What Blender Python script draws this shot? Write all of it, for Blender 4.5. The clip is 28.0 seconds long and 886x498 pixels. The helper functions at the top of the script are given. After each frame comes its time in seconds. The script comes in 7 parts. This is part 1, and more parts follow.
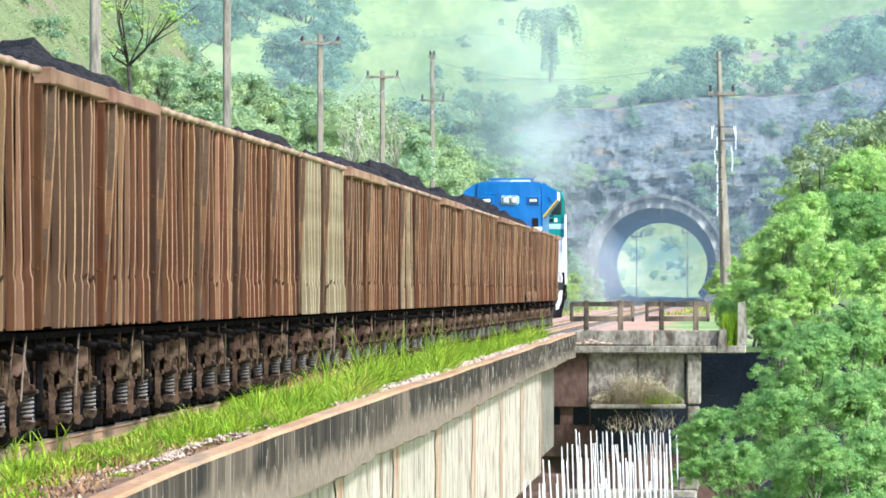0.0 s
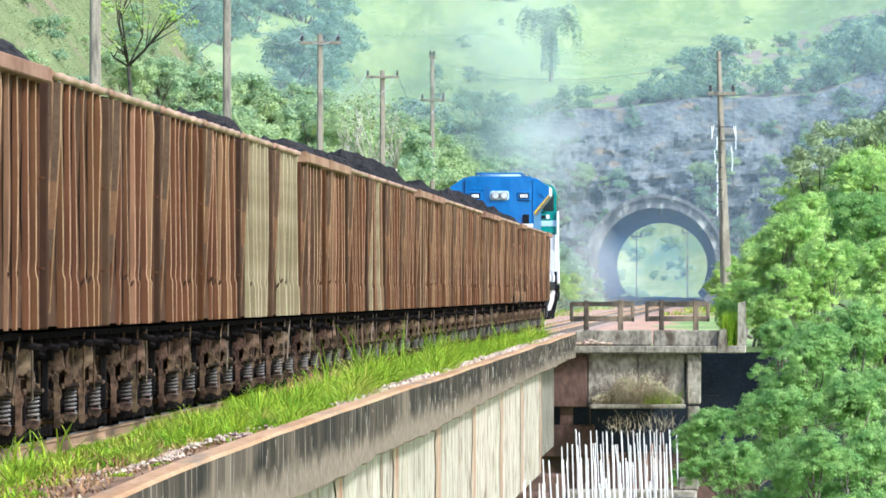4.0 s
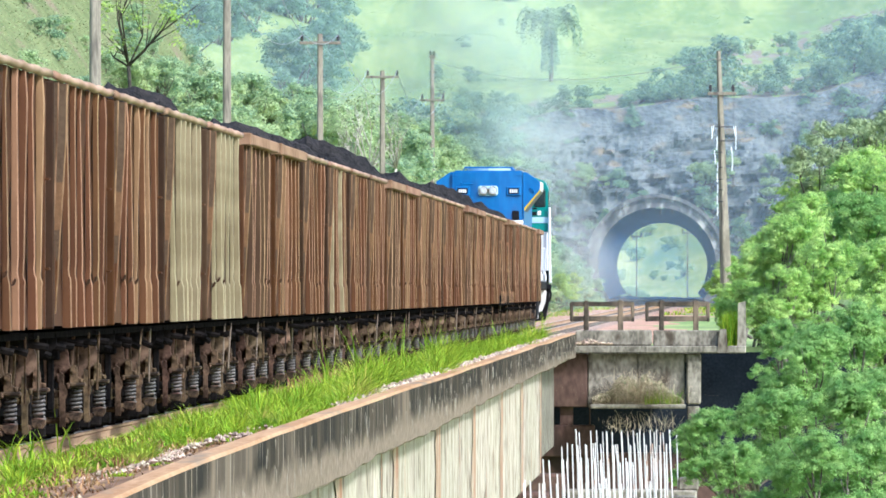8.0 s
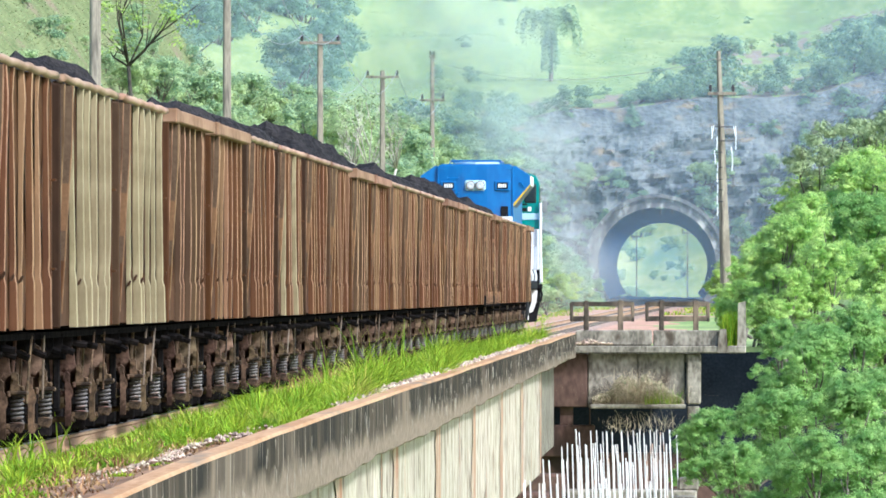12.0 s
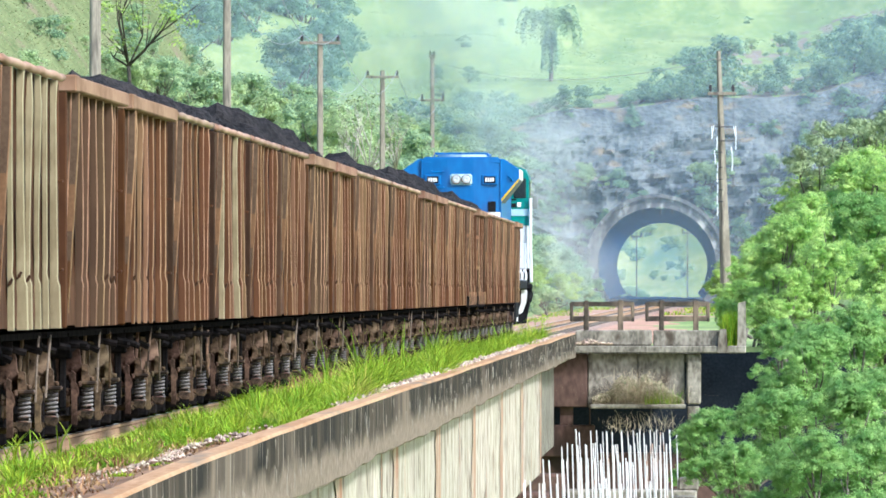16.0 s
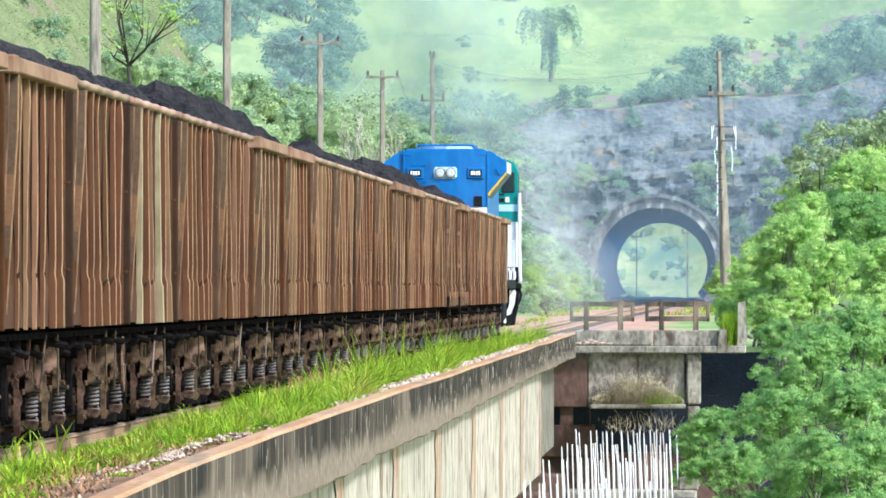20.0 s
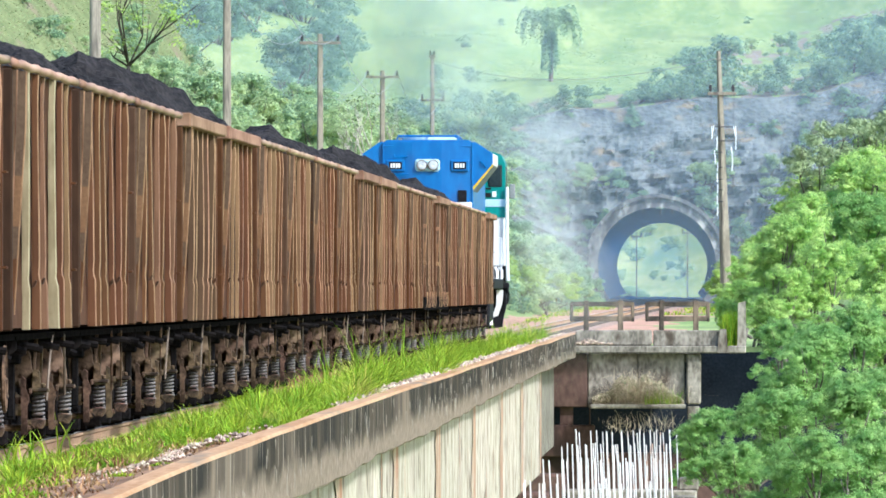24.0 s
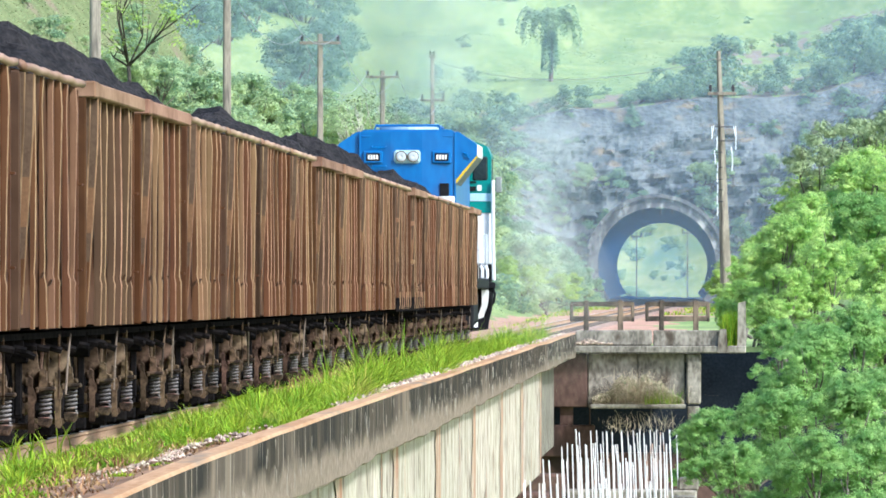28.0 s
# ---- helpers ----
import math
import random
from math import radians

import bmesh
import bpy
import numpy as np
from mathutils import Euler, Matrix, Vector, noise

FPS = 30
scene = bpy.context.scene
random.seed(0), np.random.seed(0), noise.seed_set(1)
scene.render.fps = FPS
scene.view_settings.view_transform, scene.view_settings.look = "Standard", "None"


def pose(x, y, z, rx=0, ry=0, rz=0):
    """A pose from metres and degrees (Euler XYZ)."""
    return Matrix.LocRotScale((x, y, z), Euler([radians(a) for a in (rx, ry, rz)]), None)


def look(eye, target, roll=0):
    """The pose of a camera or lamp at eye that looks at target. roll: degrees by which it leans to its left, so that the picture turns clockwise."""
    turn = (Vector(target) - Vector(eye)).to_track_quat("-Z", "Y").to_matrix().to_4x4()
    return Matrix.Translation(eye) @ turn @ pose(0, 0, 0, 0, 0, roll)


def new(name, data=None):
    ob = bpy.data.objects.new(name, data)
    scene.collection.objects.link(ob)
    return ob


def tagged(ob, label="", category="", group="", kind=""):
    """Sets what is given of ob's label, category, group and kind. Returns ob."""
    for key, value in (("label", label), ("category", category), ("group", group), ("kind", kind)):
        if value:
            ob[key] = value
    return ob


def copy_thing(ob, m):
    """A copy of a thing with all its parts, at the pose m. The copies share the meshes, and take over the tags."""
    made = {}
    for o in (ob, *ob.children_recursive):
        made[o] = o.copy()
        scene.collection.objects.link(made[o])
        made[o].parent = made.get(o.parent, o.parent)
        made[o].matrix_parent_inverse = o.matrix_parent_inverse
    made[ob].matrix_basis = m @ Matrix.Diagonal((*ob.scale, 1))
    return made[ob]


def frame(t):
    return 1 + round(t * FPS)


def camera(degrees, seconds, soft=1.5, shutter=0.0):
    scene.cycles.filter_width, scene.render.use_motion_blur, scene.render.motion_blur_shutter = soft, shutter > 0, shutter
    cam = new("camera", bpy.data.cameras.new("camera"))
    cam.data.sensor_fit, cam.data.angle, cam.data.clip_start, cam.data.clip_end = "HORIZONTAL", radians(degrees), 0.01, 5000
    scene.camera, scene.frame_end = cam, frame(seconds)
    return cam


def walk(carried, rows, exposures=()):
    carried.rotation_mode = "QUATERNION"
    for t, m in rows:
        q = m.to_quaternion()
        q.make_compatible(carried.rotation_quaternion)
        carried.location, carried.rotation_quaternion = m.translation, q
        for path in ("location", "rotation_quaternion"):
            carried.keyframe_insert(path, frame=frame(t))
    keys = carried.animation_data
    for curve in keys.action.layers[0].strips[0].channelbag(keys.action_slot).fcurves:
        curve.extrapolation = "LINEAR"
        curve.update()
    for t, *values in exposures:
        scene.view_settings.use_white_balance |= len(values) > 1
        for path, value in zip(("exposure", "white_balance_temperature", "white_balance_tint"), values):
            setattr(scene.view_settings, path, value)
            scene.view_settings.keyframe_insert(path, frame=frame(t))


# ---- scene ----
cam = camera(4.0, 28.0, soft=1.7)
EYE = (0.0, 0.0, 1.38)
AIM = look(EYE, (-22.226, 1000.0, 4.676))
walk(cam, [(0.0, AIM), (28.0, AIM)], exposures=[(0.0, 1.05, 5400, 9), (0.8, 0.93, 5400, 9), (28.0, 0.93, 5400, 9)])

# ---- light: bright hazy overcast, sun behind the camera's right shoulder ----
SUN_EL, SUN_AZ = radians(41), radians(131)
world = bpy.data.worlds.new("sky")
scene.world = world
world.use_nodes = True
wn = world.node_tree
sky = wn.nodes.new("ShaderNodeTexSky")
sky.sky_type, sky.sun_disc = "NISHITA", False
sky.sun_elevation, sky.sun_rotation = SUN_EL, SUN_AZ
sky.dust_density, sky.air_density = 3.0, 1.2
wn.nodes["Background"].inputs[1].default_value = 0.148
wn.links.new(sky.outputs[0], wn.nodes["Background"].inputs[0])
sun_data = bpy.data.lights.new("sun", "SUN")
sun_data.energy, sun_data.angle, sun_data.color = 2.7, radians(8), (1.0, 0.93, 0.82)
sun = new("sun", sun_data)
sun.matrix_world = look((0, 0, 0), (-math.sin(SUN_AZ) * math.cos(SUN_EL), -math.cos(SUN_AZ) * math.cos(SUN_EL), -math.sin(SUN_EL)))


# ---- materials ----
def material(name, dark, light, scale=3.0, rough=0.8, metal=0.0, bump=0.2, stretch=(1, 1, 1), fine=14.0,
             stain=None, stain_amount=0.5, stain_scale=1.0, vary=0.0, island=False, low=0.4, high=0.65, through_light=0.0, relief=0.02,
             stain_stretch=None):
    """Grain at two scales between two colours, stains with a shape of their own, fine relief, variation from piece to piece."""
    m = bpy.data.materials.new(name)
    m.use_nodes = True
    t = m.node_tree
    N, L = t.nodes, t.links
    b = N["Principled BSDF"]
    b.inputs["Roughness"].default_value, b.inputs["Metallic"].default_value = rough, metal
    if rough >= 0.5:
        b.inputs["Specular IOR Level"].default_value = 0.12
    co = N.new("ShaderNodeTexCoord")
    mp = N.new("ShaderNodeMapping")
    mp.inputs["Scale"].default_value = stretch
    L.new(co.outputs["Object"], mp.inputs["Vector"])
    n1 = N.new("ShaderNodeTexNoise")
    n1.inputs["Scale"].default_value, n1.inputs["Detail"].default_value = scale, 5
    n2 = N.new("ShaderNodeTexNoise")
    n2.inputs["Scale"].default_value, n2.inputs["Detail"].default_value = scale * fine, 4
    for n in (n1, n2):
        L.new(mp.outputs[0], n.inputs["Vector"])
    mix = N.new("ShaderNodeMath")
    mix.operation = "MULTIPLY_ADD"
    mix.inputs[1].default_value = 0.45
    L.new(n2.outputs[0], mix.inputs[0])
    half = N.new("ShaderNodeMath")
    half.operation = "MULTIPLY"
    half.inputs[1].default_value = 0.55
    L.new(n1.outputs[0], half.inputs[0])
    L.new(half.outputs[0], mix.inputs[2])
    ramp = N.new("ShaderNodeValToRGB")
    ramp.color_ramp.elements[0].position, ramp.color_ramp.elements[1].position = low, high
    ramp.color_ramp.elements[0].color, ramp.color_ramp.elements[1].color = (*dark, 1), (*light, 1)
    L.new(mix.outputs[0], ramp.inputs[0])
    col = ramp.outputs[0]
    if stain:
        n3 = N.new("ShaderNodeTexNoise")
        n3.inputs["Scale"].default_value, n3.inputs["Detail"].default_value = stain_scale, 6
        if stain_stretch:
            m3 = N.new("ShaderNodeMapping")
            m3.inputs["Scale"].default_value = stain_stretch
            L.new(co.outputs["Object"], m3.inputs["Vector"])
            L.new(m3.outputs[0], n3.inputs["Vector"])
        else:
            L.new(mp.outputs[0], n3.inputs["Vector"])
        r3 = N.new("ShaderNodeValToRGB")
        r3.color_ramp.elements[0].position, r3.color_ramp.elements[1].position = 0.66 - 0.3 * stain_amount, 0.74 - 0.2 * stain_amount
        L.new(n3.outputs[0], r3.inputs[0])
        mx = N.new("ShaderNodeMix")
        mx.data_type = "RGBA"
        L.new(r3.outputs[0], mx.inputs[0])
        L.new(col, mx.inputs[6])
        mx.inputs[7].default_value = (*stain, 1)
        col = mx.outputs[2]
    if vary:
        rnd = N.new("ShaderNodeNewGeometry").outputs["Random Per Island"] if island else N.new("ShaderNodeObjectInfo").outputs["Random"]
        mr = N.new("ShaderNodeMapRange")
        mr.inputs["To Min"].default_value, mr.inputs["To Max"].default_value = 1 - vary, 1 + vary
        L.new(rnd, mr.inputs["Value"])
        hs = N.new("ShaderNodeHueSaturation")
        L.new(mr.outputs[0], hs.inputs["Value"])
        mh = N.new("ShaderNodeMapRange")
        mh.inputs["To Min"].default_value, mh.inputs["To Max"].default_value = 0.5 - vary * 0.06, 0.5 + vary * 0.06
        wh = N.new("ShaderNodeMath")
        wh.operation = "FRACT"
        w7 = N.new("ShaderNodeMath")
        w7.operation = "MULTIPLY"
        w7.inputs[1].default_value = 7.31
        L.new(rnd, w7.inputs[0])
        L.new(w7.outputs[0], wh.inputs[0])
        L.new(wh.outputs[0], mh.inputs["Value"])
        L.new(mh.outputs[0], hs.inputs["Hue"])
        L.new(col, hs.inputs["Color"])
        col = hs.outputs[0]
    L.new(col, b.inputs["Base Color"])
    if bump:
        bp = N.new("ShaderNodeBump")
        bp.inputs["Strength"].default_value, bp.inputs["Distance"].default_value = bump, relief
        L.new(mix.outputs[0], bp.inputs["Height"])
        L.new(bp.outputs[0], b.inputs["Normal"])
    if through_light:
        tr = N.new("ShaderNodeBsdfTranslucent")
        L.new(col, tr.inputs[0])
        ms = N.new("ShaderNodeMixShader")
        ms.inputs[0].default_value = through_light
        L.new(b.outputs[0], ms.inputs[1])
        L.new(tr.outputs[0], ms.inputs[2])
        L.new(ms.outputs[0], N["Material Output"].inputs[0])
    return m


RUST = material("rusty steel", (0.054, 0.0225, 0.0095), (0.092, 0.04, 0.0168), 1.0, 0.8, 0.0, 0.12, (1.2, 0.6, 0.8), 5, (0.042, 0.020, 0.010), 0.3, 0.7, 0.10)
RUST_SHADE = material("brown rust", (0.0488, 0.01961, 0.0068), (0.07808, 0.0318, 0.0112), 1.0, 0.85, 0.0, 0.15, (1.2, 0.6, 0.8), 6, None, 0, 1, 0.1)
WORN_LIT = material("worn rust edge", (0.175, 0.1, 0.052), (0.36, 0.224, 0.125), 1.5, 0.75, 0.0, 0.2, (1, 1, 0.8), 9, (0.09, 0.045, 0.021), 0.36, 1.2, 0.22)
RUST_ORANGE = material("tan rusty steel", (0.11, 0.062, 0.031), (0.185, 0.108, 0.056), 1.0, 0.8, 0.0, 0.12, (1.5, 0.6, 0.8), 5, (0.07, 0.034, 0.016), 0.35, 0.7, 0.2)
RUST_OLIVE = material("olive brown steel", (0.050, 0.028, 0.015), (0.078, 0.046, 0.025), 1.0, 0.8, 0.0, 0.12, (1.2, 0.6, 0.8), 5, (0.06, 0.03, 0.014), 0.35, 0.7, 0.12)
SOOT_SHADE = material("soot-dark steel", (0.026, 0.014, 0.008), (0.050, 0.026, 0.014), 1.1, 0.85, 0.0, 0.2, (2, 0.5, 0.7), 6, (0.06, 0.03, 0.015), 0.3, 0.8, 0.12)
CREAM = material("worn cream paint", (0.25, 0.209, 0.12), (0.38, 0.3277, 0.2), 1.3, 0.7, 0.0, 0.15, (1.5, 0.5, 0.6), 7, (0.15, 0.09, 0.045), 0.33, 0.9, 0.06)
CREAM_SHADED = material("dull cream paint", (0.1418, 0.1121, 0.0624), (0.231, 0.19, 0.1131), 1.3, 0.75, 0.0, 0.15, (1.5, 0.5, 0.6), 7, (0.10, 0.06, 0.032), 0.38, 0.9, 0.08)
CHORD = material("tan rusty top rail", (0.185, 0.1, 0.06), (0.31, 0.187, 0.12), 1.2, 0.8, 0.0, 0.12, (1, 0.3, 1), 5, (0.13, 0.066, 0.037), 0.3, 0.8, 0.15)
# Round rail paled in colour to carry its bright highlight.
CHORD_SHEEN = material("pale worn top rail", (0.28, 0.17, 0.108), (0.44, 0.295, 0.20), 1.2, 0.6, 0.0, 0.12, (1, 0.3, 1), 5, (0.16, 0.085, 0.05), 0.28, 0.8, 0.15)
MARK_ORANGE = material("faded orange paint", (0.14, 0.076, 0.038), (0.20, 0.116, 0.06), 3.0, 0.7, 0.0, 0.1)
MARK_GREY = material("olive grey paint", (0.078, 0.05, 0.031), (0.118, 0.08, 0.051), 3.0, 0.8, 0.0, 0.1)
CAST = material("rusty cast steel", (0.056, 0.038, 0.023), (0.19, 0.126, 0.073), 7.0, 0.85, 0.0, 0.6, (1, 1, 1), 5, (0.022, 0.016, 0.012), 0.5, 5.0, 0.25, relief=0.01)
# Cast steel in a lit tan for plates that hang under the body.
CAST_TAN = material("lit-tan cast steel", (0.125, 0.083, 0.053), (0.29, 0.2, 0.13), 6.0, 0.85, 0.0, 0.5, (1, 1, 1), 5, (0.06, 0.042, 0.03), 0.45, 4.0, 0.25, relief=0.01)
# Darker cast steel that carries the shade of the gaps between bogies.
CAST_DARK = material("oily cast steel", (0.03, 0.02, 0.0145), (0.15, 0.098, 0.066), 5.0, 0.85, 0.0, 0.5, (1, 1, 1), 6, (0.012, 0.010, 0.009), 0.45, 3.5, 0.3)
# Grease, coloured near-black to hold the deep shade under the wagons.
GREASE_SHADE = material("greasy dark steel", (0.006, 0.006, 0.0065), (0.019, 0.016, 0.015), 4.0, 0.85, 0.0, 0.3, (1, 1, 1), 8, None, 0, 1, 0.2)
for dull in (GREASE_SHADE, CAST_DARK):
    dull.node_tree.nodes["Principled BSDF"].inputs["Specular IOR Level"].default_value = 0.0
SPRING = material("spring steel", (0.095, 0.088, 0.082), (0.22, 0.205, 0.19), 5.0, 0.6, 0.2, 0.1, (1, 1, 1), 8, (0.13, 0.075, 0.05), 0.45, 4.0, 0.35)
BRIGHT = material("worn rod", (0.13, 0.10, 0.075), (0.24, 0.19, 0.145), 5.0, 0.7, 0.0, 0.1)
ORE = material("black iron ore", (0.010, 0.010, 0.011), (0.042, 0.038, 0.038), 1.6, 0.95, 0.0, 1.0, (1, 1, 1), 12, None, 0, 1, 0.1, relief=0.08)
RAIL = material("rusty rail", (0.34, 0.215, 0.125), (0.52, 0.36, 0.23), 3.0, 0.75, 0.0, 0.2, (1, 0.1, 1))
RAIL_TOP = material("polished rail head", (0.42, 0.40, 0.38), (0.56, 0.54, 0.52), 3.0, 0.45, 0.25, 0.1)
CONCRETE_DARK = material("stained concrete", (0.022, 0.020, 0.017), (0.125, 0.10, 0.074), 1.4, 0.9, 0.0, 0.4, (1, 0.5, 0.6), 7, (0.2, 0.153, 0.108), 0.42, 1.3, 0.08, low=0.38, high=0.62, stain_stretch=(1, 0.3, 0.75))
VOID_SHADE = material("damp dark concrete", (0.012, 0.016, 0.024), (0.03, 0.036, 0.05), 1.0, 0.9, 0.0, 0.3)
CONCRETE_PALE = material("pale concrete", (0.26, 0.215, 0.155), (0.55, 0.49, 0.385), 2.0, 0.9, 0.0, 0.5, (1, 0.55, 0.32), 6, (0.185, 0.14, 0.10), 0.40, 1.9, 0.14, low=0.33, high=0.60, stain_stretch=(1, 0.45, 0.75))
CONCRETE_GREY = material("grey concrete", (0.105, 0.094, 0.074), (0.40, 0.365, 0.295), 2.2, 0.9, 0.0, 0.4, (1, 1, 0.55), 5, (0.085, 0.068, 0.05), 0.42, 1.6, 0.12, low=0.38, high=0.64, stain_stretch=(1, 1, 0.5))
CONCRETE_RED = material("earth-stained concrete", (0.07, 0.043, 0.035), (0.145, 0.09, 0.072), 1.0, 0.9, 0.0, 0.4, (1, 1, 0.5), 9, (0.045, 0.032, 0.028), 0.4, 1.2, 0.1)
CAPSTONE = material("dusty kerb top", (0.36, 0.205, 0.105), (0.51, 0.335, 0.195), 2.0, 0.95, 0.0, 0.3, (1, 0.08, 1), 10, (0.26, 0.2, 0.14), 0.26, 2.0, stain_stretch=(1, 0.12, 1))
RUST_STREAK = material("rust streak", (0.30, 0.15, 0.085), (0.46, 0.28, 0.17), 1.5, 0.9, 0.0, 0.1, (2, 0.4, 0.6), 8, (0.5, 0.42, 0.32), 0.45, 2.0, stain_stretch=(1, 0.8, 0.5))
RUST_WASH = material("faint rust wash", (0.36, 0.24, 0.15), (0.52, 0.41, 0.295), 1.5, 0.9, 0.0, 0.1, (2, 0.5, 0.4), 6, (0.50, 0.43, 0.33), 0.5, 2.0, stain_stretch=(1, 0.6, 0.4))
LIME_RUN = material("pale lime run", (0.24, 0.20, 0.155), (0.42, 0.37, 0.30), 2.0, 0.9, 0.0, 0.1, (1, 1, 0.6), 6)
SOIL = material("red earth", (0.38, 0.21, 0.14), (0.58, 0.37, 0.265), 0.6, 0.95, 0.0, 0.5, (1, 0.3, 1), 12, (0.34, 0.29, 0.15), 0.3, 0.35)
DECK_SOIL = material("brown deck soil", (0.15, 0.092, 0.058), (0.34, 0.215, 0.14), 1.2, 0.95, 0.0, 0.5, (1, 0.3, 1), 9, (0.10, 0.075, 0.045), 0.4, 0.9)
LITTER = material("brown dead litter", (0.22, 0.125, 0.055), (0.45, 0.285, 0.14), 2.0, 0.9, 0.0, 0.0, (1, 1, 1), 8, None, 0, 1, 0.35, True)
DRY_EARTH = material("dry tan earth", (0.21, 0.165, 0.12), (0.35, 0.285, 0.215), 0.5, 0.95, 0.0, 0.5, (1, 1, 1), 6, (0.22, 0.28, 0.12), 0.36, 0.4)
PASTURE = material("hill pasture", (0.195, 0.28, 0.095), (0.32, 0.385, 0.14), 0.35, 0.95, 0.0, 0.4, (1, 0.12, 1), 7, (0.19, 0.25, 0.10), 0.34, 0.3, low=0.40, high=0.60, relief=0.2, stain_stretch=(0.8, 0.1, 1))
# Pasture beyond the tunnel, with sun and haze put into a paler colour.
PALE_PASTURE = material("sunlit pale pasture", (0.28, 0.35, 0.10), (0.52, 0.53, 0.20), 0.3, 0.95, 0.0, 0.4, (1, 0.15, 1), 7, (0.27, 0.36, 0.14), 0.42, 0.25, low=0.40, high=0.60, relief=0.2, stain_stretch=(0.8, 0.12, 1))
ROCK = material("weathered rock", (0.088, 0.104, 0.108), (0.225, 0.243, 0.236), 0.5, 0.95, 0.0, 0.9, (1.0, 1, 1.3), 6, (0.27, 0.215, 0.145), 0.27, 0.7, low=0.40, high=0.6, relief=0.5, stain_stretch=(0.7, 1, 1.8))
BALLAST = material("track ballast", (0.26, 0.17, 0.125), (0.48, 0.35, 0.275), 4.0, 0.95, 0.0, 0.6, (1, 0.3, 1), 5, (0.40, 0.24, 0.16), 0.4, 0.8, relief=0.05)
STONE = material("pale ballast stone", (0.27, 0.195, 0.14), (0.64, 0.53, 0.42), 3.0, 0.9, 0.0, 0.3, (1, 1, 1), 6, None, 0, 1, 0.45, True)
BANK_GRASS = material("pale bank grass", (0.20, 0.23, 0.11), (0.36, 0.37, 0.20), 1.0, 0.7, 0.0, 0.0, (1, 1, 1), 3, (0.33, 0.27, 0.20), 0.25, 0.6, 0.2, True)
BANK = material("olive bank", (0.11, 0.14, 0.055), (0.22, 0.25, 0.11), 0.4, 0.95, 0.0, 0.4, (1, 0.4, 1), 7, (0.22, 0.18, 0.12), 0.3, 0.3)
GRASS = material("lush grass", (0.115, 0.25, 0.012), (0.47, 0.62, 0.048), 2.0, 0.6, 0.0, 0.0, (1, 0.4, 1), 3, (0.52, 0.50, 0.11), 0.24, 0.8, 0.42, True, 0.36, 0.64, through_light=0.4)
DRY = material("dry brush", (0.46, 0.385, 0.265), (0.76, 0.66, 0.48), 2.0, 0.9, 0.0, 0.0, (1, 1, 1), 8, None, 0, 1, 0.3, True, through_light=0.4)
SEED = material("pink grass seed", (0.34, 0.15, 0.10), (0.5, 0.27, 0.18), 2.0, 0.9, 0.0, 0.0, (1, 1, 1), 8, None, 0, 1, 0.3, True)
LEAF = material("bright green leaves", (0.35, 0.56, 0.13), (0.69, 0.84, 0.31), 0.55, 0.6, 0.0, 0.0, (1, 1, 1), 3, (0.62, 0.73, 0.2), 0.3, 0.4, 0.06, True, 0.40, 0.58, through_light=0.5)
LEAF_DEEP = material("mid green leaves", (0.185, 0.365, 0.11), (0.45, 0.64, 0.225), 0.55, 0.6, 0.0, 0.0, (1, 1, 1), 3, (0.40, 0.56, 0.16), 0.25, 0.4, 0.08, True, 0.40, 0.59, through_light=0.5)
# The next three leaf colours carry distance haze: bluer and paler than near leaves.
LEAF_HAZE = material("blue-green leaves", (0.175, 0.3, 0.2), (0.36, 0.51, 0.345), 1.0, 0.6, 0.0, 0.0, (1, 1, 1), 3, (0.36, 0.50, 0.34), 0.25, 0.6, 0.1, True, 0.36, 0.64, through_light=0.55)
LEAF_MIST = material("soft green leaves", (0.31, 0.445, 0.24), (0.535, 0.66, 0.37), 1.0, 0.6, 0.0, 0.0, (1, 1, 1), 3, (0.47, 0.57, 0.24), 0.28, 0.6, 0.12, True, 0.36, 0.64, through_light=0.5)
LEAF_YELLOW = material("yellow-green leaves", (0.35, 0.47, 0.22), (0.57, 0.67, 0.35), 1.0, 0.6, 0.0, 0.0, (1, 1, 1), 3, (0.56, 0.62, 0.24), 0.3, 0.6, 0.16, True, 0.36, 0.64, through_light=0.5)
LEAF_LIME = material("lime leaves", (0.25, 0.40, 0.07), (0.42, 0.54, 0.15), 1.3, 0.55, 0.0, 0.0, (1, 1, 1), 3, (0.45, 0.56, 0.16), 0.25, 0.6, 0.14, True, 0.36, 0.64, through_light=0.3)
LEAF_OLIVE = material("olive leaves", (0.21, 0.285, 0.145), (0.42, 0.5, 0.26), 1.0, 0.55, 0.0, 0.0, (1, 1, 1), 3, (0.26, 0.34, 0.14), 0.25, 0.6, 0.1, True, 0.36, 0.64, through_light=0.35)
BARK = material("grey bark", (0.10, 0.085, 0.07), (0.25, 0.22, 0.19), 3.0, 0.9, 0.0, 0.5, (1, 1, 0.3), 8)
BARK_DARK = material("dark bark", (0.03, 0.028, 0.022), (0.10, 0.09, 0.07), 3.0, 0.9, 0.0, 0.4)
BARK_PALE = material("pale bare branches", (0.38, 0.35, 0.30), (0.58, 0.54, 0.48), 3.0, 0.9, 0.0, 0.3)
POLE = material("weathered concrete pole", (0.16, 0.14, 0.11), (0.34, 0.30, 0.24), 1.5, 0.9, 0.0, 0.3, (2, 2, 0.3), 9, (0.085, 0.075, 0.065), 0.4, 1.5, 0.12)
WIRE = material("dull wire", (0.30, 0.31, 0.32), (0.42, 0.43, 0.44), 3.0, 0.6, 0.3, 0.0)
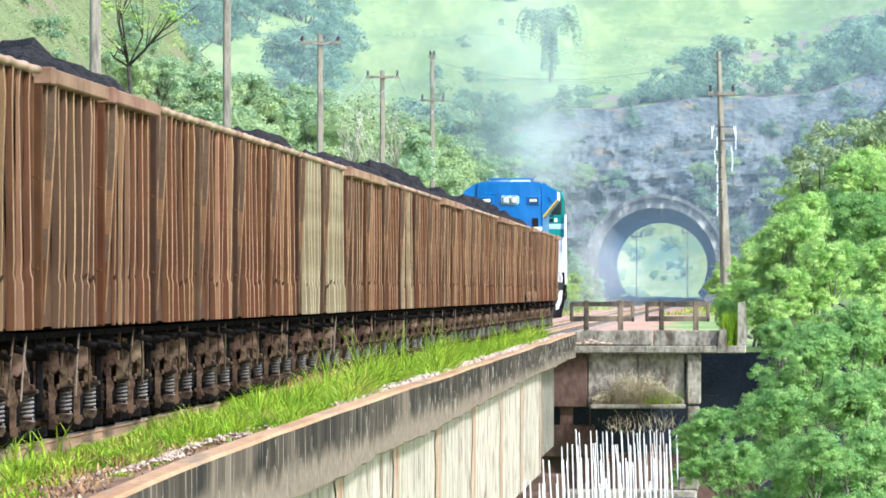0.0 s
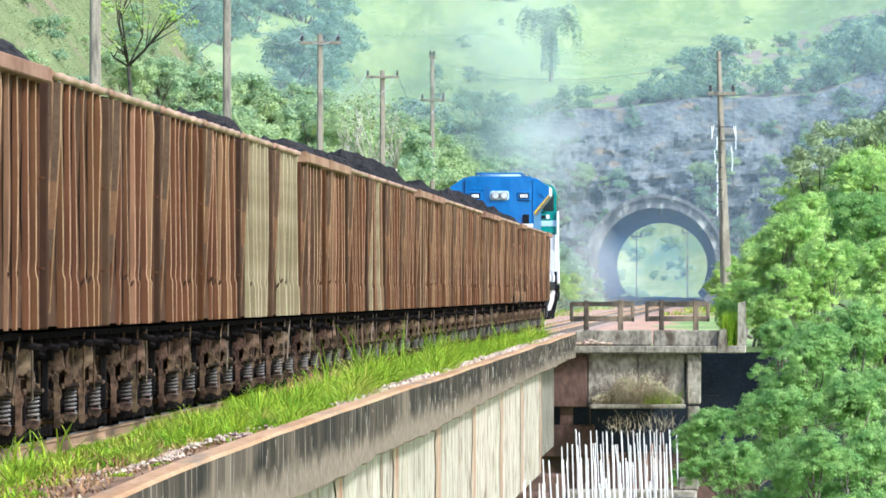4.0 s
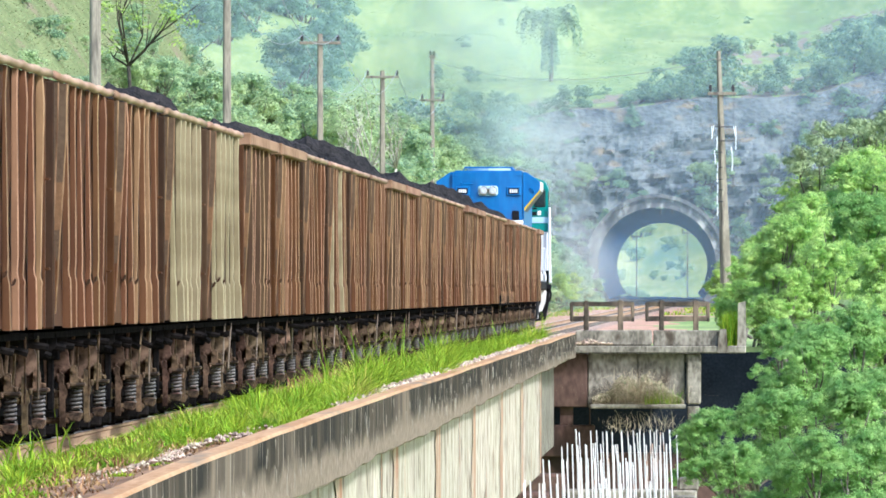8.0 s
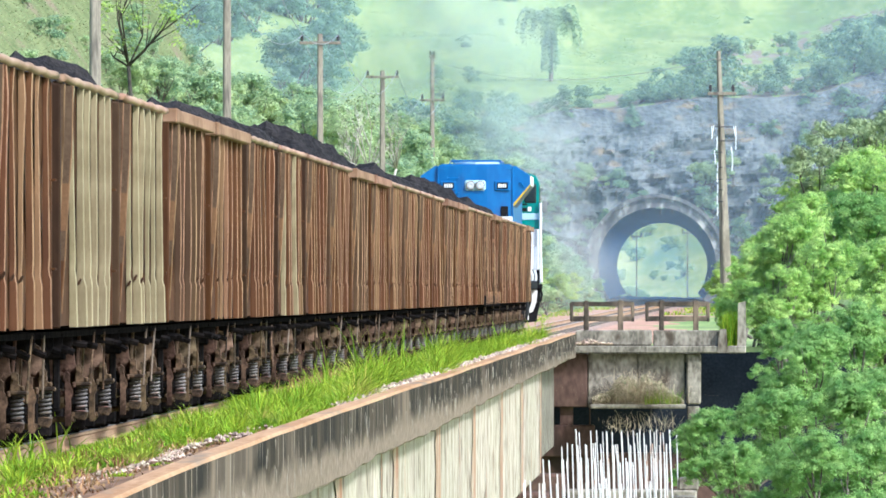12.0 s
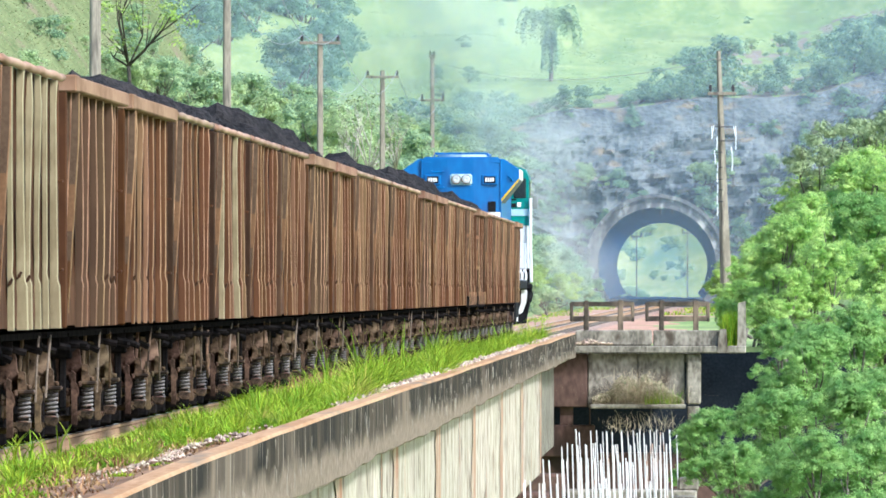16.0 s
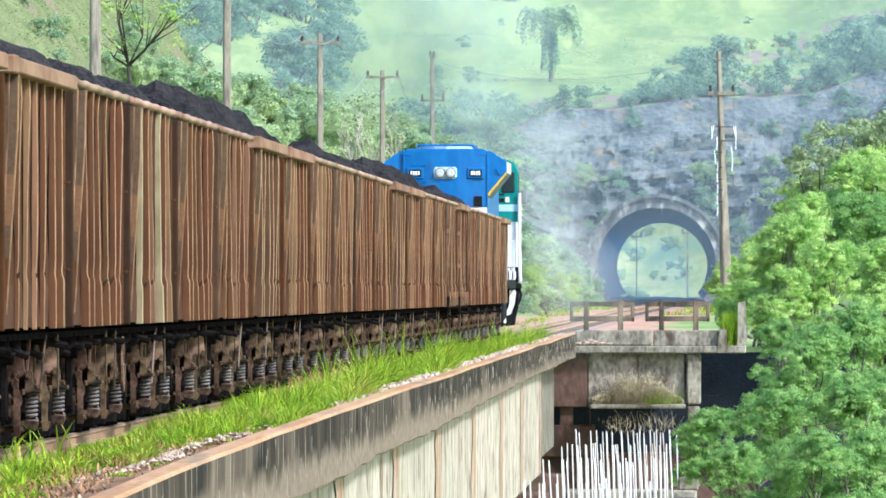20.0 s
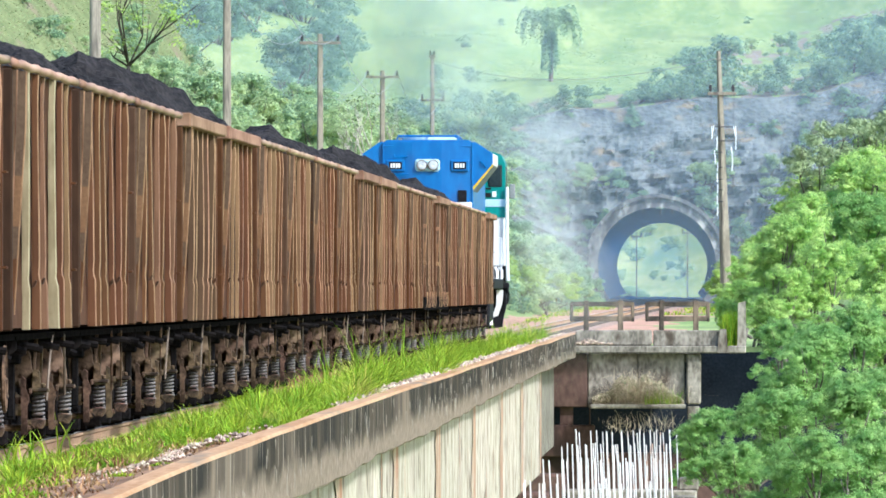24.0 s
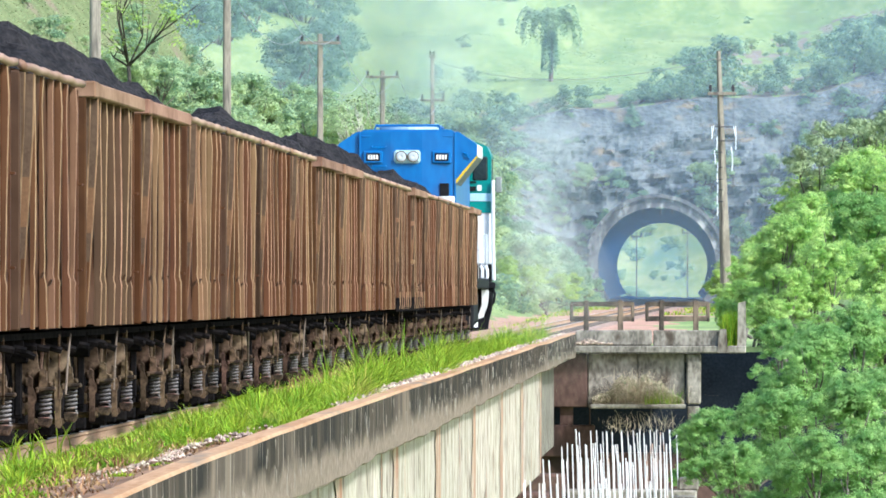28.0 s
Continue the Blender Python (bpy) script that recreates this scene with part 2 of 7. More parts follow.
INSULATOR = material("dark insulator", (0.03, 0.028, 0.028), (0.07, 0.06, 0.06), 5.0, 0.4)
PIPE_WHITE = material("white cable pipe", (0.62, 0.64, 0.66), (0.8, 0.82, 0.84), 3.0, 0.5)
BLUE = material("locomotive blue paint", (0.002, 0.10, 0.32), (0.01, 0.145, 0.41), 0.8, 0.38, 0.0, 0.05, (1, 1, 0.4), 8, (0.02, 0.09, 0.28), 0.2, 1.2)
STEEL_GREY = material("dull grey steel", (0.16, 0.165, 0.17), (0.26, 0.265, 0.27), 2.0, 0.6, 0.0, 0.1)
TEAL = material("teal green paint", (0.0, 0.17, 0.15), (0.01, 0.24, 0.21), 0.8, 0.4, 0.0, 0.05)
WHITE = material("white paint", (0.66, 0.66, 0.65), (0.82, 0.82, 0.81), 1.0, 0.45, 0.0, 0.05, (1, 1, 0.4), 8, (0.45, 0.40, 0.34), 0.25, 1.2)
BAND = material("pale blue band", (0.36, 0.54, 0.62), (0.46, 0.62, 0.70), 1.0, 0.45)
YELLOW = material("safety yellow", (0.62, 0.42, 0.02), (0.75, 0.52, 0.04), 2.0, 0.5)
BLACK = material("black enamel", (0.006, 0.006, 0.008), (0.02, 0.02, 0.022), 3.0, 0.7)
GLASS_DARK = material("dark cab glass", (0.012, 0.02, 0.02), (0.03, 0.045, 0.045), 1.0, 0.08)
LENS = material("headlight lens", (0.42, 0.45, 0.47), (0.6, 0.62, 0.64), 6.0, 0.15, 0.0, 0.0)
REBAR = material("whitewashed steel bar", (0.56, 0.56, 0.55), (0.8, 0.8, 0.79), 4.0, 0.7, 0.0, 0.1, (1, 1, 0.5), 6, (0.42, 0.28, 0.2), 0.15, 3.0)
# Blue of the hazy air is put into the lining's colour.
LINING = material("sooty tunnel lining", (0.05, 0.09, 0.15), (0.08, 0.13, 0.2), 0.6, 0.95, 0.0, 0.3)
PORTAL = material("mottled portal concrete", (0.06, 0.062, 0.066), (0.27, 0.265, 0.25), 1.2, 0.95, 0.0, 0.4, (1, 1, 0.5), 6, (0.5, 0.49, 0.45), 0.28, 1.2, 0.2)


def kerb_face():
    """Cast kerb: a black weathered upper part with pale drips, a tan washed strip along its ragged foot."""
    m = bpy.data.materials.new("drip-stained kerb")
    m.use_nodes = True
    N, L = m.node_tree.nodes, m.node_tree.links
    b = N["Principled BSDF"]
    b.inputs["Roughness"].default_value, b.inputs["Specular IOR Level"].default_value = 0.9, 0.12
    co = N.new("ShaderNodeTexCoord")

    def grain(stretch, scale, low, high, detail=4):
        mp, n, mr = N.new("ShaderNodeMapping"), N.new("ShaderNodeTexNoise"), N.new("ShaderNodeMapRange")
        mp.inputs["Scale"].default_value = stretch
        n.inputs["Scale"].default_value, n.inputs["Detail"].default_value = scale, detail
        mr.inputs["From Min"].default_value, mr.inputs["From Max"].default_value = low, high
        L.new(co.outputs["Object"], mp.inputs["Vector"])
        L.new(mp.outputs[0], n.inputs["Vector"])
        L.new(n.outputs[0], mr.inputs["Value"])
        return mr.outputs[0], n.outputs[0]

    def blend(fac, a, c):
        mx = N.new("ShaderNodeMix")
        mx.data_type = "RGBA"
        L.new(fac, mx.inputs[0])
        for k, v in ((6, a), (7, c)):
            if isinstance(v, tuple):
                mx.inputs[k].default_value = (*v, 1)
            else:
                L.new(v, mx.inputs[k])
        return mx.outputs[2]
    streak, _ = grain((1, 0.5, 0.13), 1.6, 0.42, 0.66, 6)
    patch, _ = grain((1, 0.06, 0.3), 1.5, 0.54, 0.63)
    drip, _ = grain((1, 1.3, 0.22), 2.4, 0.61, 0.65, 5)
    speck, height = grain((1, 2.0, 2.0), 6.0, 0.30, 0.75, 5)
    dark = blend(streak, (0.019, 0.015, 0.011), (0.078, 0.058, 0.039))
    brown = blend(streak, (0.085, 0.064, 0.046), (0.21, 0.16, 0.112))
    upper = blend(drip, blend(patch, dark, brown), (0.30, 0.25, 0.19))
    lower = blend(speck, (0.12, 0.09, 0.065), (0.34, 0.265, 0.19))
    sep, wob, add, ramp = N.new("ShaderNodeSeparateXYZ"), N.new("ShaderNodeMath"), N.new("ShaderNodeMath"), N.new("ShaderNodeMapRange")
    L.new(co.outputs["Object"], sep.inputs[0])
    wob.operation, wob.inputs[1].default_value = "MULTIPLY", 0.16
    L.new(streak, wob.inputs[0])
    L.new(sep.outputs["Z"], add.inputs[0])
    L.new(wob.outputs[0], add.inputs[1])
    ramp.inputs["From Min"].default_value, ramp.inputs["From Max"].default_value = -0.34, -0.16
    L.new(add.outputs[0], ramp.inputs["Value"])
    L.new(blend(ramp.outputs[0], lower, upper), b.inputs["Base Color"])
    bp = N.new("ShaderNodeBump")
    bp.inputs["Strength"].default_value, bp.inputs["Distance"].default_value = 0.4, 0.02
    L.new(height, bp.inputs["Height"])
    L.new(bp.outputs[0], b.inputs["Normal"])
    return m


KERB_FACE = kerb_face()


def thin_smoke(name, colour, most, gain=1.0, low=0.3, high=0.7):
    """Drifting smoke: mostly clear, in uneven wisps that thin out away from the puff's long axis."""
    m = bpy.data.materials.new(name)
    m.use_nodes = True
    N, L = m.node_tree.nodes, m.node_tree.links
    b = N["Principled BSDF"]
    b.inputs["Base Color"].default_value, b.inputs["Roughness"].default_value = (*colour, 1), 1.0
    b.inputs["Specular IOR Level"].default_value = 0.0
    co, n = N.new("ShaderNodeTexCoord"), N.new("ShaderNodeTexNoise")
    n.inputs["Scale"].default_value, n.inputs["Detail"].default_value = 1.1, 4
    mp, gr = N.new("ShaderNodeMapping"), N.new("ShaderNodeTexGradient")
    mp.inputs["Scale"].default_value = (1, 0, 1)
    gr.gradient_type = "SPHERICAL"
    mr, mu = N.new("ShaderNodeMapRange"), N.new("ShaderNodeMath")
    mr.inputs["From Min"].default_value, mr.inputs["From Max"].default_value, mr.inputs["To Max"].default_value = low, high, most
    mu.operation = "MULTIPLY"
    ga = N.new("ShaderNodeMath")
    ga.operation, ga.use_clamp = "MULTIPLY", True
    ga.inputs[1].default_value = gain
    L.new(gr.outputs["Fac"], ga.inputs[0])
    L.new(co.outputs["Object"], n.inputs["Vector"])
    L.new(co.outputs["Object"], mp.inputs["Vector"])
    L.new(mp.outputs[0], gr.inputs["Vector"])
    L.new(n.outputs[0], mr.inputs["Value"])
    L.new(mr.outputs[0], mu.inputs[0])
    L.new(ga.outputs[0], mu.inputs[1])
    L.new(mu.outputs[0], b.inputs["Alpha"])
    return m


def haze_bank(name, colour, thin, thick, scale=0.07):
    """A pale see-through sheet that stands in for air haze: even, with slow changes of density."""
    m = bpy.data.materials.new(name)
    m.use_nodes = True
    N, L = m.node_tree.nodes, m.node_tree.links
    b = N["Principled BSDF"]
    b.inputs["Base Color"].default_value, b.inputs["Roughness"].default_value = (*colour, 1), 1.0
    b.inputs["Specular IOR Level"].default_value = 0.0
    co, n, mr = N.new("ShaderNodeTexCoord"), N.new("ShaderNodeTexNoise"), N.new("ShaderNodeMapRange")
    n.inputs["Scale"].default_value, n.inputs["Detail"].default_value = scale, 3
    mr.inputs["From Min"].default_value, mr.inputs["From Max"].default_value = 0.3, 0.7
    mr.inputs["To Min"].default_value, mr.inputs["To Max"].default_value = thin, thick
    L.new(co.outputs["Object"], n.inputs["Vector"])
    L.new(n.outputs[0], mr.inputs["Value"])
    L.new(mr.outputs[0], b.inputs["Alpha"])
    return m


SMOKE = thin_smoke("thin diesel smoke", (0.34, 0.43, 0.375), 0.40, 1.6, 0.1, 0.8)
DUST = thin_smoke("pale dust", (0.66, 0.68, 0.66), 0.34)
TUNNEL_HAZE = haze_bank("blue tunnel haze", (0.06, 0.27, 0.70), 0.19, 0.24)
FAR_HAZE = haze_bank("blue air haze before the cutting", (0.36, 0.48, 0.62), 0.15, 0.24)
DRIFT = thin_smoke("pale drifting smoke", (0.54, 0.62, 0.58), 0.36, 1.6, 0.0, 0.8)


# ---- mesh helpers ----
class Shape:
    """Collects boxes, rods and sheets into one mesh."""

    def __init__(self):
        self.v, self.f, self.m = [], [], []

    def add(self, verts, faces, mat=0):
        k = len(self.v)
        self.v += [tuple(p) for p in verts]
        self.f += [tuple(k + i for i in q) for q in faces]
        self.m += [mat] * len(faces)
        return self

    def box(self, x0, x1, y0, y1, z0, z1, c=0.0, mat=0):
        if c <= 0:
            p = [(x, y, z) for z in (z0, z1) for y in (y0, y1) for x in (x0, x1)]
            return self.add(p, [(0, 2, 3, 1), (4, 5, 7, 6), (0, 1, 5, 4), (2, 6, 7, 3), (0, 4, 6, 2), (1, 3, 7, 5)], mat)
        lo, hi = (x0, y0, z0), (x1, y1, z1)
        verts, index = [], {}
        for sx in (0, 1):
            for sy in (0, 1):
                for sz in (0, 1):
                    s = (sx, sy, sz)
                    for axis in range(3):
                        q = []
                        for a in range(3):
                            edge = hi[a] if s[a] else lo[a]
                            q.append(edge if a == axis else edge + (-c if s[a] else c))
                        index[s, axis] = len(verts)
                        verts.append(q)
        faces = []
        for a in range(3):
            b, d = (a + 1) % 3, (a + 2) % 3
            for sa in (0, 1):
                ring = []
                for sb, sd in ((0, 0), (1, 0), (1, 1), (0, 1)):
                    s = [0, 0, 0]
                    s[a], s[b], s[d] = sa, sb, sd
                    ring.append(index[tuple(s), a])
                faces.append(ring if sa else ring[::-1])
            for sb in (0, 1):
                for sd in (0, 1):
                    s0, s1 = [0, 0, 0], [0, 0, 0]
                    s0[b], s0[d], s1[b], s1[d] = sb, sd, sb, sd
                    s1[a] = 1
                    q = [index[tuple(s0), b], index[tuple(s1), b], index[tuple(s1), d], index[tuple(s0), d]]
                    faces.append(q if (sb ^ sd) else q[::-1])
        for sx in (0, 1):
            for sy in (0, 1):
                for sz in (0, 1):
                    q = [index[(sx, sy, sz), a] for a in range(3)]
                    faces.append(q if (sx + sy + sz) % 2 else q[::-1])
        return self.add(verts, faces, mat)

    def rod(self, points, r, seg=6, mat=0, r1=None):
        """A round bar through the points, tapering from r to r1."""
        r1 = r if r1 is None else r1
        pts = [Vector(p) for p in points]
        verts, faces, n = [], [], len(pts)
        for i, p in enumerate(pts):
            d = (pts[min(i + 1, n - 1)] - pts[max(i - 1, 0)]).normalized()
            a = d.orthogonal().normalized() if i == 0 else (a - d * a.dot(d)).normalized()
            b = d.cross(a)
            q = r + (r1 - r) * i / max(n - 1, 1)
            verts += [p + (a * math.cos(k * 2 * math.pi / seg) + b * math.sin(k * 2 * math.pi / seg)) * q for k in range(seg)]
        for i in range(n - 1):
            for k in range(seg):
                k2 = (k + 1) % seg
                faces.append((i * seg + k, i * seg + k2, (i + 1) * seg + k2, (i + 1) * seg + k))
        faces += [tuple(range(seg))[::-1], tuple((n - 1) * seg + k for k in range(seg))]
        return self.add(verts, faces, mat)

    def prism(self, outline, axis, a0, a1, mat=0):
        """An outline (two coordinates a point) drawn out along an axis."""
        n = len(outline)

        def place(p, a):
            q = list(p)
            q.insert(axis, a)
            return q
        verts = [place(p, a0) for p in outline] + [place(p, a1) for p in outline]
        faces = [tuple(range(n))[::-1], tuple(range(n, 2 * n))] + [(i, (i + 1) % n, n + (i + 1) % n, n + i) for i in range(n)]
        return self.add(verts, faces, mat)

    def sheet(self, rows, mat=0):
        """A surface through rows of points."""
        w = len(rows[0])
        faces = [(j * w + i, j * w + i + 1, (j + 1) * w + i + 1, (j + 1) * w + i) for j in range(len(rows) - 1) for i in range(w - 1)]
        return self.add([p for r in rows for p in r], faces, mat)

    def spin(self, profile, axis, centre, seg=20, mat=0):
        """A profile of (along, radius) turned round an axis through centre."""
        rows = []
        for k in range(seg + 1):
            a = 2 * math.pi * k / seg
            row = []
            for h, r in profile:
                q = [r * math.cos(a), r * math.sin(a)]
                q.insert(axis, h)
                row.append([q[i] + centre[i] for i in range(3)])
            rows.append(row)
        return self.sheet(rows, mat)


def mesh_of(name, shape, mats, smooth=False):
    me = bpy.data.meshes.new(name)
    me.from_pydata(shape.v, [], shape.f)
    for m in (mats if isinstance(mats, (list, tuple)) else [mats]):
        me.materials.append(m)
    if isinstance(mats, (list, tuple)) and len(mats) > 1:
        me.polygons.foreach_set("material_index", shape.m)
    bm = bmesh.new()
    bm.from_mesh(me)
    bmesh.ops.recalc_face_normals(bm, faces=bm.faces)
    bm.to_mesh(me)
    bm.free()
    if smooth:
        me.polygons.foreach_set("use_smooth", [True] * len(me.polygons))
    return me


def part(name, shape, mat, parent=None, label="", smooth=False, at=None):
    me = shape if isinstance(shape, bpy.types.Mesh) else mesh_of(name, shape, mat, smooth)
    ob = new(name, me)
    if parent:
        ob.parent = parent
    if at:
        ob.location = at
    if label:
        ob["label"] = label
    return ob


def thing(name, x, y, z, label, category, group="", kind=""):
    ob = new(name)
    ob.location = (x, y, z)
    ob.empty_display_size = 0.3
    return tagged(ob, label, category, group, kind)


def cloud_mesh(name, centres, size, mats, rng, wide=0.5, tilt=0.9, which=None, facing=None):
    """Many small folded leaves, one at each centre."""
    n = len(centres)
    ang = rng.uniform(0, 2 * np.pi, n)
    up = np.stack([rng.normal(0, tilt, n), rng.normal(0, tilt, n), np.ones(n)], 1)
    if facing is not None:
        up = facing + rng.normal(0, 0.17, (n, 3))
    up /= np.linalg.norm(up, axis=1)[:, None]
    d = np.stack([np.cos(ang), np.sin(ang), rng.normal(0, 0.4, n)], 1)
    d -= up * (d * up).sum(1)[:, None]
    d /= np.linalg.norm(d, axis=1)[:, None]
    s = np.cross(up, d)
    L = (size * rng.uniform(0.6, 1.35, n))[:, None]
    tip, base = centres + d * L * 0.5 - up * L * 0.12, centres - d * L * 0.5
    a, b = centres + s * L * wide * 0.5 + up * L * 0.06, centres - s * L * wide * 0.5 + up * L * 0.06
    v = np.stack([base, a, tip, b], 1).reshape(-1, 3)
    me = bpy.data.meshes.new(name)
    me.vertices.add(4 * n)
    me.vertices.foreach_set("co", v.astype(np.float32).ravel())
    me.loops.add(4 * n)
    me.loops.foreach_set("vertex_index", np.arange(4 * n, dtype=np.int32))
    me.polygons.add(n)
    me.polygons.foreach_set("loop_start", np.arange(0, 4 * n, 4, dtype=np.int32))
    for m in mats:
        me.materials.append(m)
    if which is not None:
        me.polygons.foreach_set("material_index", which.astype(np.int32))
    me.update(calc_edges=True)
    return me


def blade_mesh(name, roots, heights, lean, width, mat, rng, ang=None):
    """Curved blades of grass, three quads each, ending in a point."""
    n = len(roots)
    ang = rng.uniform(0, 2 * np.pi, n) if ang is None else ang
    d = np.stack([np.cos(ang), np.sin(ang), np.zeros(n)], 1)
    s = np.stack([-np.sin(ang), np.cos(ang), np.zeros(n)], 1)
    L = rng.uniform(0.15, 1.0, n) * lean
    rows = []
    for k, wk in ((0, 1.0), (0.45, 0.85), (0.8, 0.5), (1.0, 0.06)):
        mid = roots + d * (heights * L * k * k)[:, None]
        mid[:, 2] += heights * (k - 0.35 * L * k * k)
        w = s * (width * wk * 0.5) * (0.7 + 0.6 * rng.random(n))[:, None]
        rows += [mid - w, mid + w]
    v = np.stack(rows, 1).reshape(-1, 3)
    base = np.arange(n)[:, None] * 8
    q = np.concatenate([base + np.array([[2 * k, 2 * k + 1, 2 * k + 3, 2 * k + 2]]) for k in range(3)], 1).ravel()
    me = bpy.data.meshes.new(name)
    me.vertices.add(8 * n)
    me.vertices.foreach_set("co", v.astype(np.float32).ravel())
    me.loops.add(12 * n)
    me.loops.foreach_set("vertex_index", q.astype(np.int32))
    me.polygons.add(3 * n)
    me.polygons.foreach_set("loop_start", np.arange(0, 12 * n, 4, dtype=np.int32))
    me.materials.append(mat)
    me.update(calc_edges=True)
    return me


# ---- the land ----
TRACK_X = -6.85
TUNNEL = (-4.30, 800.0, 1040.0)


def track_x(y):
    """The centre of the line: straight over the bridge, easing over to the tunnel."""
    k = min(max((y - 440) / 360, 0), 1)
    return TRACK_X + (TUNNEL[0] - TRACK_X) * k * k * (3 - 2 * k)


def bed_z(y):
    k = min(max((y - 420) / 380, 0), 1)
    return 0.55 * k * k * (3 - 2 * k)


def rise(y, table):
    return float(np.interp(y, [a for a, _ in table], [b for _, b in table]))


HILL_LEFT = [(400, -0.2), (470, 0.6), (550, 3.0), (700, 6.0), (800, 10.0), (900, 17.0), (1000, 26.0), (1036, 30.0)]
HILL_MID = [(806, 13.4), (850, 14.6), (900, 16.5), (950, 19.0), (1000, 23.6), (1036, 29.0)]


def smooth(a, b, x):
    k = min(max((x - a) / (b - a), 0), 1)
    return k * k * (3 - 2 * k)


def land(x, y):
    """Height of the ground, but for the cliff and the cutting's hole."""
    low = bed_z(y) - 0.22
    if y <= 806:
        valley = smooth(62, 84, y) * (1 - smooth(359.4, 361.5, y))
        low += -13.5 * valley
    bumps = noise.noise((x * 0.05, y * 0.03, 0)) * 1.2 + noise.noise((x * 0.2, y * 0.11, 3)) * 0.35
    if y < 400:
        return low + bumps * 0.3 * smooth(62, 84, y)
    left = rise(y, HILL_LEFT) + bumps + smooth(-24, -46, x) * 5.0 + smooth(-26, -38, x) * smooth(520, 680, y) * (1 - smooth(760, 830, y)) * 11.0
    w = smooth(-9.5, -19, x)
    right = smooth(3, 14, x) * smooth(430, 780, y) * 7.5
    z = low + w * max(left - low, 0) + right
    if y > 806:
        mid = rise(y, HILL_MID) + bumps * 0.8
        z = mid + w * (left - mid)
        z += smooth(4, 16, x) * 3.0
    return z


def far_land(x, y):
    k = smooth(1085, 1480, y)
    return 0.4 + 46 * k + smooth(-9, 3, x) * smooth(1050, 1160, y) * 5 + noise.noise((x * 0.03, y * 0.02, 5)) * 3.0 * k + smooth(6, 20, x) * smooth(1046, 1100, y) * 7 + smooth(-12, -26, x) * smooth(1046, 1100, y) * 5


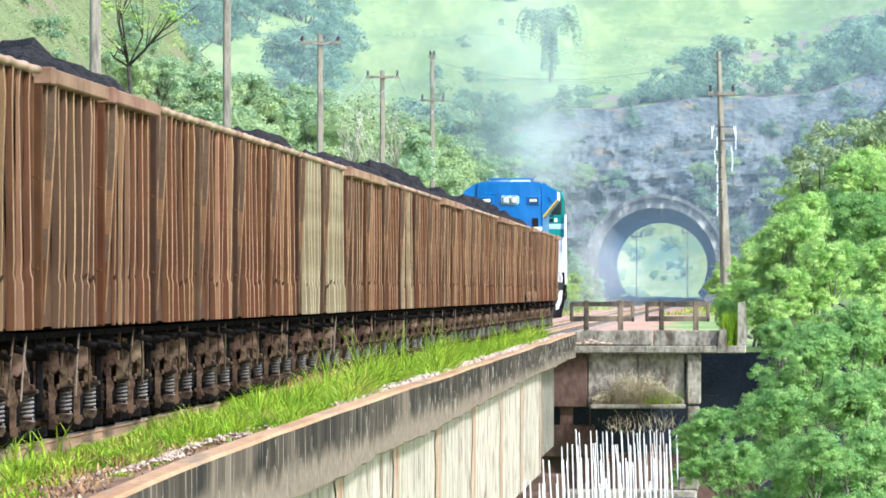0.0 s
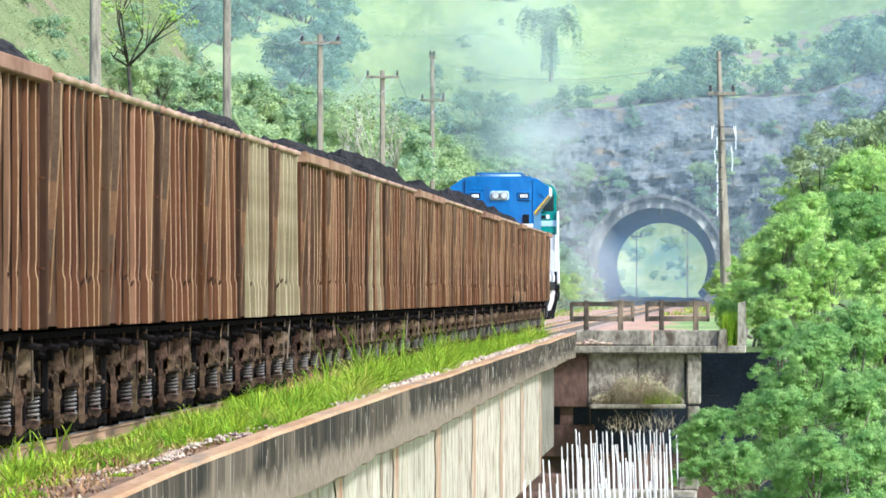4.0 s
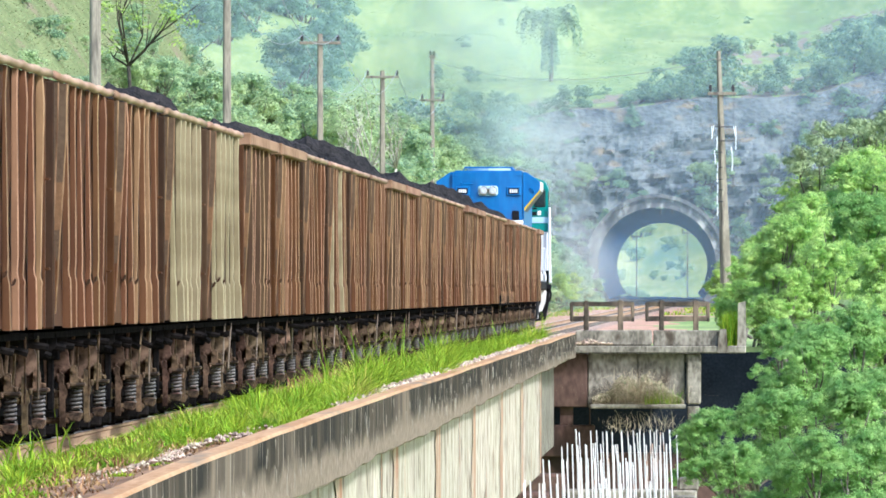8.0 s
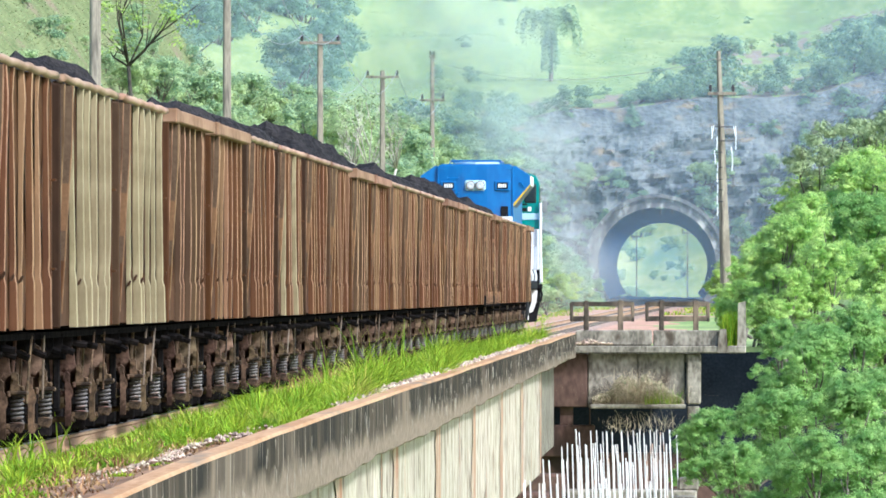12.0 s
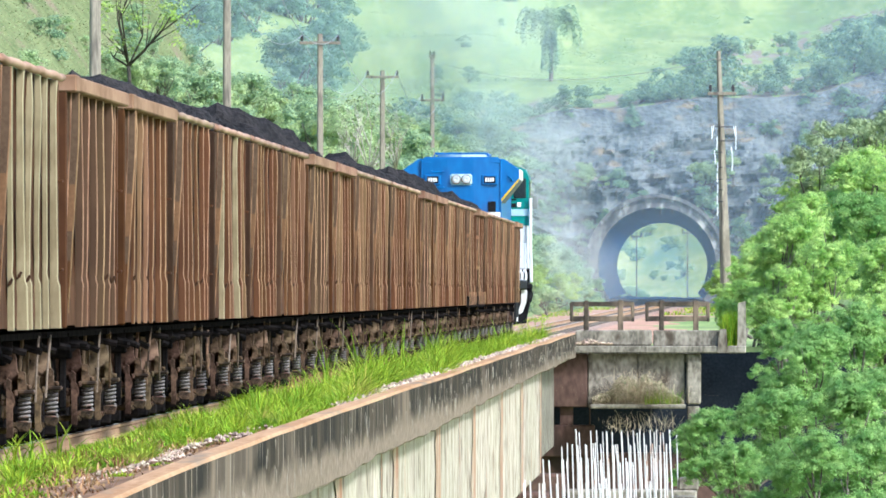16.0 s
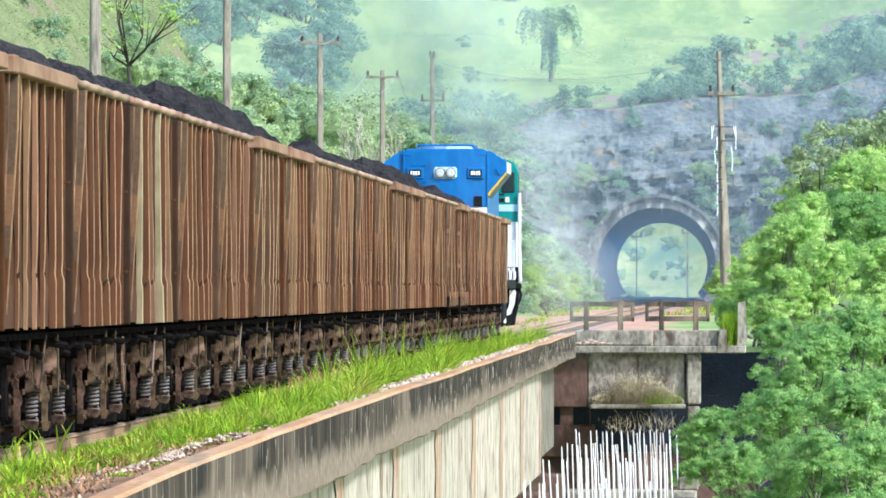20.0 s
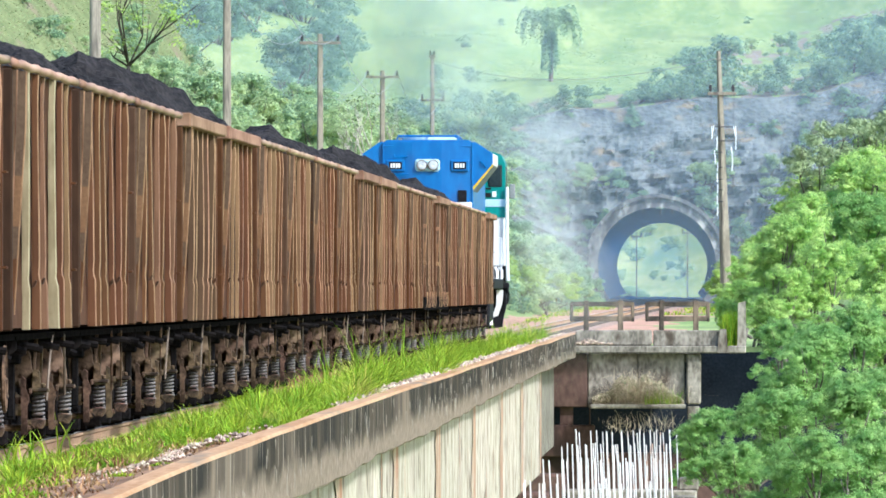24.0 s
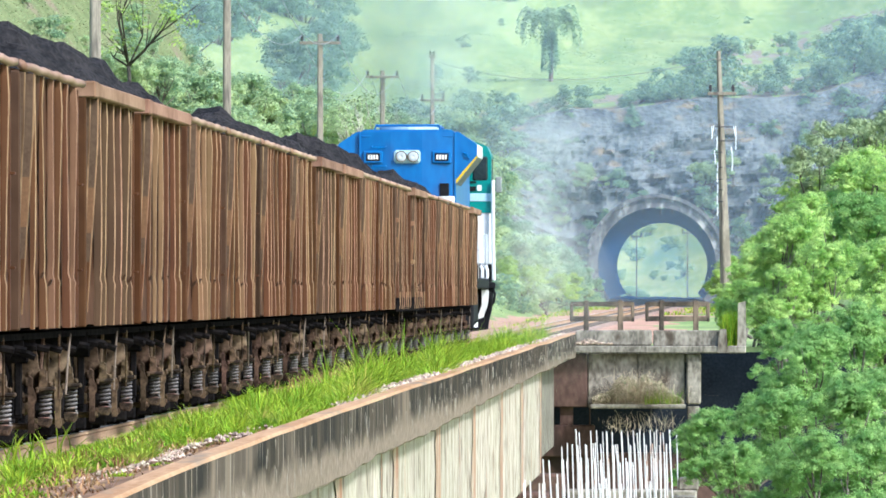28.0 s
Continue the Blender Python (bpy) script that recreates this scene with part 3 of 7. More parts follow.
def build_land():
    xs = [-4000, -1500, -600, -250, -130, -90, -70] + list(np.arange(-60, -17.9, 1.0)) + list(np.arange(-17.75, 12.01, 0.25)) + list(np.arange(13, 22.01, 1.0)) + [26, 34, 50, 90, 200, 600, 1500, 4000]
    rows, kinds = [], []

    def row(y, f, kind):
        rows.append([(x, y if not callable(y) else y(x), f(x)) for x in xs])
        kinds.append(kind)
    for y in (-4000, -1000, -300, -100, -40, 0, 30, 50, 62, 68, 74, 80, 90, 120, 160, 200, 240, 280, 320, 340, 352, 359.4, 360.2, 361.5, 366, 380, 395):
        row(y, lambda x, y=y: land(x, y), "ground")
    for y in np.arange(402, 799, 6.0):
        row(y, lambda x, y=y: land(x, y), "ground")
    for k in range(0, 53):
        q = k / 52.0

        def z(x, q=q):
            a, b = land(x, 800.0), land(x, 806.5)
            return a + (b - a) * q

        def yy(x, q=q):
            wx, wh = x + 1.6 * noise.noise((x * 0.5, q * 6, 31)) + 0.9 * noise.noise((x * 1.3, q * 17, 32)), q * 13 + 1.3 * noise.noise((x * 0.4, q * 7, 33)) + 0.6 * noise.noise((x * 1.2, q * 15, 34))
            block = noise.cell((wx * 0.42, wh * 0.75, 0.5)) * 0.6 + noise.cell((wx * 0.95 + 7, wh * 1.7, 3.5)) * 0.3
            return 800.0 + 6.5 * q ** 1.3 + (block + noise.noise((x * 0.35, q * 5, 1)) * 1.3 + noise.noise((x * 1.1, q * 14, 2)) * 0.8 + noise.noise((x * 0.15, q * 22, 6)) * 0.7) * math.sin(math.pi * min(q * 1.1, 1))
        row(yy, z, "cliff")
    for y in list(np.arange(810, 1034, 4.0)) + [1036.0]:
        row(y, lambda x, y=y: land(x, y), "hill")
    for k in range(1, 9):
        q = k / 8.0
        row(1036.0 + 10 * q, lambda x, q=q: land(x, 1036.0) * (1 - q) + far_land(x, 1046.0) * q, "back")
    for y in [1055, 1070] + list(np.arange(1085, 1500, 12.0)) + [1600, 2000, 3000, 5000]:
        row(y, lambda x, y=y: far_land(x, y), "hill")
    verts = [p for r in rows for p in r]
    faces, mats = [], []
    w = len(xs)
    for j in range(len(rows) - 1):
        for i in range(w - 1):
            q = (j * w + i, j * w + i + 1, (j + 1) * w + i + 1, (j + 1) * w + i)
            c = sum((Vector(verts[k]) for k in q), Vector()) / 4
            if kinds[j + 1] in ("cliff", "back") or kinds[j] in ("cliff",):
                wide = 1.0 if kinds[j] == "cliff" else 2.2
                if (c.x - TUNNEL[0]) ** 2 / 16.8 + max(c.z - 3.05, 0) ** 2 / 15.0 < wide:
                    continue
            kind = 0
            if kinds[j] == "cliff" and kinds[j + 1] == "cliff" and -14.5 + 3.0 * noise.noise((c.z * 0.35, 1, 8)) < c.x < 17 + 3 * noise.noise((c.z * 0.3, 4, 8)) and c.z > 1.2 + 1.6 * noise.noise((c.x * 0.4, c.z * 0.4, 8)):
                kind = 1
            if kinds[j] == "cliff" and kinds[j + 1] == "hill" and noise.noise((c.x * 0.7, 3, 40)) > -0.15:
                kind = 3
            bank = 18.0 + 0.29 * (1000 * c.x / c.y - 0.3) - 1000 * (c.z - EYE[2]) / c.y if c.y > 806 else 9
            if kinds[j] == "hill" and 0 < 1000 * c.x / c.y < 14 and c.y < 1000 and abs(bank + 0.5 * noise.noise((c.x * 0.5, 0, 44))) < 0.75 and noise.noise((c.x * 1.1, c.y * 0.12, 45)) > -0.05:
                kind = 3
            if kinds[j] == "hill" and 806 < c.y < 885 and 0.2 < c.x < 6.5 and noise.noise((c.x * 0.3, c.y * 0.1, 15)) > -0.2:
                kind = 3
            if kinds[j] == "hill" and 806 < c.y < 845 and noise.noise((c.x * 0.3, c.y * 0.12, 12)) > 0.02:
                kind = 3
            if kinds[j] == "ground" and abs(c.x - track_x(c.y)) < 4.5 + 2.0 * noise.noise((c.x * 0.2, c.y * 0.05, 4)) and c.y > 345:
                kind = 2
            if kinds[j] in ("ground", "cliff") and c.y > 540 and c.x < -25.5 + 1.5 * noise.noise((c.x * 0.2, c.y * 0.05, 16)):
                kind = 5
            if c.y > 1040:
                kind = 4
            faces.append(q)
            mats.append(kind)
    s = Shape()
    s.add(verts, faces)
    s.m = mats
    ob = part("ground", s, [PASTURE, ROCK, SOIL, DRY_EARTH, PALE_PASTURE, BANK], smooth=True)
    for poly in ob.data.polygons:
        if 799 < poly.center.y < 808.5 and -16 < poly.center.x < 18:
            poly.use_smooth = False
    tagged(ob, "green hillside pasture with a blasted rock cutting and red earth", "ground", kind="structure")


build_land()


# ---- the tunnel ----
def arch(wide, tall, foot, n=40):
    """Outline of a horseshoe opening, from foot to foot: half width, crown height, foot height."""
    pts = []
    for k in range(n + 1):
        a = radians(-38) + (math.pi + radians(76)) * k / n
        pts.append((math.cos(a) * wide, 3.05 + math.sin(a) * (tall - 3.05)))
    return [(x, max(z, foot)) for x, z in pts]


def build_tunnel():
    x0, y0, y1 = TUNNEL
    inner, outer = arch(3.72, 6.64, -0.2), arch(4.30, 7.26, -0.2)
    s = Shape()
    x1, rise_out = x0 - 0.87, 0.33
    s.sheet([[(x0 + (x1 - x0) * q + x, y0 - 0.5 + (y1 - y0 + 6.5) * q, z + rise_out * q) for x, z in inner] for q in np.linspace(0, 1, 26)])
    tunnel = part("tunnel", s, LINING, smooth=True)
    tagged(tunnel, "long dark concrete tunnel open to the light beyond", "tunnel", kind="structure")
    n = len(inner) - 1
    for k in range(0, n, 2):
        ring = Shape()
        q = [outer[k], outer[k + 1], outer[k + 2], inner[k + 2], inner[k + 1], inner[k]]
        ring.prism([(x0 + x, z) for x, z in q], 1, y0 - 0.75 + 0.06 * ((k // 2) % 2), y0 + 3.0)
        part("arch_stone", ring, PORTAL, tunnel)
    lip = Shape()
    hood, top = arch(4.28, 7.24, -0.2), arch(4.5, 7.48, -0.2)
    lip.prism([(x0 + x, z) for x, z in hood[8:-8]] + [(x0 + x, z) for x, z in top[8:-8]][::-1], 1, y0 - 0.95, y0 + 2.0)
    part("cornice", lip, PORTAL, tunnel)
    back = Shape()
    wide = arch(9.0, 13.0, -0.2)
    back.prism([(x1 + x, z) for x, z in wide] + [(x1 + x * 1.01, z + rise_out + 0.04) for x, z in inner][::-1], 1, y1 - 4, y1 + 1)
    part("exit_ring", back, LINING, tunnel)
    fl = Shape()
    fl.sheet([[(x0 + (x1 - x0) * q + dx, y0 - 1 + (y1 - y0 + 10) * q, 0.28 + 0.45 * q * q + dz) for dx, dz in ((-4.2, 0.3), (-2.6, 0.0), (0, 0.06), (2.6, 0.0), (4.2, 0.3))] for q in np.linspace(0, 1, 13)])
    part("tunnel_floor", fl, BALLAST, tunnel)
    heap = Shape()
    xs = np.linspace(-3.3, 3.3, 34)
    tops = [0.86 + 0.10 * noise.noise((x * 1.3, 2, 0)) + 0.14 * math.exp(-((x + 2.6) / 0.5) ** 2) + 0.05 * math.exp(-(x / 0.9) ** 2) for x in xs]
    heap.sheet([[(x1 + x, y1 - 12, 0.3) for x in xs], [(x1 + x, y1 - 10.5, t) for x, t in zip(xs, tops)], [(x1 + x, y1 - 9.5, t) for x, t in zip(xs, tops)], [(x1 + x, y1 - 8, 0.3) for x in xs]])
    part("spoil_heap", heap, LINING, tunnel, "low dark heap of spoil across the tunnel's far end")


build_tunnel()


# ---- the line ----
def build_track():
    for side, nm in ((-1, "rail_west"), (1, "rail_east")):
        s, head = Shape(), Shape()
        ys = [-120, 60, 200, 350, 420] + list(range(440, 1100, 20))
        prof = [(-0.065, -0.14), (0.065, -0.14), (0.065, -0.125), (0.014, -0.105), (0.014, -0.045), (0.034, -0.03), (0.034, -0.004), (-0.034, -0.004), (-0.034, -0.03), (-0.014, -0.045), (-0.014, -0.105), (-0.065, -0.125)]
        s.sheet([[(track_x(y) + side * 0.535 + px, y, bed_z(y) + pz) for px, pz in prof + prof[:1]] for y in ys])
        head.sheet([[(track_x(y) + side * 0.535 + px, y, bed_z(y) + 0.0) for px in (-0.03, 0.03)] for y in ys])
        rail = part(nm, s, RAIL)
        tagged(rail, "rusty steel running rail on sleepers", "rail", "rails of the line", "structure")
        part("rail_head", head, RAIL_TOP, rail, "polished rail head")
    rng = np.random.default_rng(4)
    far = Shape()
    for y in np.arange(-60, 1080, 0.62):
        x = track_x(y)
        far.box(x - 1.0 + rng.normal(0, .02), x + 1.0, y - 0.11, y + 0.11, bed_z(y) - 0.28, bed_z(y) - 0.14)
    tagged(part("sleepers", far, BARK), "weathered wooden sleepers under the rails", "sleepers", kind="stuff")
    bed = Shape()
    ys = list(range(352, 800, 16)) + [800]
    bed.sheet([[(track_x(y) + dx, y, bed_z(y) + dz) for dx, dz in ((-2.6, -0.5), (-1.5, -0.2), (1.5, -0.2), (2.6, -0.5))] for y in ys])
    tagged(part("ballast_bed", bed, BALLAST), "stony ballast bed of the railway line", "ballast", kind="structure")


build_track()

# ---- the bridge ----
KERB = [(60, -0.06), (85, -0.01), (117, 0.09), (184, 0.13), (347, 0.22), (352, 0.22)]
JOINTS = [62, 91, 117, 143.3, 168, 193, 220, 247, 272, 299]


def kerb_z(y):
    return rise(y, KERB)


def build_bridge():
    deck = Shape()
    ys = [60] + list(range(70, 351, 10)) + [351, 362]
    deck.sheet([[(x, y, z) for x, z in ((-9.55, -0.16), (-8.4, -0.17), (-7.9, -0.15), (-5.7, -0.15), (-4.9, -0.1), (-4.25, kerb_z(y) - 0.03))] for y in ys])
    bridge_deck = part("deck", deck, DECK_SOIL, smooth=True)
    tagged(bridge_deck, "earth and ballast covered concrete bridge deck", "bridge deck", kind="structure")
    slab = Shape()
    slab.box(-9.5, -4.35, 60, 351, -0.55, -0.3)
    part("deck_slab", slab, CONCRETE_GREY, bridge_deck)
    rng = random.Random(5)
    for side, x_out, x_in in (("east", -4.10, -4.31), ("west", -9.75, -9.43)):
        edge = Shape()
        rows = []
        y = 60.0
        while y < 348.5:
            y = min(y + 0.6, 348.6)
            zt = kerb_z(y) + 0.03 * noise.noise((y * 0.045, 2, 0))
            zb = -0.6 + 0.15 * smooth(150, 300, y) + 0.07 * noise.noise((y * 0.035, 0, 0)) + 0.055 * noise.noise((y * 0.17, 4, 0)) + 0.02 * noise.noise((y * 0.5, 6, 0))
            g = x_out - x_in
            j = 0.025 * noise.noise((y * 0.06, 7, 0))
            rows.append([(x_in, y, zb), (x_in, y, zt - 0.015), (x_in + 0.1 * g, y, zt), (x_out - 0.08 * g + j, y, zt), (x_out + j, y, zt - 0.03), (x_out + j * 0.5, y, (zt + 2 * zb) / 3 + 0.1 * noise.noise((y * 0.05, 9, 0)) + 0.03 * noise.noise((y * 0.17, 3, 0))), (x_out + j, y, zb + 0.02), (x_out - 0.08 * g, y, zb), (x_in, y, zb)])
        edge.sheet(rows)
        for i in range(len(edge.f)):
            edge.m[i] = 1 if i % 8 in (1, 2, 3) else 0
        k = part("kerb_" + side, edge, [KERB_FACE, CAPSTONE], smooth=False)
        tagged(k, "water-stained concrete bridge kerb with a dusty orange top", "kerb", "bridge kerbs", "structure")
    web = thing("bridge_girder", -4.34, 0, 0, "pale board-marked concrete bridge girder with rust streaks", "bridge girder", kind="structure")
    for a, b in zip(JOINTS, JOINTS[1:]):
        n = 8
        for i in range(n):
            y0, y1 = a + (b - a) * i / n, a + (b - a) * (i + 1) / n
            p = Shape()
            d = rng.uniform(-0.004, 0.004)
            p.box(-0.35 + d, d, y0 + 0.012, y1 - 0.012, -2.92, -0.4, 0.008)
            part("girder_panel", p, CONCRETE_PALE, web)
        w = 1.6
        st = Shape()
        st.sheet([[(0.016, b - w * (0.75 + 0.2 * math.sin(z * 5)), z) for z in (-0.55, -1.0, -1.6, -2.2, -2.9)], [(0.016, b - 0.03, z) for z in (-0.55, -1.0, -1.6, -2.2, -2.9)]])
        part("rust_run", st, RUST_STREAK, web, "long rust stain running down a joint")
        st = Shape()
        levels = (-0.55, -0.9, -1.3, -1.8, -2.3, -2.9)
        st.sheet([[(0.0145, b - rng.uniform(2.0, 3.6), z) for z in levels], [(0.0145, b - 0.02, z) for z in levels]])
        part("rust_wash", st, RUST_WASH, web, "broad faint rust wash beside a joint")
        for _ in range(3):
            c, hh = rng.uniform(a + 2, b - 2), rng.uniform(0.5, 1.6)
            st = Shape()
            z0 = rng.choice((-0.55, -2.9 + hh, -1.2))
            st.add([(0.017, c, z0), (0.017, c + rng.uniform(0.1, 0.5), z0 - 0.1), (0.017, c + 0.3, z0 - hh), (0.017, c + 0.12, z0 - hh)], [(0, 1, 2, 3)])
            part("rust_run", st, RUST_STREAK, web)
    core = Shape()
    core.box(-4.9, -0.38, 61, 350, -2.9, -0.42)
    part("girder_core", core, CONCRETE_GREY, web)
    low = Shape()
    low.box(-4.9, -1.2, 299, 351, -2.5, -0.5)
    part("girder_core", low, CONCRETE_RED, web)


build_bridge()


def build_lime_runs():
    """Thin pale runs of lime on the kerb's outer face."""
    rng = random.Random(15)
    s = Shape()
    for _ in range(230):
        y = 70 + 275 * rng.random() ** 0.9
        top = kerb_z(y) - rng.uniform(0.04, 0.45)
        h, w = rng.uniform(0.04, 0.22), 0.06 + y * y * 0.7e-5 * rng.uniform(0.4, 1.6)
        x = -4.062
        s.add([(x, y, top), (x, y + w, top - 0.01), (x, y + w * 0.8, top - h), (x, y + w * 0.3, top - h * 0.8)], [(0, 1, 2, 3)])
    tagged(part("lime_runs", s, LIME_RUN), "thin pale lime runs on the bridge kerb", "stains", kind="stuff")


build_lime_runs()


def build_pier(y, seed, rods):
    """A pier whose half towards the valley was never built on: starter bars stand up from it."""
    rng = random.Random(seed)
    pier = thing("bridge_pier", 0, y, 0, "earth-stained concrete pier with white starter bars standing on its unused half", "bridge pier", "bridge piers", "structure")
    cap = Shape()
    cap.box(-9.6, -3.75, -1.3, 1.3, -3.6, -2.93, 0.05)
    part("cap", cap, CONCRETE_RED, pier)
    low = Shape()
    low.box(-3.75, -0.66, -1.1, 1.1, -4.2, -3.3, 0.05)
    low.box(-1.1, -0.62, -0.9, 1.0, -3.31, -3.02, 0.04)
    part("unfinished_head", low, CONCRETE_GREY, pier)
    stem = Shape()
    stem.box(-9.0, -1.2, -0.9, 0.9, -15.0, -3.55, 0.08)
    part("stem", stem, CONCRETE_RED, pier)
    for i in range(rods):
        x = -3.48 + 2.35 * i / (rods - 1) + rng.uniform(-0.03, 0.03)
        for row, drop in ((0.55, 0.0), (-0.55, 0.0)) if i % 3 == 0 else ((0.55, 0.0),):
            b = Shape()
            h = -1.92 + rng.uniform(-0.06, 0.04) - drop - (0.28 if rng.random() < 0.12 else 0)
            dx = rng.uniform(-0.05, 0.01) - 0.03
            b.rod([(x, row, -3.4), (x + dx * 0.4, row, -2.7), (x + dx, row, h)], 0.0145, 6)
            part("starter_bar", b, REBAR, pier, "whitewashed steel starter bar")


for k, y in enumerate((220, 247, 272, 299)):
    build_pier(y, 20 + k, 20)


def build_abutment():
    y = 350.0
    ab = thing("abutment", 0, y, 0, "grey weathered concrete bridge abutment with dry brush on its ledge", "abutment", kind="structure")
    s = Shape()
    s.box(-4.12, -2.02, 0, 1.0, -0.13, 0.29, 0.03)
    part("parapet_beam", s, CONCRETE_GREY, ab)
    s = Shape()
    s.box(-1.98, -0.03, 0, 1.0, -0.15, 0.29, 0.03)
    part("parapet_beam", s, CONCRETE_GREY, ab)
    s = Shape()
    s.box(-4.16, 0.58, -0.2, 1.6, -0.34, -0.135, 0.03)
    part("bearing_slab", s, CONCRETE_GREY, ab)
    s = Shape()
    s.prism([(0.34, -0.33), (0.58, -0.33), (0.58, 1.10), (0.36, 1.04)], 1, -0.1, 0.5)
    part("end_post", s, CONCRETE_GREY, ab)
    s = Shape()
    s.prism([(-0.22, -0.33), (0.10, -0.33), (0.06, -0.02), (0.04, 0.33), (-0.14, 0.33)], 1, -0.25, 0.4)
    part("end_block", s, CONCRETE_GREY, ab)
    for x0, x1, mat in ((-9.4, -3.80, CONCRETE_RED), (-3.78, -2.42, CONCRETE_GREY), (-2.40, -1.12, CONCRETE_GREY)):
        s = Shape()
        s.box(x0, x1, 0.25, 1.5, -1.83, -0.35, 0.02)
        part("wall_panel", s, mat, ab)
    s = Shape()
    s.box(-1.06, -0.66, 0.0, 1.2, -1.75, -0.35, 0.04)
    s.box(-1.04, -0.70, 0.05, 1.1, -2.4, -1.80, 0.03)
    part("corner_pillar", s, CONCRETE_GREY, ab)
    for x0, x1 in ((-9.4, -5.02), (-4.55, -4.2), (-3.75, -3.72)):
        s = Shape()
        s.box(x0, x1, 0.45, 1.4, -2.35, -1.83)
        part("prop", s, CONCRETE_RED, ab)
    s = Shape()
    s.box(-9.4, -3.6, 0.2, 1.4, -3.2, -2.33, 0.03)
    part("lower_wall", s, CONCRETE_RED, ab)
    s = Shape()
    s.box(-3.72, -1.08, -0.9, 0.3, -1.86, -1.74, 0.03)
    part("ledge", s, CONCRETE_GREY, ab)
    # Back wall coloured near-black to give the gap its deep shade.
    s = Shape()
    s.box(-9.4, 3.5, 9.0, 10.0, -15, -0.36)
    part("back_wall", s, VOID_SHADE, ab)
    s = Shape()
    s.box(-9.4, -0.7, 1.6, 9.0, -0.6, -0.36)
    part("approach_slab", s, CONCRETE_GREY, ab)
    s = Shape()
    s.box(-9.4, 0.8, 0.6, 1.6, -15, -3.1)
    part("footing", s, CONCRETE_RED, ab)
    # two railing bays of cast concrete
    for x0 in (-4.26, -2.18):
        rail = thing("concrete_railing", x0, y + 0.25, 0.29, "weathered dark concrete railing bay on the abutment", "railing", "railing bays")
        for z0, z1 in ((0.66, 0.79), (0.25, 0.39)):
            s = Shape()
            s.box(0.0, 1.74, 0.03, 0.17, z0, z1, 0.015)
            part("rail_beam", s, CONCRETE_DARK, rail)
        for a, b in ((0.36, 0.50), (1.30, 1.45)):
            s = Shape()
            s.box(a, b, 0.0, 0.2, -0.03, 0.83, 0.02)
            part("post", s, CONCRETE_DARK, rail)
        for a, b in ((-0.02, 0.07), (1.66, 1.76)):
            s = Shape()
            s.box(a, b, 0.02, 0.18, 0.24, 0.78, 0.02)
            part("end_stub", s, CONCRETE_DARK, rail)


build_abutment()


# ---- ore wagons ----
WAGON_PITCH = 9.83
BODY_LEN = 9.05


def rib_mesh(name, seed, mat):
    """A pressed side rib with a square flank and a worn lip toned bright as its highlight: nearly straight above,
    stepped out below a crease left by years of unloading.
    """
    rng = random.Random(seed)
    s = Shape()
    rows = []
    kink = rng.uniform(1.42, 1.50)
    step, ridge = rng.uniform(0.002, 0.012), rng.choice((0.0, 0.002, 0.005, 0.010))
    bend, phase, slope = rng.uniform(0.001, 0.010), rng.uniform(0, 6.28), rng.uniform(-0.024, 0.024)
    depth = rng.choice((0.036, 0.041, 0.046, 0.052, 0.057))
    levels = sorted([1.085 + 1.955 * k / 18 for k in range(19)] + [kink + d for d in (-0.05, -0.025, -0.01, 0.0, 0.012, 0.03, 0.055)])
    for z in levels:
        o = bend * math.sin(z * 2.6 + phase) + slope * (z - 2.0) + ridge * math.exp(-((z - kink) / 0.022) ** 2)
        o += step * smooth(kink + 0.012, kink - 0.03, z) - 0.006 * math.exp(-((z - kink - 0.05) / 0.03) ** 2)
        d = max(depth + o * min((3.06 - z) * 4, 1), 0.02)
        yo = 0.012 * math.sin(z * 2 + phase)
        rows.append([(q * d, yo + y, z) for q, y in ((0, -0.085), (0.3, -0.08), (0.91, -0.06), (1.0, -0.045), (1.0, 0.045), (0.91, 0.06), (0, 0.085))])
    s.sheet(rows)
    # Lip coloured lighter than the flank, as if it caught the light.
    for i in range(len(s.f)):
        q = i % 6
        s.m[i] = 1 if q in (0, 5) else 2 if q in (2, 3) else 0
    return mesh_of(name, s, [CREAM_SHADED if mat is CREAM else mat, CREAM_SHADED if mat is CREAM else mat, CREAM if mat is CREAM else WORN_LIT], False)


def spring_mesh():
    s = Shape()
    turns, seg = 5.5, 11
    pts = [(0.043 * math.cos(2 * math.pi * k / seg), 0.043 * math.sin(2 * math.pi * k / seg), 0.185 * k / (turns * seg)) for k in range(int(turns * seg) + 1)]
    s.rod(pts, 0.0125, 5)
    s.spin([(0, 0), (0, 0.06), (0.012, 0.06), (0.012, 0)], 2, (0, 0, -0.02), 12)
    s.spin([(0, 0), (0, 0.06), (0.012, 0.06), (0.012, 0)], 2, (0, 0, 0.19), 12)
    return mesh_of("spring", s, SPRING, True)


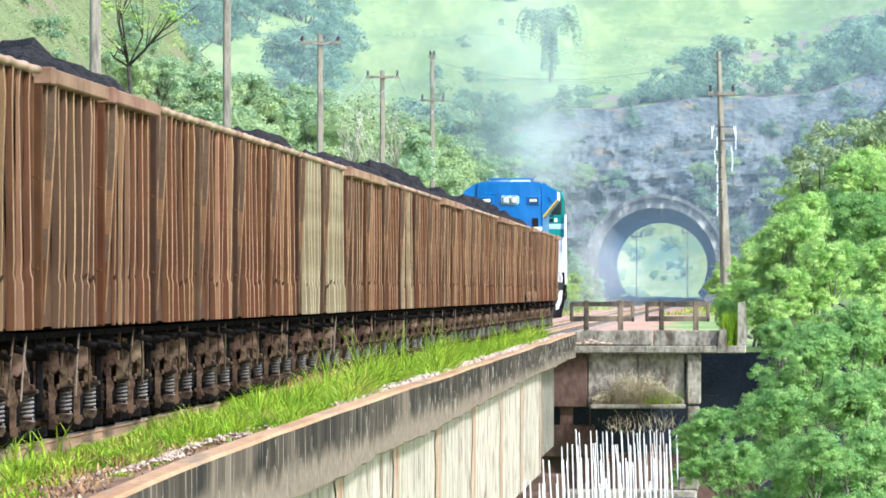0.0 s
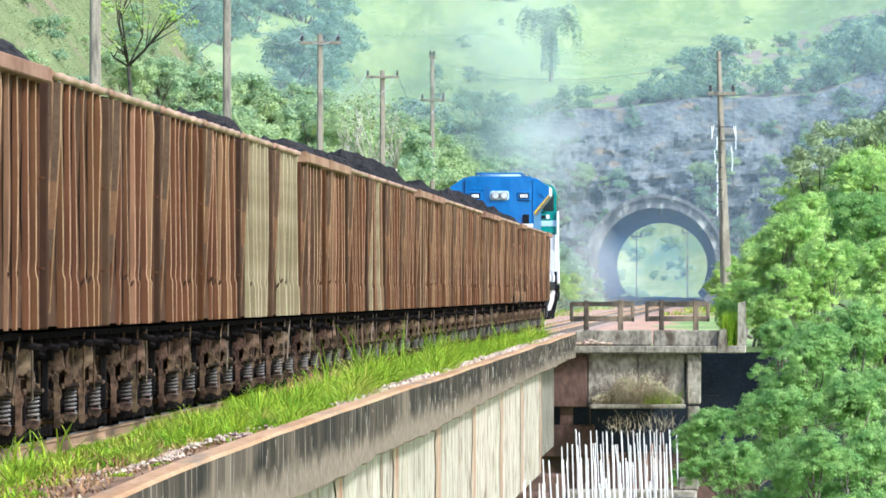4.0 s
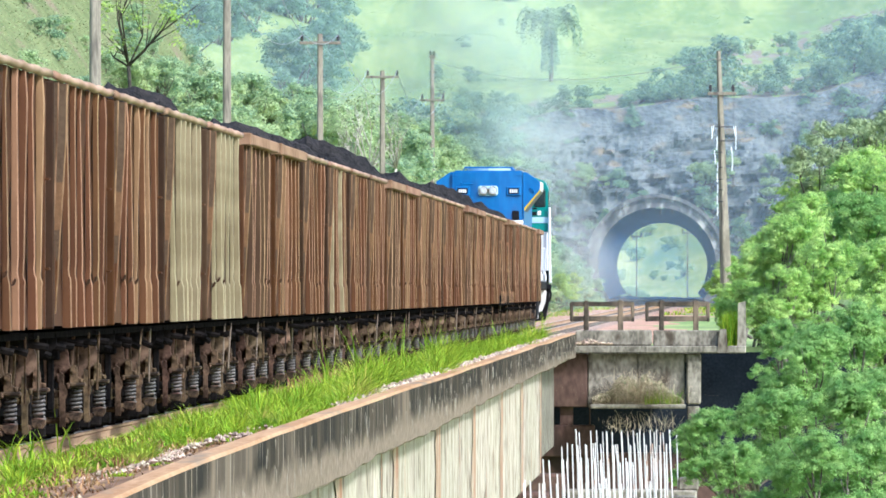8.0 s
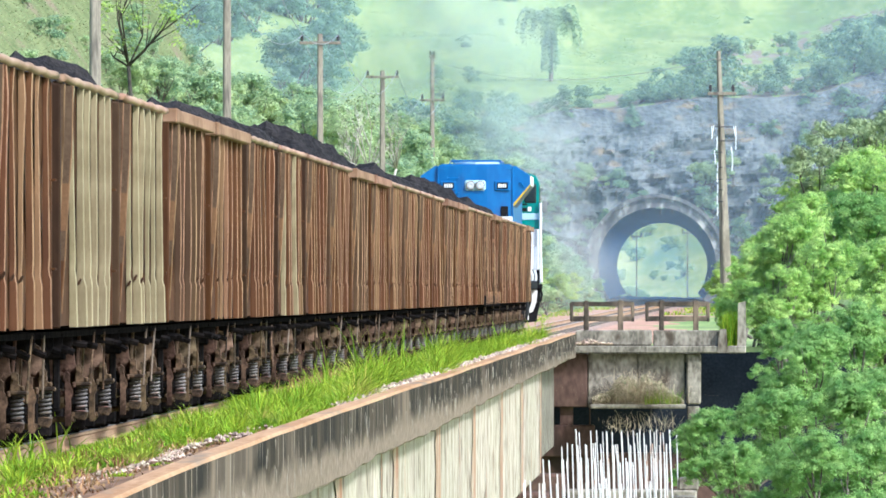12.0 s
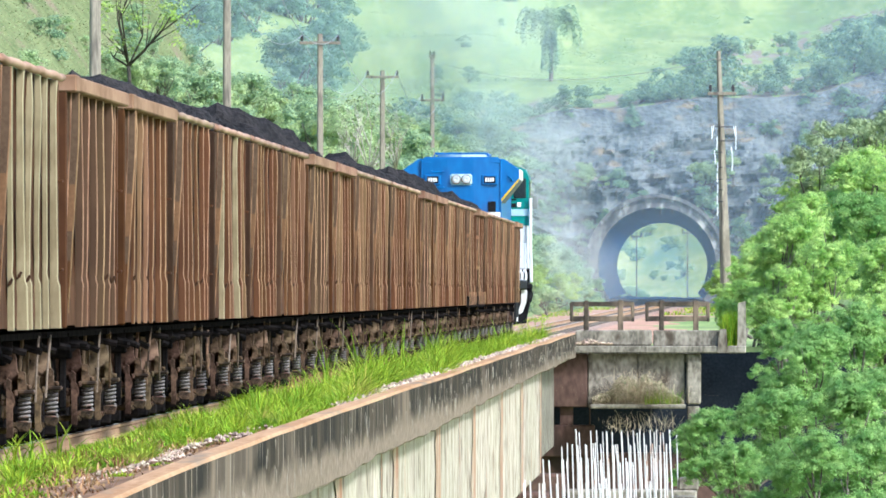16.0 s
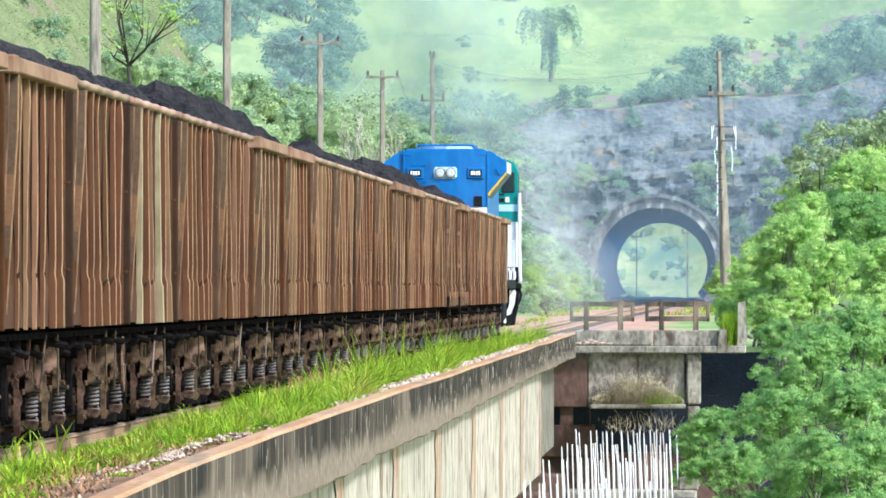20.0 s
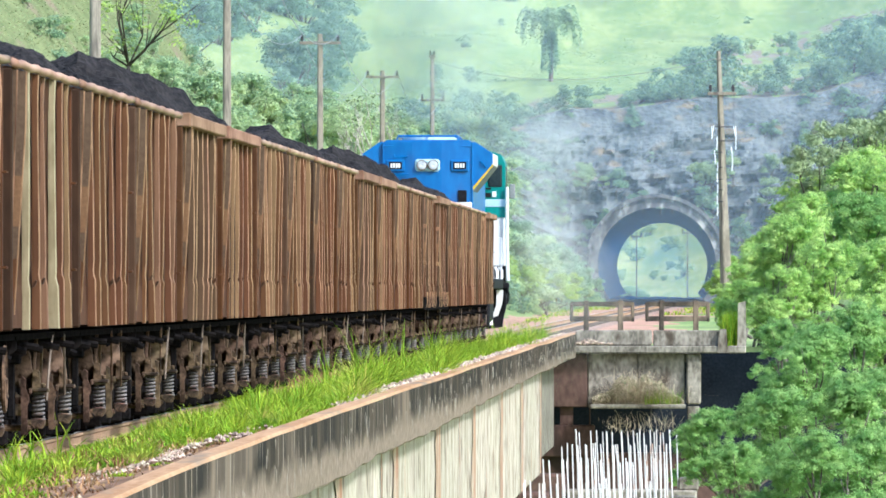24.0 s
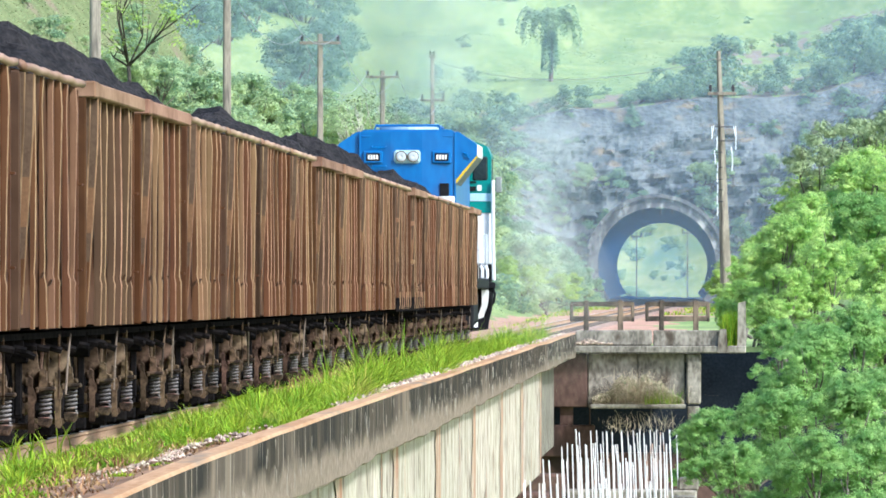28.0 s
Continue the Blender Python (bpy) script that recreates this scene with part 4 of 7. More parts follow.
def wheelset_mesh():
    s = Shape()
    s.spin([(-1.0, 0.0), (-1.0, 0.06), (-0.6, 0.07), (-0.6, 0.075), (0.6, 0.075), (0.6, 0.07), (1.0, 0.06), (1.0, 0)], 0, (0, 0, 0), 12)
    for side in (-1, 1):
        prof = [(0.44, 0.075), (0.44, 0.12), (0.485, 0.14), (0.50, 0.34), (0.475, 0.37), (0.475, 0.445), (0.505, 0.44), (0.51, 0.42), (0.60, 0.412), (0.60, 0.36), (0.535, 0.335), (0.53, 0.14), (0.58, 0.12), (0.58, 0.075)]
        s.spin([(side * a, r) for a, r in prof], 0, (0, 0, 0), 28)
    # spokes of wear and casting ribs on the wheel plates, so that the turning shows
    for side in (-1, 1):
        for k in range(5):
            a = 2 * math.pi * k / 5
            s.rod([(side * 0.545, 0.15 * math.cos(a), 0.15 * math.sin(a)), (side * 0.548, 0.33 * math.cos(a + 0.1), 0.33 * math.sin(a + 0.1))], 0.02, 4)
    return mesh_of("wheelset", s, GREASE_SHADE)


def side_frame_mesh():
    """Cast truck frame: arched top, sagging lower member, tall jaws over the boxes, window for the springs."""
    s = Shape()
    x0, x1 = -0.06, 0.06
    for d in (-1, 1):
        s.prism([(d * 0.42, 0.74), (d * 0.62, 0.76), (d * 0.86, 0.80), (d * 1.02, 0.70), (d * 1.04, 0.40), (d * 0.98, 0.20), (d * 0.90, 0.20), (d * 0.90, 0.52), (d * 0.70, 0.52), (d * 0.66, 0.26), (d * 0.44, 0.26), (d * 0.36, 0.36)], 0, x0, x1)
        s.prism([(d * 0.26, 0.30), (d * 0.36, 0.30), (d * 0.34, 0.72), (d * 0.24, 0.72)], 0, x0 - 0.02, x1 + 0.02)
        s.box(x0 - 0.02, x1 + 0.03, d * 0.96 - 0.06, d * 0.96 + 0.06, 0.10, 0.62, 0.015)
        s.box(x0 + 0.01, x1 + 0.01, d * 0.93 - 0.05, d * 0.93 + 0.05, 0.62, 0.86, 0.02)
    s.prism([(-0.62, 0.74), (-0.3, 0.84), (0.3, 0.84), (0.62, 0.74), (0.45, 0.66), (-0.45, 0.66)], 0, x0, x1)
    s.prism([(-0.46, 0.34), (-0.36, 0.20), (0.36, 0.20), (0.46, 0.34), (0.36, 0.28), (-0.36, 0.28)], 0, x0, x1 + 0.03)
    return mesh_of("side_frame", s, GREASE_SHADE)


def spring_post_mesh():
    """Stepped casting that rides on the spring: a broad flange, a narrow upright with a nut, a lower twin beside it."""
    s = Shape()
    s.box(-0.075, 0.085, -0.11, 0.11, 0.0, 0.035, 0.01)
    s.prism([(-0.045, 0.03), (0.035, 0.03), (0.03, 0.07), (0.012, 0.085), (0.012, 0.16), (-0.005, 0.18), (-0.04, 0.18), (-0.05, 0.10)], 1, -0.05, 0.05)
    s.box(0.03, 0.06, -0.06, -0.02, 0.035, 0.075, 0.008)
    s.spin([(-0.03, 0.0), (-0.03, 0.022), (0.03, 0.022), (0.03, 0.0)], 1, (-0.02, -0.065, 0.14), 8)
    return mesh_of("spring_post", s, CAST)


def spring_seat_mesh():
    """Cup under the spring with a bolt, and the arm that carries it."""
    s = Shape()
    s.prism([(-0.055, 0.0), (0.055, 0.0), (0.052, -0.04), (0.032, -0.07), (-0.03, -0.07), (-0.052, -0.04)], 1, -0.07, 0.07)
    s.spin([(-0.02, 0.0), (-0.02, 0.018), (0.02, 0.018), (0.02, 0.0)], 1, (0.01, -0.09, -0.045), 8)
    s.box(-0.34, -0.05, -0.07, 0.07, -0.09, -0.04, 0.015)
    return mesh_of("spring_seat", s, CAST)


def pedestal_mesh(seed, mat):
    """The guard leg inboard of the spring: a slim upright with a shoulder, two lugs and a hooked foot."""
    rng = random.Random(seed)
    s = Shape()
    j = [rng.uniform(-0.008, 0.008) for _ in range(8)]
    s.prism([(-0.024 + j[0], 0.23), (0.020, 0.23), (0.032 + j[1], 0.26), (0.022, 0.30), (0.022 + j[2], 0.46), (0.038, 0.50), (0.034, 0.56 + j[3]), (0.008, 0.60), (0.008, 0.68 + j[4]), (-0.024, 0.70), (-0.028, 0.56), (-0.022 + j[5], 0.40), (-0.024, 0.28)], 1, -0.07, 0.07)
    s.box(-0.075, -0.03, -0.05, 0.05, 0.47 + j[6], 0.53, 0.012)
    s.box(0.03, 0.06, -0.06, 0.02, 0.55 + j[7], 0.60, 0.01)
    return mesh_of("pedestal", s, mat)


def frame_plate_mesh(seed, mat):
    """The cast plate over the springs: arched shoulder with a hook and a window, stepped outer edge."""
    rng = random.Random(seed)
    s = Shape()
    j = [rng.uniform(-0.012, 0.012) for _ in range(8)]
    arc = [(-0.245 + j[0], 0.60), (-0.25, 0.83 + j[1]), (-0.232, 0.90), (-0.185, 0.945), (-0.12 + j[2], 0.955), (-0.065, 0.93), (-0.04, 0.87 + j[3]), (-0.03, 0.76), (-0.005 + j[4], 0.68), (-0.012, 0.58)]
    s.prism(arc[:3] + [(-0.215, 0.86), (-0.215, 0.74), (-0.20, 0.60)], 1, -0.05, 0.05)
    s.prism([(-0.215, 0.86)] + arc[2:5] + [(-0.17, 0.88), (-0.185, 0.80)], 1, -0.05, 0.05)
    s.prism([(-0.185, 0.80), (-0.17, 0.88)] + arc[4:] + [(-0.06, 0.59), (-0.085, 0.66 + j[5]), (-0.14, 0.66), (-0.165, 0.60), (-0.20, 0.60), (-0.215, 0.74)], 1, -0.06, 0.06)
    s.prism([(-0.235, 0.52 + j[6]), (-0.235, 0.60), (-0.17, 0.60), (-0.18, 0.54)], 1, -0.06, 0.05)
    for x, z in ((-0.10, 0.72), (-0.11, 0.82), (-0.21, 0.70)):
        s.spin([(-0.01, 0.0), (-0.01, 0.016), (0.02, 0.016), (0.02, 0.0)], 1, (x, -0.07, z), 8)
    s.box(-0.14, -0.06, -0.10, -0.05, 0.60, 0.68 + j[7], 0.012)
    return mesh_of("frame_plate", s, mat)


def box_mesh():
    s = Shape()
    s.spin([(-0.10, 0.0), (-0.10, 0.115), (0.05, 0.115), (0.07, 0.09), (0.10, 0.085), (0.10, 0.0)], 0, (0, 0, 0), 14)
    for k in range(3):
        a = 2 * math.pi * k / 3 + 0.5
        s.rod([(0.09, 0.055 * math.cos(a), 0.055 * math.sin(a)), (0.125, 0.055 * math.cos(a), 0.055 * math.sin(a))], 0.014, 6)
    return mesh_of("axle_box", s, CAST)


MESH = {"spring": spring_mesh(), "wheelset": wheelset_mesh(), "side_frame": side_frame_mesh(), "axle_box": box_mesh(), "spring_post": spring_post_mesh(), "spring_seat": spring_seat_mesh(), "pedestal": [pedestal_mesh(k, CAST if k < 4 else CAST_DARK) for k in range(8)], "frame_plate": [frame_plate_mesh(1, CAST_TAN), frame_plate_mesh(2, CAST_DARK)]}
SPRING_X = 1.37


def bogie(wagon, y):
    b = Shape()
    b.box(-0.80, 0.80, -0.17, 0.17, 0.66, 0.86, 0.03)
    b.box(-1.02, 1.02, -0.09, 0.09, 0.70, 0.80, 0.02)
    b.box(-0.3, 0.3, -0.25, 0.25, 0.84, 0.97, 0.03)
    bg = part("bogie", b, GREASE_SHADE, wagon, at=(0, y, 0))
    for side in (-1, 1):
        flip = 0 if side > 0 else math.pi
        part("side_frame", MESH["side_frame"], None, bg, at=(side * 0.86, 0, 0)).rotation_euler = (0, 0, flip)
        part("spring", MESH["spring"], None, bg, "worn coil spring", at=(side * SPRING_X, 0, 0.37))
        part("spring_post", MESH["spring_post"], None, bg, at=(side * SPRING_X, 0, 0.57)).rotation_euler = (0, 0, flip)
        part("spring_seat", MESH["spring_seat"], None, bg, at=(side * SPRING_X, 0, 0.35)).rotation_euler = (0, 0, flip)
        # Legs and plates of the second bogie take the shade tone.
        part("pedestal", MESH["pedestal"][int(y * 7 + side) % 4 + (0 if y < 4 else 4)], None, bg, at=(side * (SPRING_X - 0.105), -0.1, 0)).rotation_euler = (0, 0, flip)
        part("frame_plate", MESH["frame_plate"][0 if y < 4 else 1], None, bg, at=(side * (SPRING_X + 0.015 if y < 4 else SPRING_X - 0.03), 0.12, 0)).rotation_euler = (0, 0, flip)
        for dy in (-0.8, 0.8):
            part("axle_box", MESH["axle_box"], None, bg, at=(side * 0.87, dy, 0.42)).rotation_euler = (0, 0, flip)
    for dy in (-0.8, 0.8):
        part("wheelset", MESH["wheelset"], None, bg, "dark greasy wheels on an axle", at=(0, dy, 0.42))
    for side in (-1, 1):
        g = Shape()
        g.rod([(side * 1.22, -0.75, 1.0), (side * 1.21, -0.70, 0.74), (side * 1.18, -0.62, 0.56)], 0.013, 5)
        part("brake_hanger", g, CAST, bg)
        g = Shape()
        g.rod([(side * 1.33, 0.42, 1.0), (side * 1.31, 0.40, 0.72), (side * 1.22, 0.36, 0.66)], 0.016, 5)
        part("brake_hanger", g, CAST_DARK, bg)
        g = Shape()
        g.box(min(side * 0.66, side * 0.8), max(side * 0.66, side * 0.8), -0.36, -0.28, 0.55, 1.0, 0.01)
        part("side_bearer", g, GREASE_SHADE, bg)
        g = Shape()
        g.box(min(side * 0.98, side * 1.14), max(side * 0.98, side * 1.14), -0.06, 0.06, 0.90, 1.03, 0.015)
        part("side_bearer", g, CAST_DARK, bg)
    br = Shape()
    for dy in (-0.32, 0.32):
        br.rod([(-0.75, dy, 0.36), (0.75, dy, 0.36)], 0.035, 6)
        br.prism([(dy - 0.05, 0.25), (dy + 0.05, 0.25), (dy + 0.03, 0.62), (dy - 0.03, 0.62)], 0, 0.5, 0.58)
        br.prism([(dy - 0.05, 0.25), (dy + 0.05, 0.25), (dy + 0.03, 0.62), (dy - 0.03, 0.62)], 0, -0.58, -0.5)
    part("brake_rigging", br, GREASE_SHADE, bg)
    return bg


def wagon_template(style, sheet_mat, rib_mats, chord_mat, seed, wheel=False, rungs=False):
    """style 'box': deep square top rail; 'tube': thin rounded top rail."""
    rng = random.Random(seed)
    w = new("ore_wagon")
    W, L = 1.54, BODY_LEN
    # side sheets, slightly bulged
    for side in (-1, 1):
        s = Shape()
        rows = []
        for j in range(13):
            z = 1.10 + 1.945 * j / 12
            rows.append([(side * (W + 0.012 * math.sin(i * 2.1 + seed) * math.sin(j * 0.9 + i) - 0.012 * math.sin(math.pi * j / 12)), L * i / 20, z) for i in range(21)])
        inner = [[(x - side * 0.03, y, z) for x, y, z in r] for r in rows]
        s.sheet(rows)
        s.sheet(inner)
        s.sheet([[r[0] for r in rows], [r[0] for r in inner]])
        s.sheet([[r[-1] for r in rows], [r[-1] for r in inner]])
        # Upper sheet weathered darker, also toned for the shade between ribs.
        for i, f in enumerate(s.f):
            s.m[i] = 1 if sum(s.v[j][2] for j in f) / len(f) > 1.45 else 0
        part("side_sheet", s, [RUST, RUST_SHADE], w)
        for i in range(6):
            y = 2.15 + 1.19 * i + rng.uniform(-0.12, 0.12)
            m = rib_mats[i % len(rib_mats)]
            key = ("rib", m.name, rng.randrange(9))
            if key not in MESH:
                MESH[key] = rib_mesh("rib", hash(m.name.count("e") + key[2] * 7) % 1000, m)
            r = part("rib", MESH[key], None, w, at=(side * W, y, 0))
            if side < 0:
                r.rotation_euler = (0, 0, math.pi)
        # corner posts
        for y in (0.0, L):
            s = Shape()
            e = 0.04 if y < 1 else 0.012
            s.box(min(side * (W - 0.06), side * (W + e)), max(side * (W - 0.06), side * (W + e)), y - 0.05, y + 0.05, 1.08, 3.03, 0.012)
            part("corner_post", s, (RUST_SHADE, SOOT_SHADE, RUST_OLIVE, RUST)[seed % 4] if y < 1 else sheet_mat, w)
        # top rail
        s = Shape()
        if style == "box":
            s.box(side * (W + 0.02) - 0.09, side * (W + 0.02) + 0.09, -0.04, L + 0.04, 2.985, 3.105, 0.012)
            s.box(side * (W + 0.02) - 0.1, side * (W + 0.02) + 0.10, -0.06, 0.55, 2.975, 3.112, 0.012)
        else:
            pts = [(side * (W + 0.04 + 0.003 * math.sin(i * 1.7 + seed)), -0.05 + (L + 0.1) * i / 14, 3.072 + 0.008 * math.sin(i * 2.3 + seed)) for i in range(15)]
            s.rod(pts, 0.034, 8)
        part("top_rail", s, chord_mat, w, smooth=style == "tube")
        s = Shape()
        s.box(side * W - 0.32, side * W - 0.2, 0.02, L - 0.02, 0.99, 1.05, 0.01)
        part("side_sill", s, GREASE_SHADE, w)
        # tapering gussets at the end panel, painted in blocks
        for yy, d, foot in ((0.22, 0.064, 1.36), (0.95, 0.092, 1.20)):
            s = Shape()

            def wide(z, d=d, foot=foot):
                return 0.004 + d * min(max((z - foot) / 1.5, 0), 1)
            levels = (foot, 1.62, 1.86, 2.24, 2.6, 3.02)
            s.sheet([[(side * (W - 0.01), yy - 0.03, z), (side * (W + wide(z) - 0.009), yy - 0.03, z), (side * (W + wide(z)), yy - 0.03, z), (side * (W + wide(z)), yy + 0.03, z), (side * (W - 0.01), yy + 0.03, z)] for z in levels])
            # Outer edges take the same painted highlight.
            for i in range(len(s.f)):
                s.m[i] = 3 if i % 4 in (1, 2) else (2, 1 if yy > 0.5 else 0, 0, 1, 1)[i // 4]
            part("gusset", s, [RUST_ORANGE if yy < 0.5 else MARK_ORANGE, MARK_GREY, RUST, WORN_LIT], w, "tapering gusset with faded olive and orange paint")
        for k in range(2):
            s = Shape()
            s.rod([(side * (W + 0.02), L - 0.26, 1.55 + 0.7 * k), (side * (W + 0.05), L - 0.26, 1.55 + 0.7 * k), (side * (W + 0.05), L - 0.10, 1.55 + 0.7 * k), (side * (W + 0.02), L - 0.10, 1.55 + 0.7 * k)], 0.011, 5)
            part("ladder_rung", s, RUST_SHADE, w)
        # unloading dents, their shadow put in as dark pockets
        for k in rng.sample(range(6), 3):
            s = Shape()
            yy, zz = 2.15 + 1.19 * k - 0.09, rng.uniform(1.40, 1.47)
            s.prism([(side * (W + 0.004), zz), (side * (W + 0.03), zz + 0.012), (side * (W + 0.046), zz + 0.05), (side * (W + 0.034), zz + 0.06), (side * (W + 0.016), zz + 0.035)], 1, yy - 0.03, yy + 0.04)
            part("torn_dent", s, SOOT_SHADE, w)
        # hanging rods under the body
        for y, z1, mat in ((0.55, 0.52, BRIGHT if seed % 2 else CAST), (8.6, 0.5, BRIGHT if seed % 3 == 0 else CAST)):
            s = Shape()
            a = rng.uniform(-0.5, 0.5)
            s.rod([(side * 1.42, y, 1.02), (side * 1.41, y + a * 0.6, 0.8), (side * 1.40, y + a, z1)], 0.0095, 6)
            part("hanging_rod", s, mat, w)
    for y in (0.02, L - 0.02):
        s = Shape()
        s.box(-W + 0.05, W - 0.05, y - 0.02, y + 0.02, 1.105, 2.95, 0)
        for k in range(4):
            s.box(-W + 0.05, W - 0.05, y - (0.09 if y < 1 else 0.0), y + (0.0 if y < 1 else 0.09), 1.25 + 0.45 * k, 1.33 + 0.45 * k, 0.01)
        part("end_wall", s, sheet_mat, w)
        s = Shape()
        s.box(-W + 0.06, W - 0.06, y - 0.06, y + 0.06, 2.94, 3.06, 0.012)
        part("end_rail", s, chord_mat, w)
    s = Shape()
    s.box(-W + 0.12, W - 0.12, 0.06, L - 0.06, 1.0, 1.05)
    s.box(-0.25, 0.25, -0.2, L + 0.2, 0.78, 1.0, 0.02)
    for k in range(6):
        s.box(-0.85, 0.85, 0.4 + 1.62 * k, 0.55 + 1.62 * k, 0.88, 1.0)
    part("underframe", s, GREASE_SHADE, w)
    # Dark cylinders and bearers added to fill the shaded gap under the body.
    for y0, y1, x, z, r in ((3.0, 4.3, 0.92, 0.76, 0.17), (4.7, 5.6, 0.98, 0.70, 0.21), (3.2, 5.4, -0.95, 0.74, 0.18)):
        s = Shape()
        s.spin([(y0, 0.0), (y0 + 0.02, r * 0.7), (y0 + 0.08, r), (y1 - 0.08, r), (y1 - 0.02, r * 0.7), (y1, 0.0)], 1, (x, 0, z), 14)
        for yb in (y0 + 0.2, y1 - 0.2):
            s.box(x - 0.02, x + 0.02, yb - 0.02, yb + 0.02, z + r * 0.8, 1.0)
        part("air_reservoir", s, GREASE_SHADE, w)
    for y in (2.75, 6.2):
        s = Shape()
        s.box(-1.3, 1.3, y - 0.05, y + 0.05, 0.80, 1.0, 0.015)
        for x in (-1.22, -0.72, 0.72, 1.22):
            s.box(x - 0.03, x + 0.03, y - 0.04, y + 0.04, 0.38, 0.82, 0.01)
        s.box(-1.25, 1.25, y - 0.03, y + 0.03, 0.36, 0.43, 0.01)
        part("cross_bearer", s, GREASE_SHADE, w)
    for y, d in ((-0.39, -1), (L + 0.39, 1)):
        s = Shape()
        s.box(-0.12, 0.12, y - 0.12, y + 0.12, 0.72, 0.98, 0.03)
        s.box(-0.08, 0.08, min(y, y - d * 0.35), max(y, y - d * 0.35), 0.78, 0.94, 0.02)
        part("coupler", s, CAST, w)
        s = Shape()
        s.rod([(0.35, y - d * 0.35, 0.95), (0.37, y - d * 0.25, 0.75), (0.36, y - d * 0.1, 0.6), (0.30, y, 0.55)], 0.028, 6)
        part("air_hose", s, BLACK, w)
    # black pipes and levers that reach out under the sill
    for k, y in enumerate((0.6, 2.5, 3.6, 4.9, 5.9, 8.2)):
        for side in (-1, 1):
            s = Shape()
            q = rng.uniform(-0.05, 0.05)
            s.rod([(side * 1.0, y + 0.1, 1.0), (side * 1.2, y, 0.965 + q * 0.3), (side * (1.46 + q), y, 0.89 + q)], 0.03, 6)
            part("lever", s, GREASE_SHADE, w)
    # Dark brackets added so the band below the body keeps its shade tone.
    for y, z0, x1 in ((2.35, 0.84, 1.40), (3.2, 0.88, 1.43), (5.15, 0.86, 1.41), (9.0, 0.88, 1.42)):
        for side in (-1, 1):
            s = Shape()
            s.prism([(side * 1.12, 1.03), (side * x1, 1.03), (side * x1, 0.93), (side * (x1 - 0.03), z0 + 0.02), (side * (x1 - 0.06), z0), (side * (x1 - 0.08), 0.96), (side * 1.12, 0.98)], 1, y - 0.03, y + 0.03)
            part("hanger_bracket", s, GREASE_SHADE, w)
    if wheel:
        s = Shape()
        s.rod([(1.47, 0.9 + 0.24 * math.cos(a * math.pi / 10), 0.72 + 0.24 * math.sin(a * math.pi / 10)) for a in range(21)], 0.015, 5)
        for a in range(4):
            s.rod([(1.47, 0.9, 0.72), (1.47, 0.9 + 0.24 * math.cos(a * math.pi / 2), 0.72 + 0.24 * math.sin(a * math.pi / 2))], 0.012, 5)
        part("hand_brake_wheel", s, CAST, w)
    if rungs:
        for z in (1.87, 2.51):
            for side in (-1, 1):
                s = Shape()
                s.box(side * (W + 0.05) - 0.045, side * (W + 0.05) + 0.045, 0.02, 0.16, z - 0.035, z + 0.035, 0.01)
                part("step_block", s, WORN_LIT, w)
        for side in (-1, 1):
            # Dark strip added where the open underside shows only shade.
            s = Shape()
            s.box(side * (W + 0.035) - 0.03, side * (W + 0.035) + 0.03, 1.4, 8.8, 1.04, 1.27, 0.01)
            part("door_strip", s, GREASE_SHADE, w)
            for k in range(6):
                s = Shape()
                y = 1.5 + 1.35 * k
                s.rod([(side * (W + 0.075), y, 1.36), (side * (W + 0.08), y, 1.16), (side * (W + 0.06), y, 1.08), (side * (W + 0.03), y, 1.06)], 0.008, 5)
                part("door_hook", s, WORN_LIT, w)
    bogie(w, 1.65)
    bogie(w, 7.42)
    return w


def ore_mesh(seed, heap=1.0):
    s = Shape()
    rows = []
    rng = random.Random(seed)
    peaks = [(rng.uniform(1.2, 3.4), rng.uniform(0.10, 0.34), rng.uniform(0.8, 1.5)), (rng.uniform(3.8, 5.6), rng.uniform(0.08, 0.34), rng.uniform(0.8, 1.6)), (rng.uniform(6.0, 8.0), rng.uniform(0.05, 0.30), rng.uniform(0.8, 1.4))]
    for j in range(91):
        y = 0.06 + (BODY_LEN - 0.12) * j / 90
        row = []
        for i in range(31):
            x = -1.49 + 2.98 * i / 30
            edge = min(1.49 - abs(x), y, BODY_LEN - y)
            h = 2.72 + min(edge, 0.9) * 0.46 * (0.55 + 0.45 * heap)
            for c, a, wd in peaks:
                h += heap * (a + 0.10) * math.exp(-((y - c) / wd) ** 2 - (x / 0.85) ** 2)
            h += (noise.noise((x * 1.6, y * 1.2, seed)) * 0.16 + noise.noise((x * 4.5, y * 3.0, seed)) * 0.12 + abs(noise.noise((x * 9, y * 8, seed))) * 0.09) * min(edge * 3, 1)
            row.append((x, y, h))
        rows.append(row)
    s.sheet(rows)
    s.sheet([[(x, y, 1.07) for x in (-1.45, 1.45)] for y in (0.08, BODY_LEN - 0.08)])
    return mesh_of("ore_load", s, ORE, False)


WAGON_LABEL = {
    "rust": "rust-brown steel ore wagon with vertical ribs, heaped with black ore",
    "dark": "dark rusty ore wagon with a deep square top rail",
    "cream": "ore wagon with worn cream-painted side ribs over rust",
    "orange": "orange-rusty ore wagon with vertical ribs on the bridge track"}


